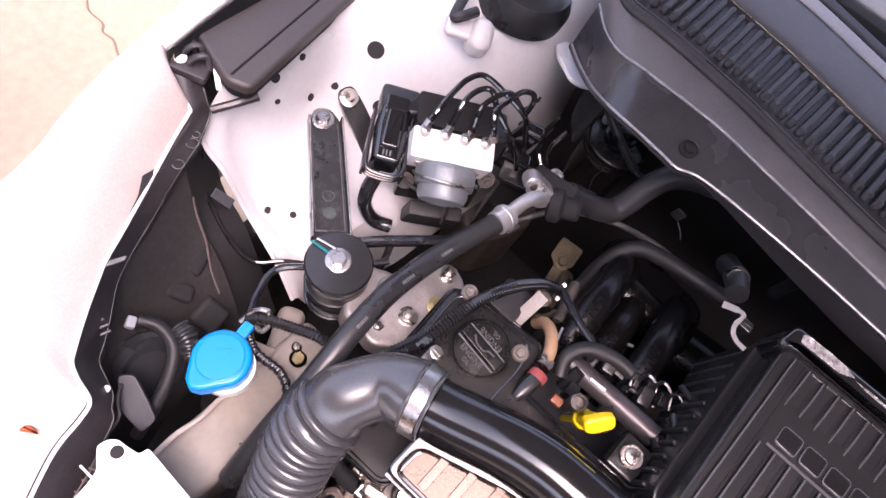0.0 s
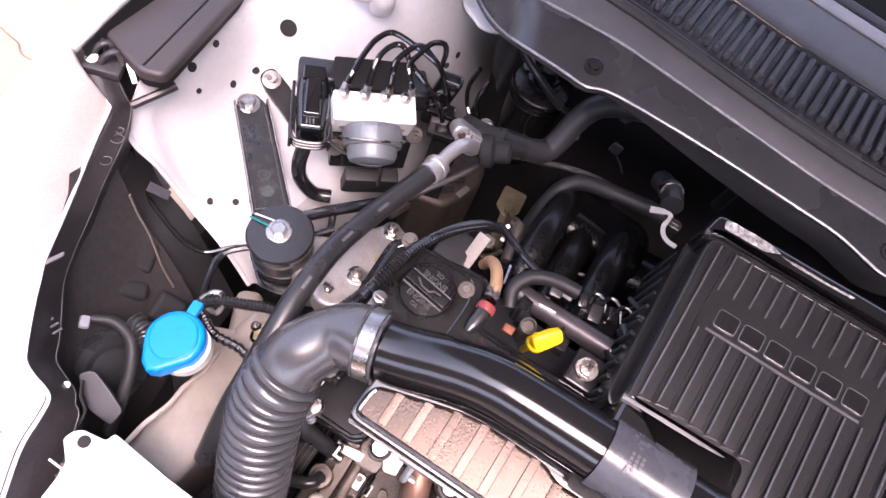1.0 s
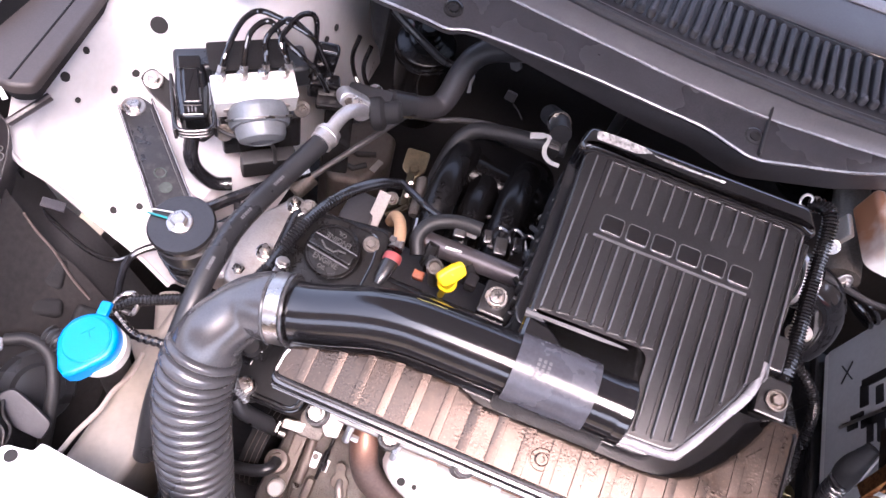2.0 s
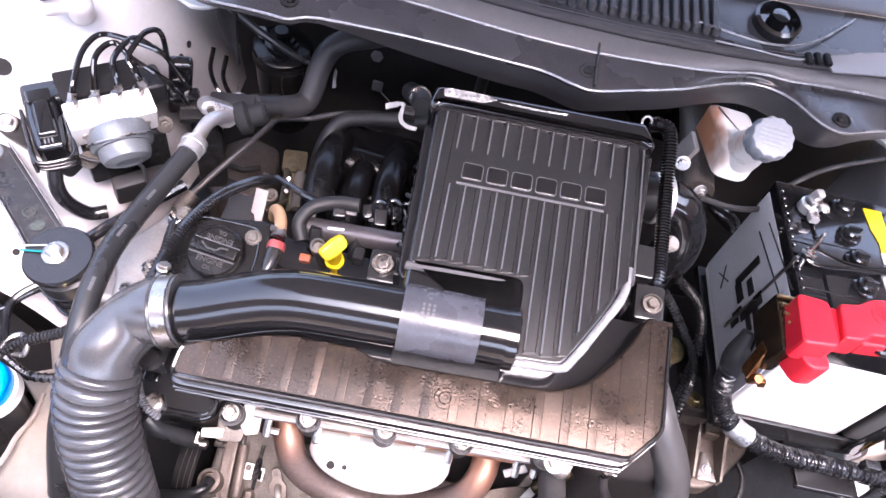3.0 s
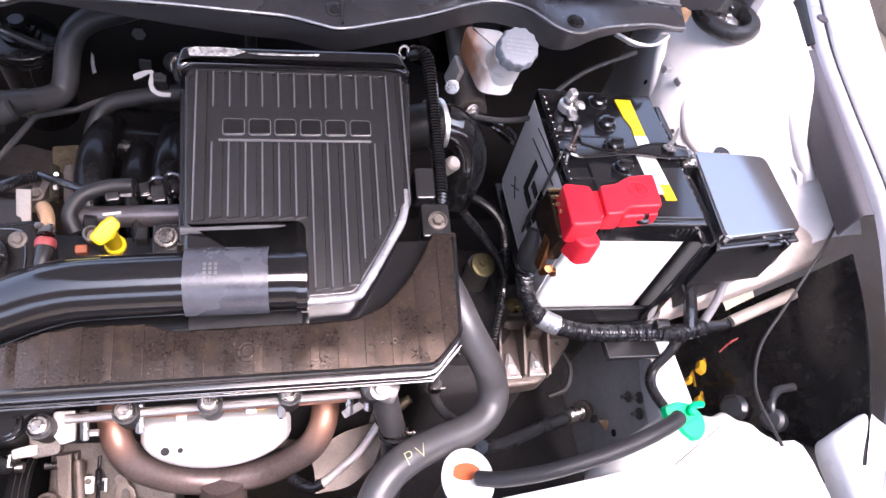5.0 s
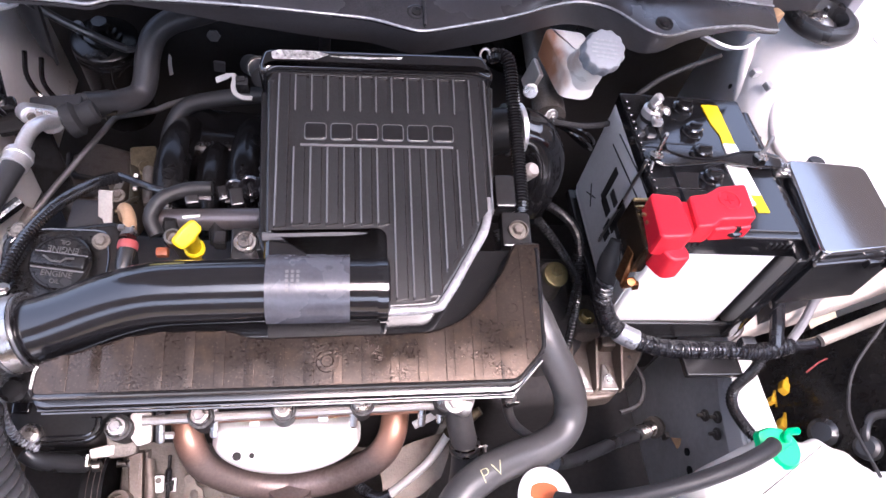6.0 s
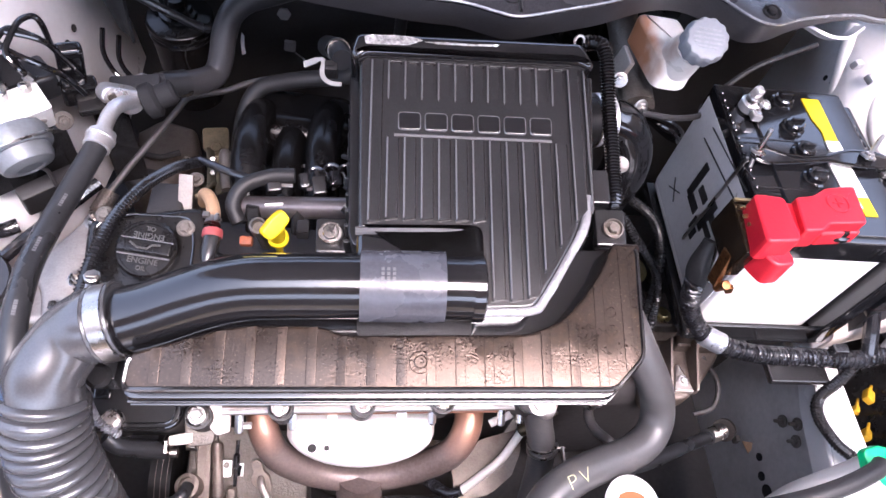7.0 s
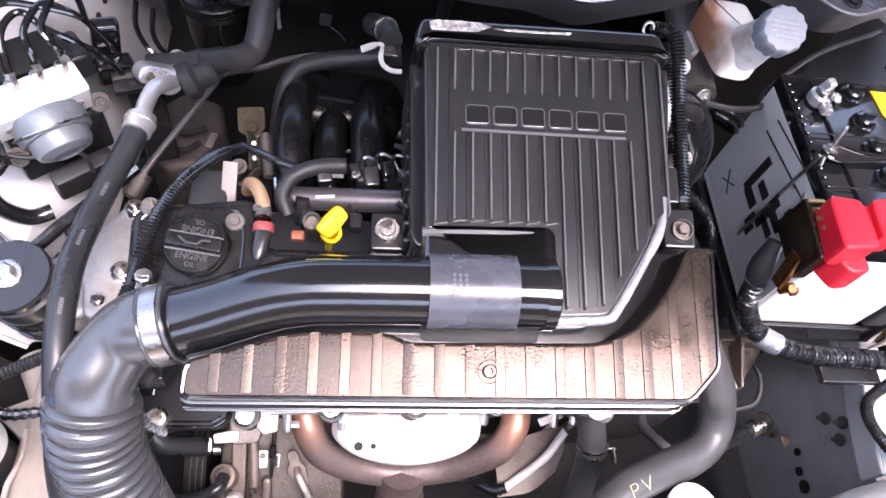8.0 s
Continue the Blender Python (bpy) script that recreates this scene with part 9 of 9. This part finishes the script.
ga = thing("bonnet_stay_cover", (-0.37, 0.42, 0.79), "dark grey plastic trim along the wing edge", "trim")
part("top", prism(fillet([(-0.406, 0.330), (-0.341, 0.314), (-0.318, 0.326), (-0.350, 0.50), (-0.378, 0.66), (-0.45, 0.66)], 0.008, 3), 0.814, 0.827, None, 0.005, 3), TRIM, ga)
part("edge_step", prism(fillet([(-0.342, 0.318), (-0.322, 0.328), (-0.353, 0.50), (-0.381, 0.66), (-0.402, 0.66), (-0.374, 0.50)], 0.004, 3), 0.816, 0.823, None, 0.002, 2), TRIM, ga)
part("groove", tube([(-0.3425, 0.322, 0.8272), (-0.374, 0.50, 0.8272), (-0.402, 0.655, 0.8272)], 0.0014, 6), SEAL, ga)
part("under_lip", prism(fillet([(-0.400, 0.334), (-0.340, 0.318), (-0.322, 0.330), (-0.354, 0.50), (-0.382, 0.655), (-0.44, 0.655)], 0.008, 3), 0.800, 0.8145, None, 0.002, 2), SEAL, ga)
for k, (x, y, z) in enumerate(((-0.404, 0.318, 0.818), (-0.392, 0.318, 0.821), (-0.380, 0.316, 0.818))):
    part("end_clip", tube(curve([(x - 0.006, y - 0.012, z - 0.006), (x - 0.002, y - 0.004, z + 0.004), (x + 0.004, y + 0.004, z + 0.004), (x + 0.010, y + 0.002, z - 0.008)], 5), 0.0034, 10), HOUSING, ga)
part("clip_plate", box((-0.388, 0.310, 0.805), (0.040, 0.034, 0.012), Euler((0, 0.1, 0.5)).to_matrix(), 0.004), HOUSING, ga)
part("wing_bolt", lathe([(0.0065, 0), (0.007, 0.002), (0.005, 0.004)], aim((-0.396, 0.302, 0.813), (0.1, -0.1, 1)), 16), LABEL, ga, "white cap")
part("side_tab", box((-0.358, 0.318, 0.806), (0.024, 0.006, 0.003), Euler((0, 0.3, -0.55)).to_matrix(), 0.001), LABEL, ga, "white tab")
part("cross_bar", tube([(-0.352, 0.305, 0.77), (-0.340, 0.325, 0.778), (-0.328, 0.35, 0.785)], 0.005, 8), HOUSING, ga)
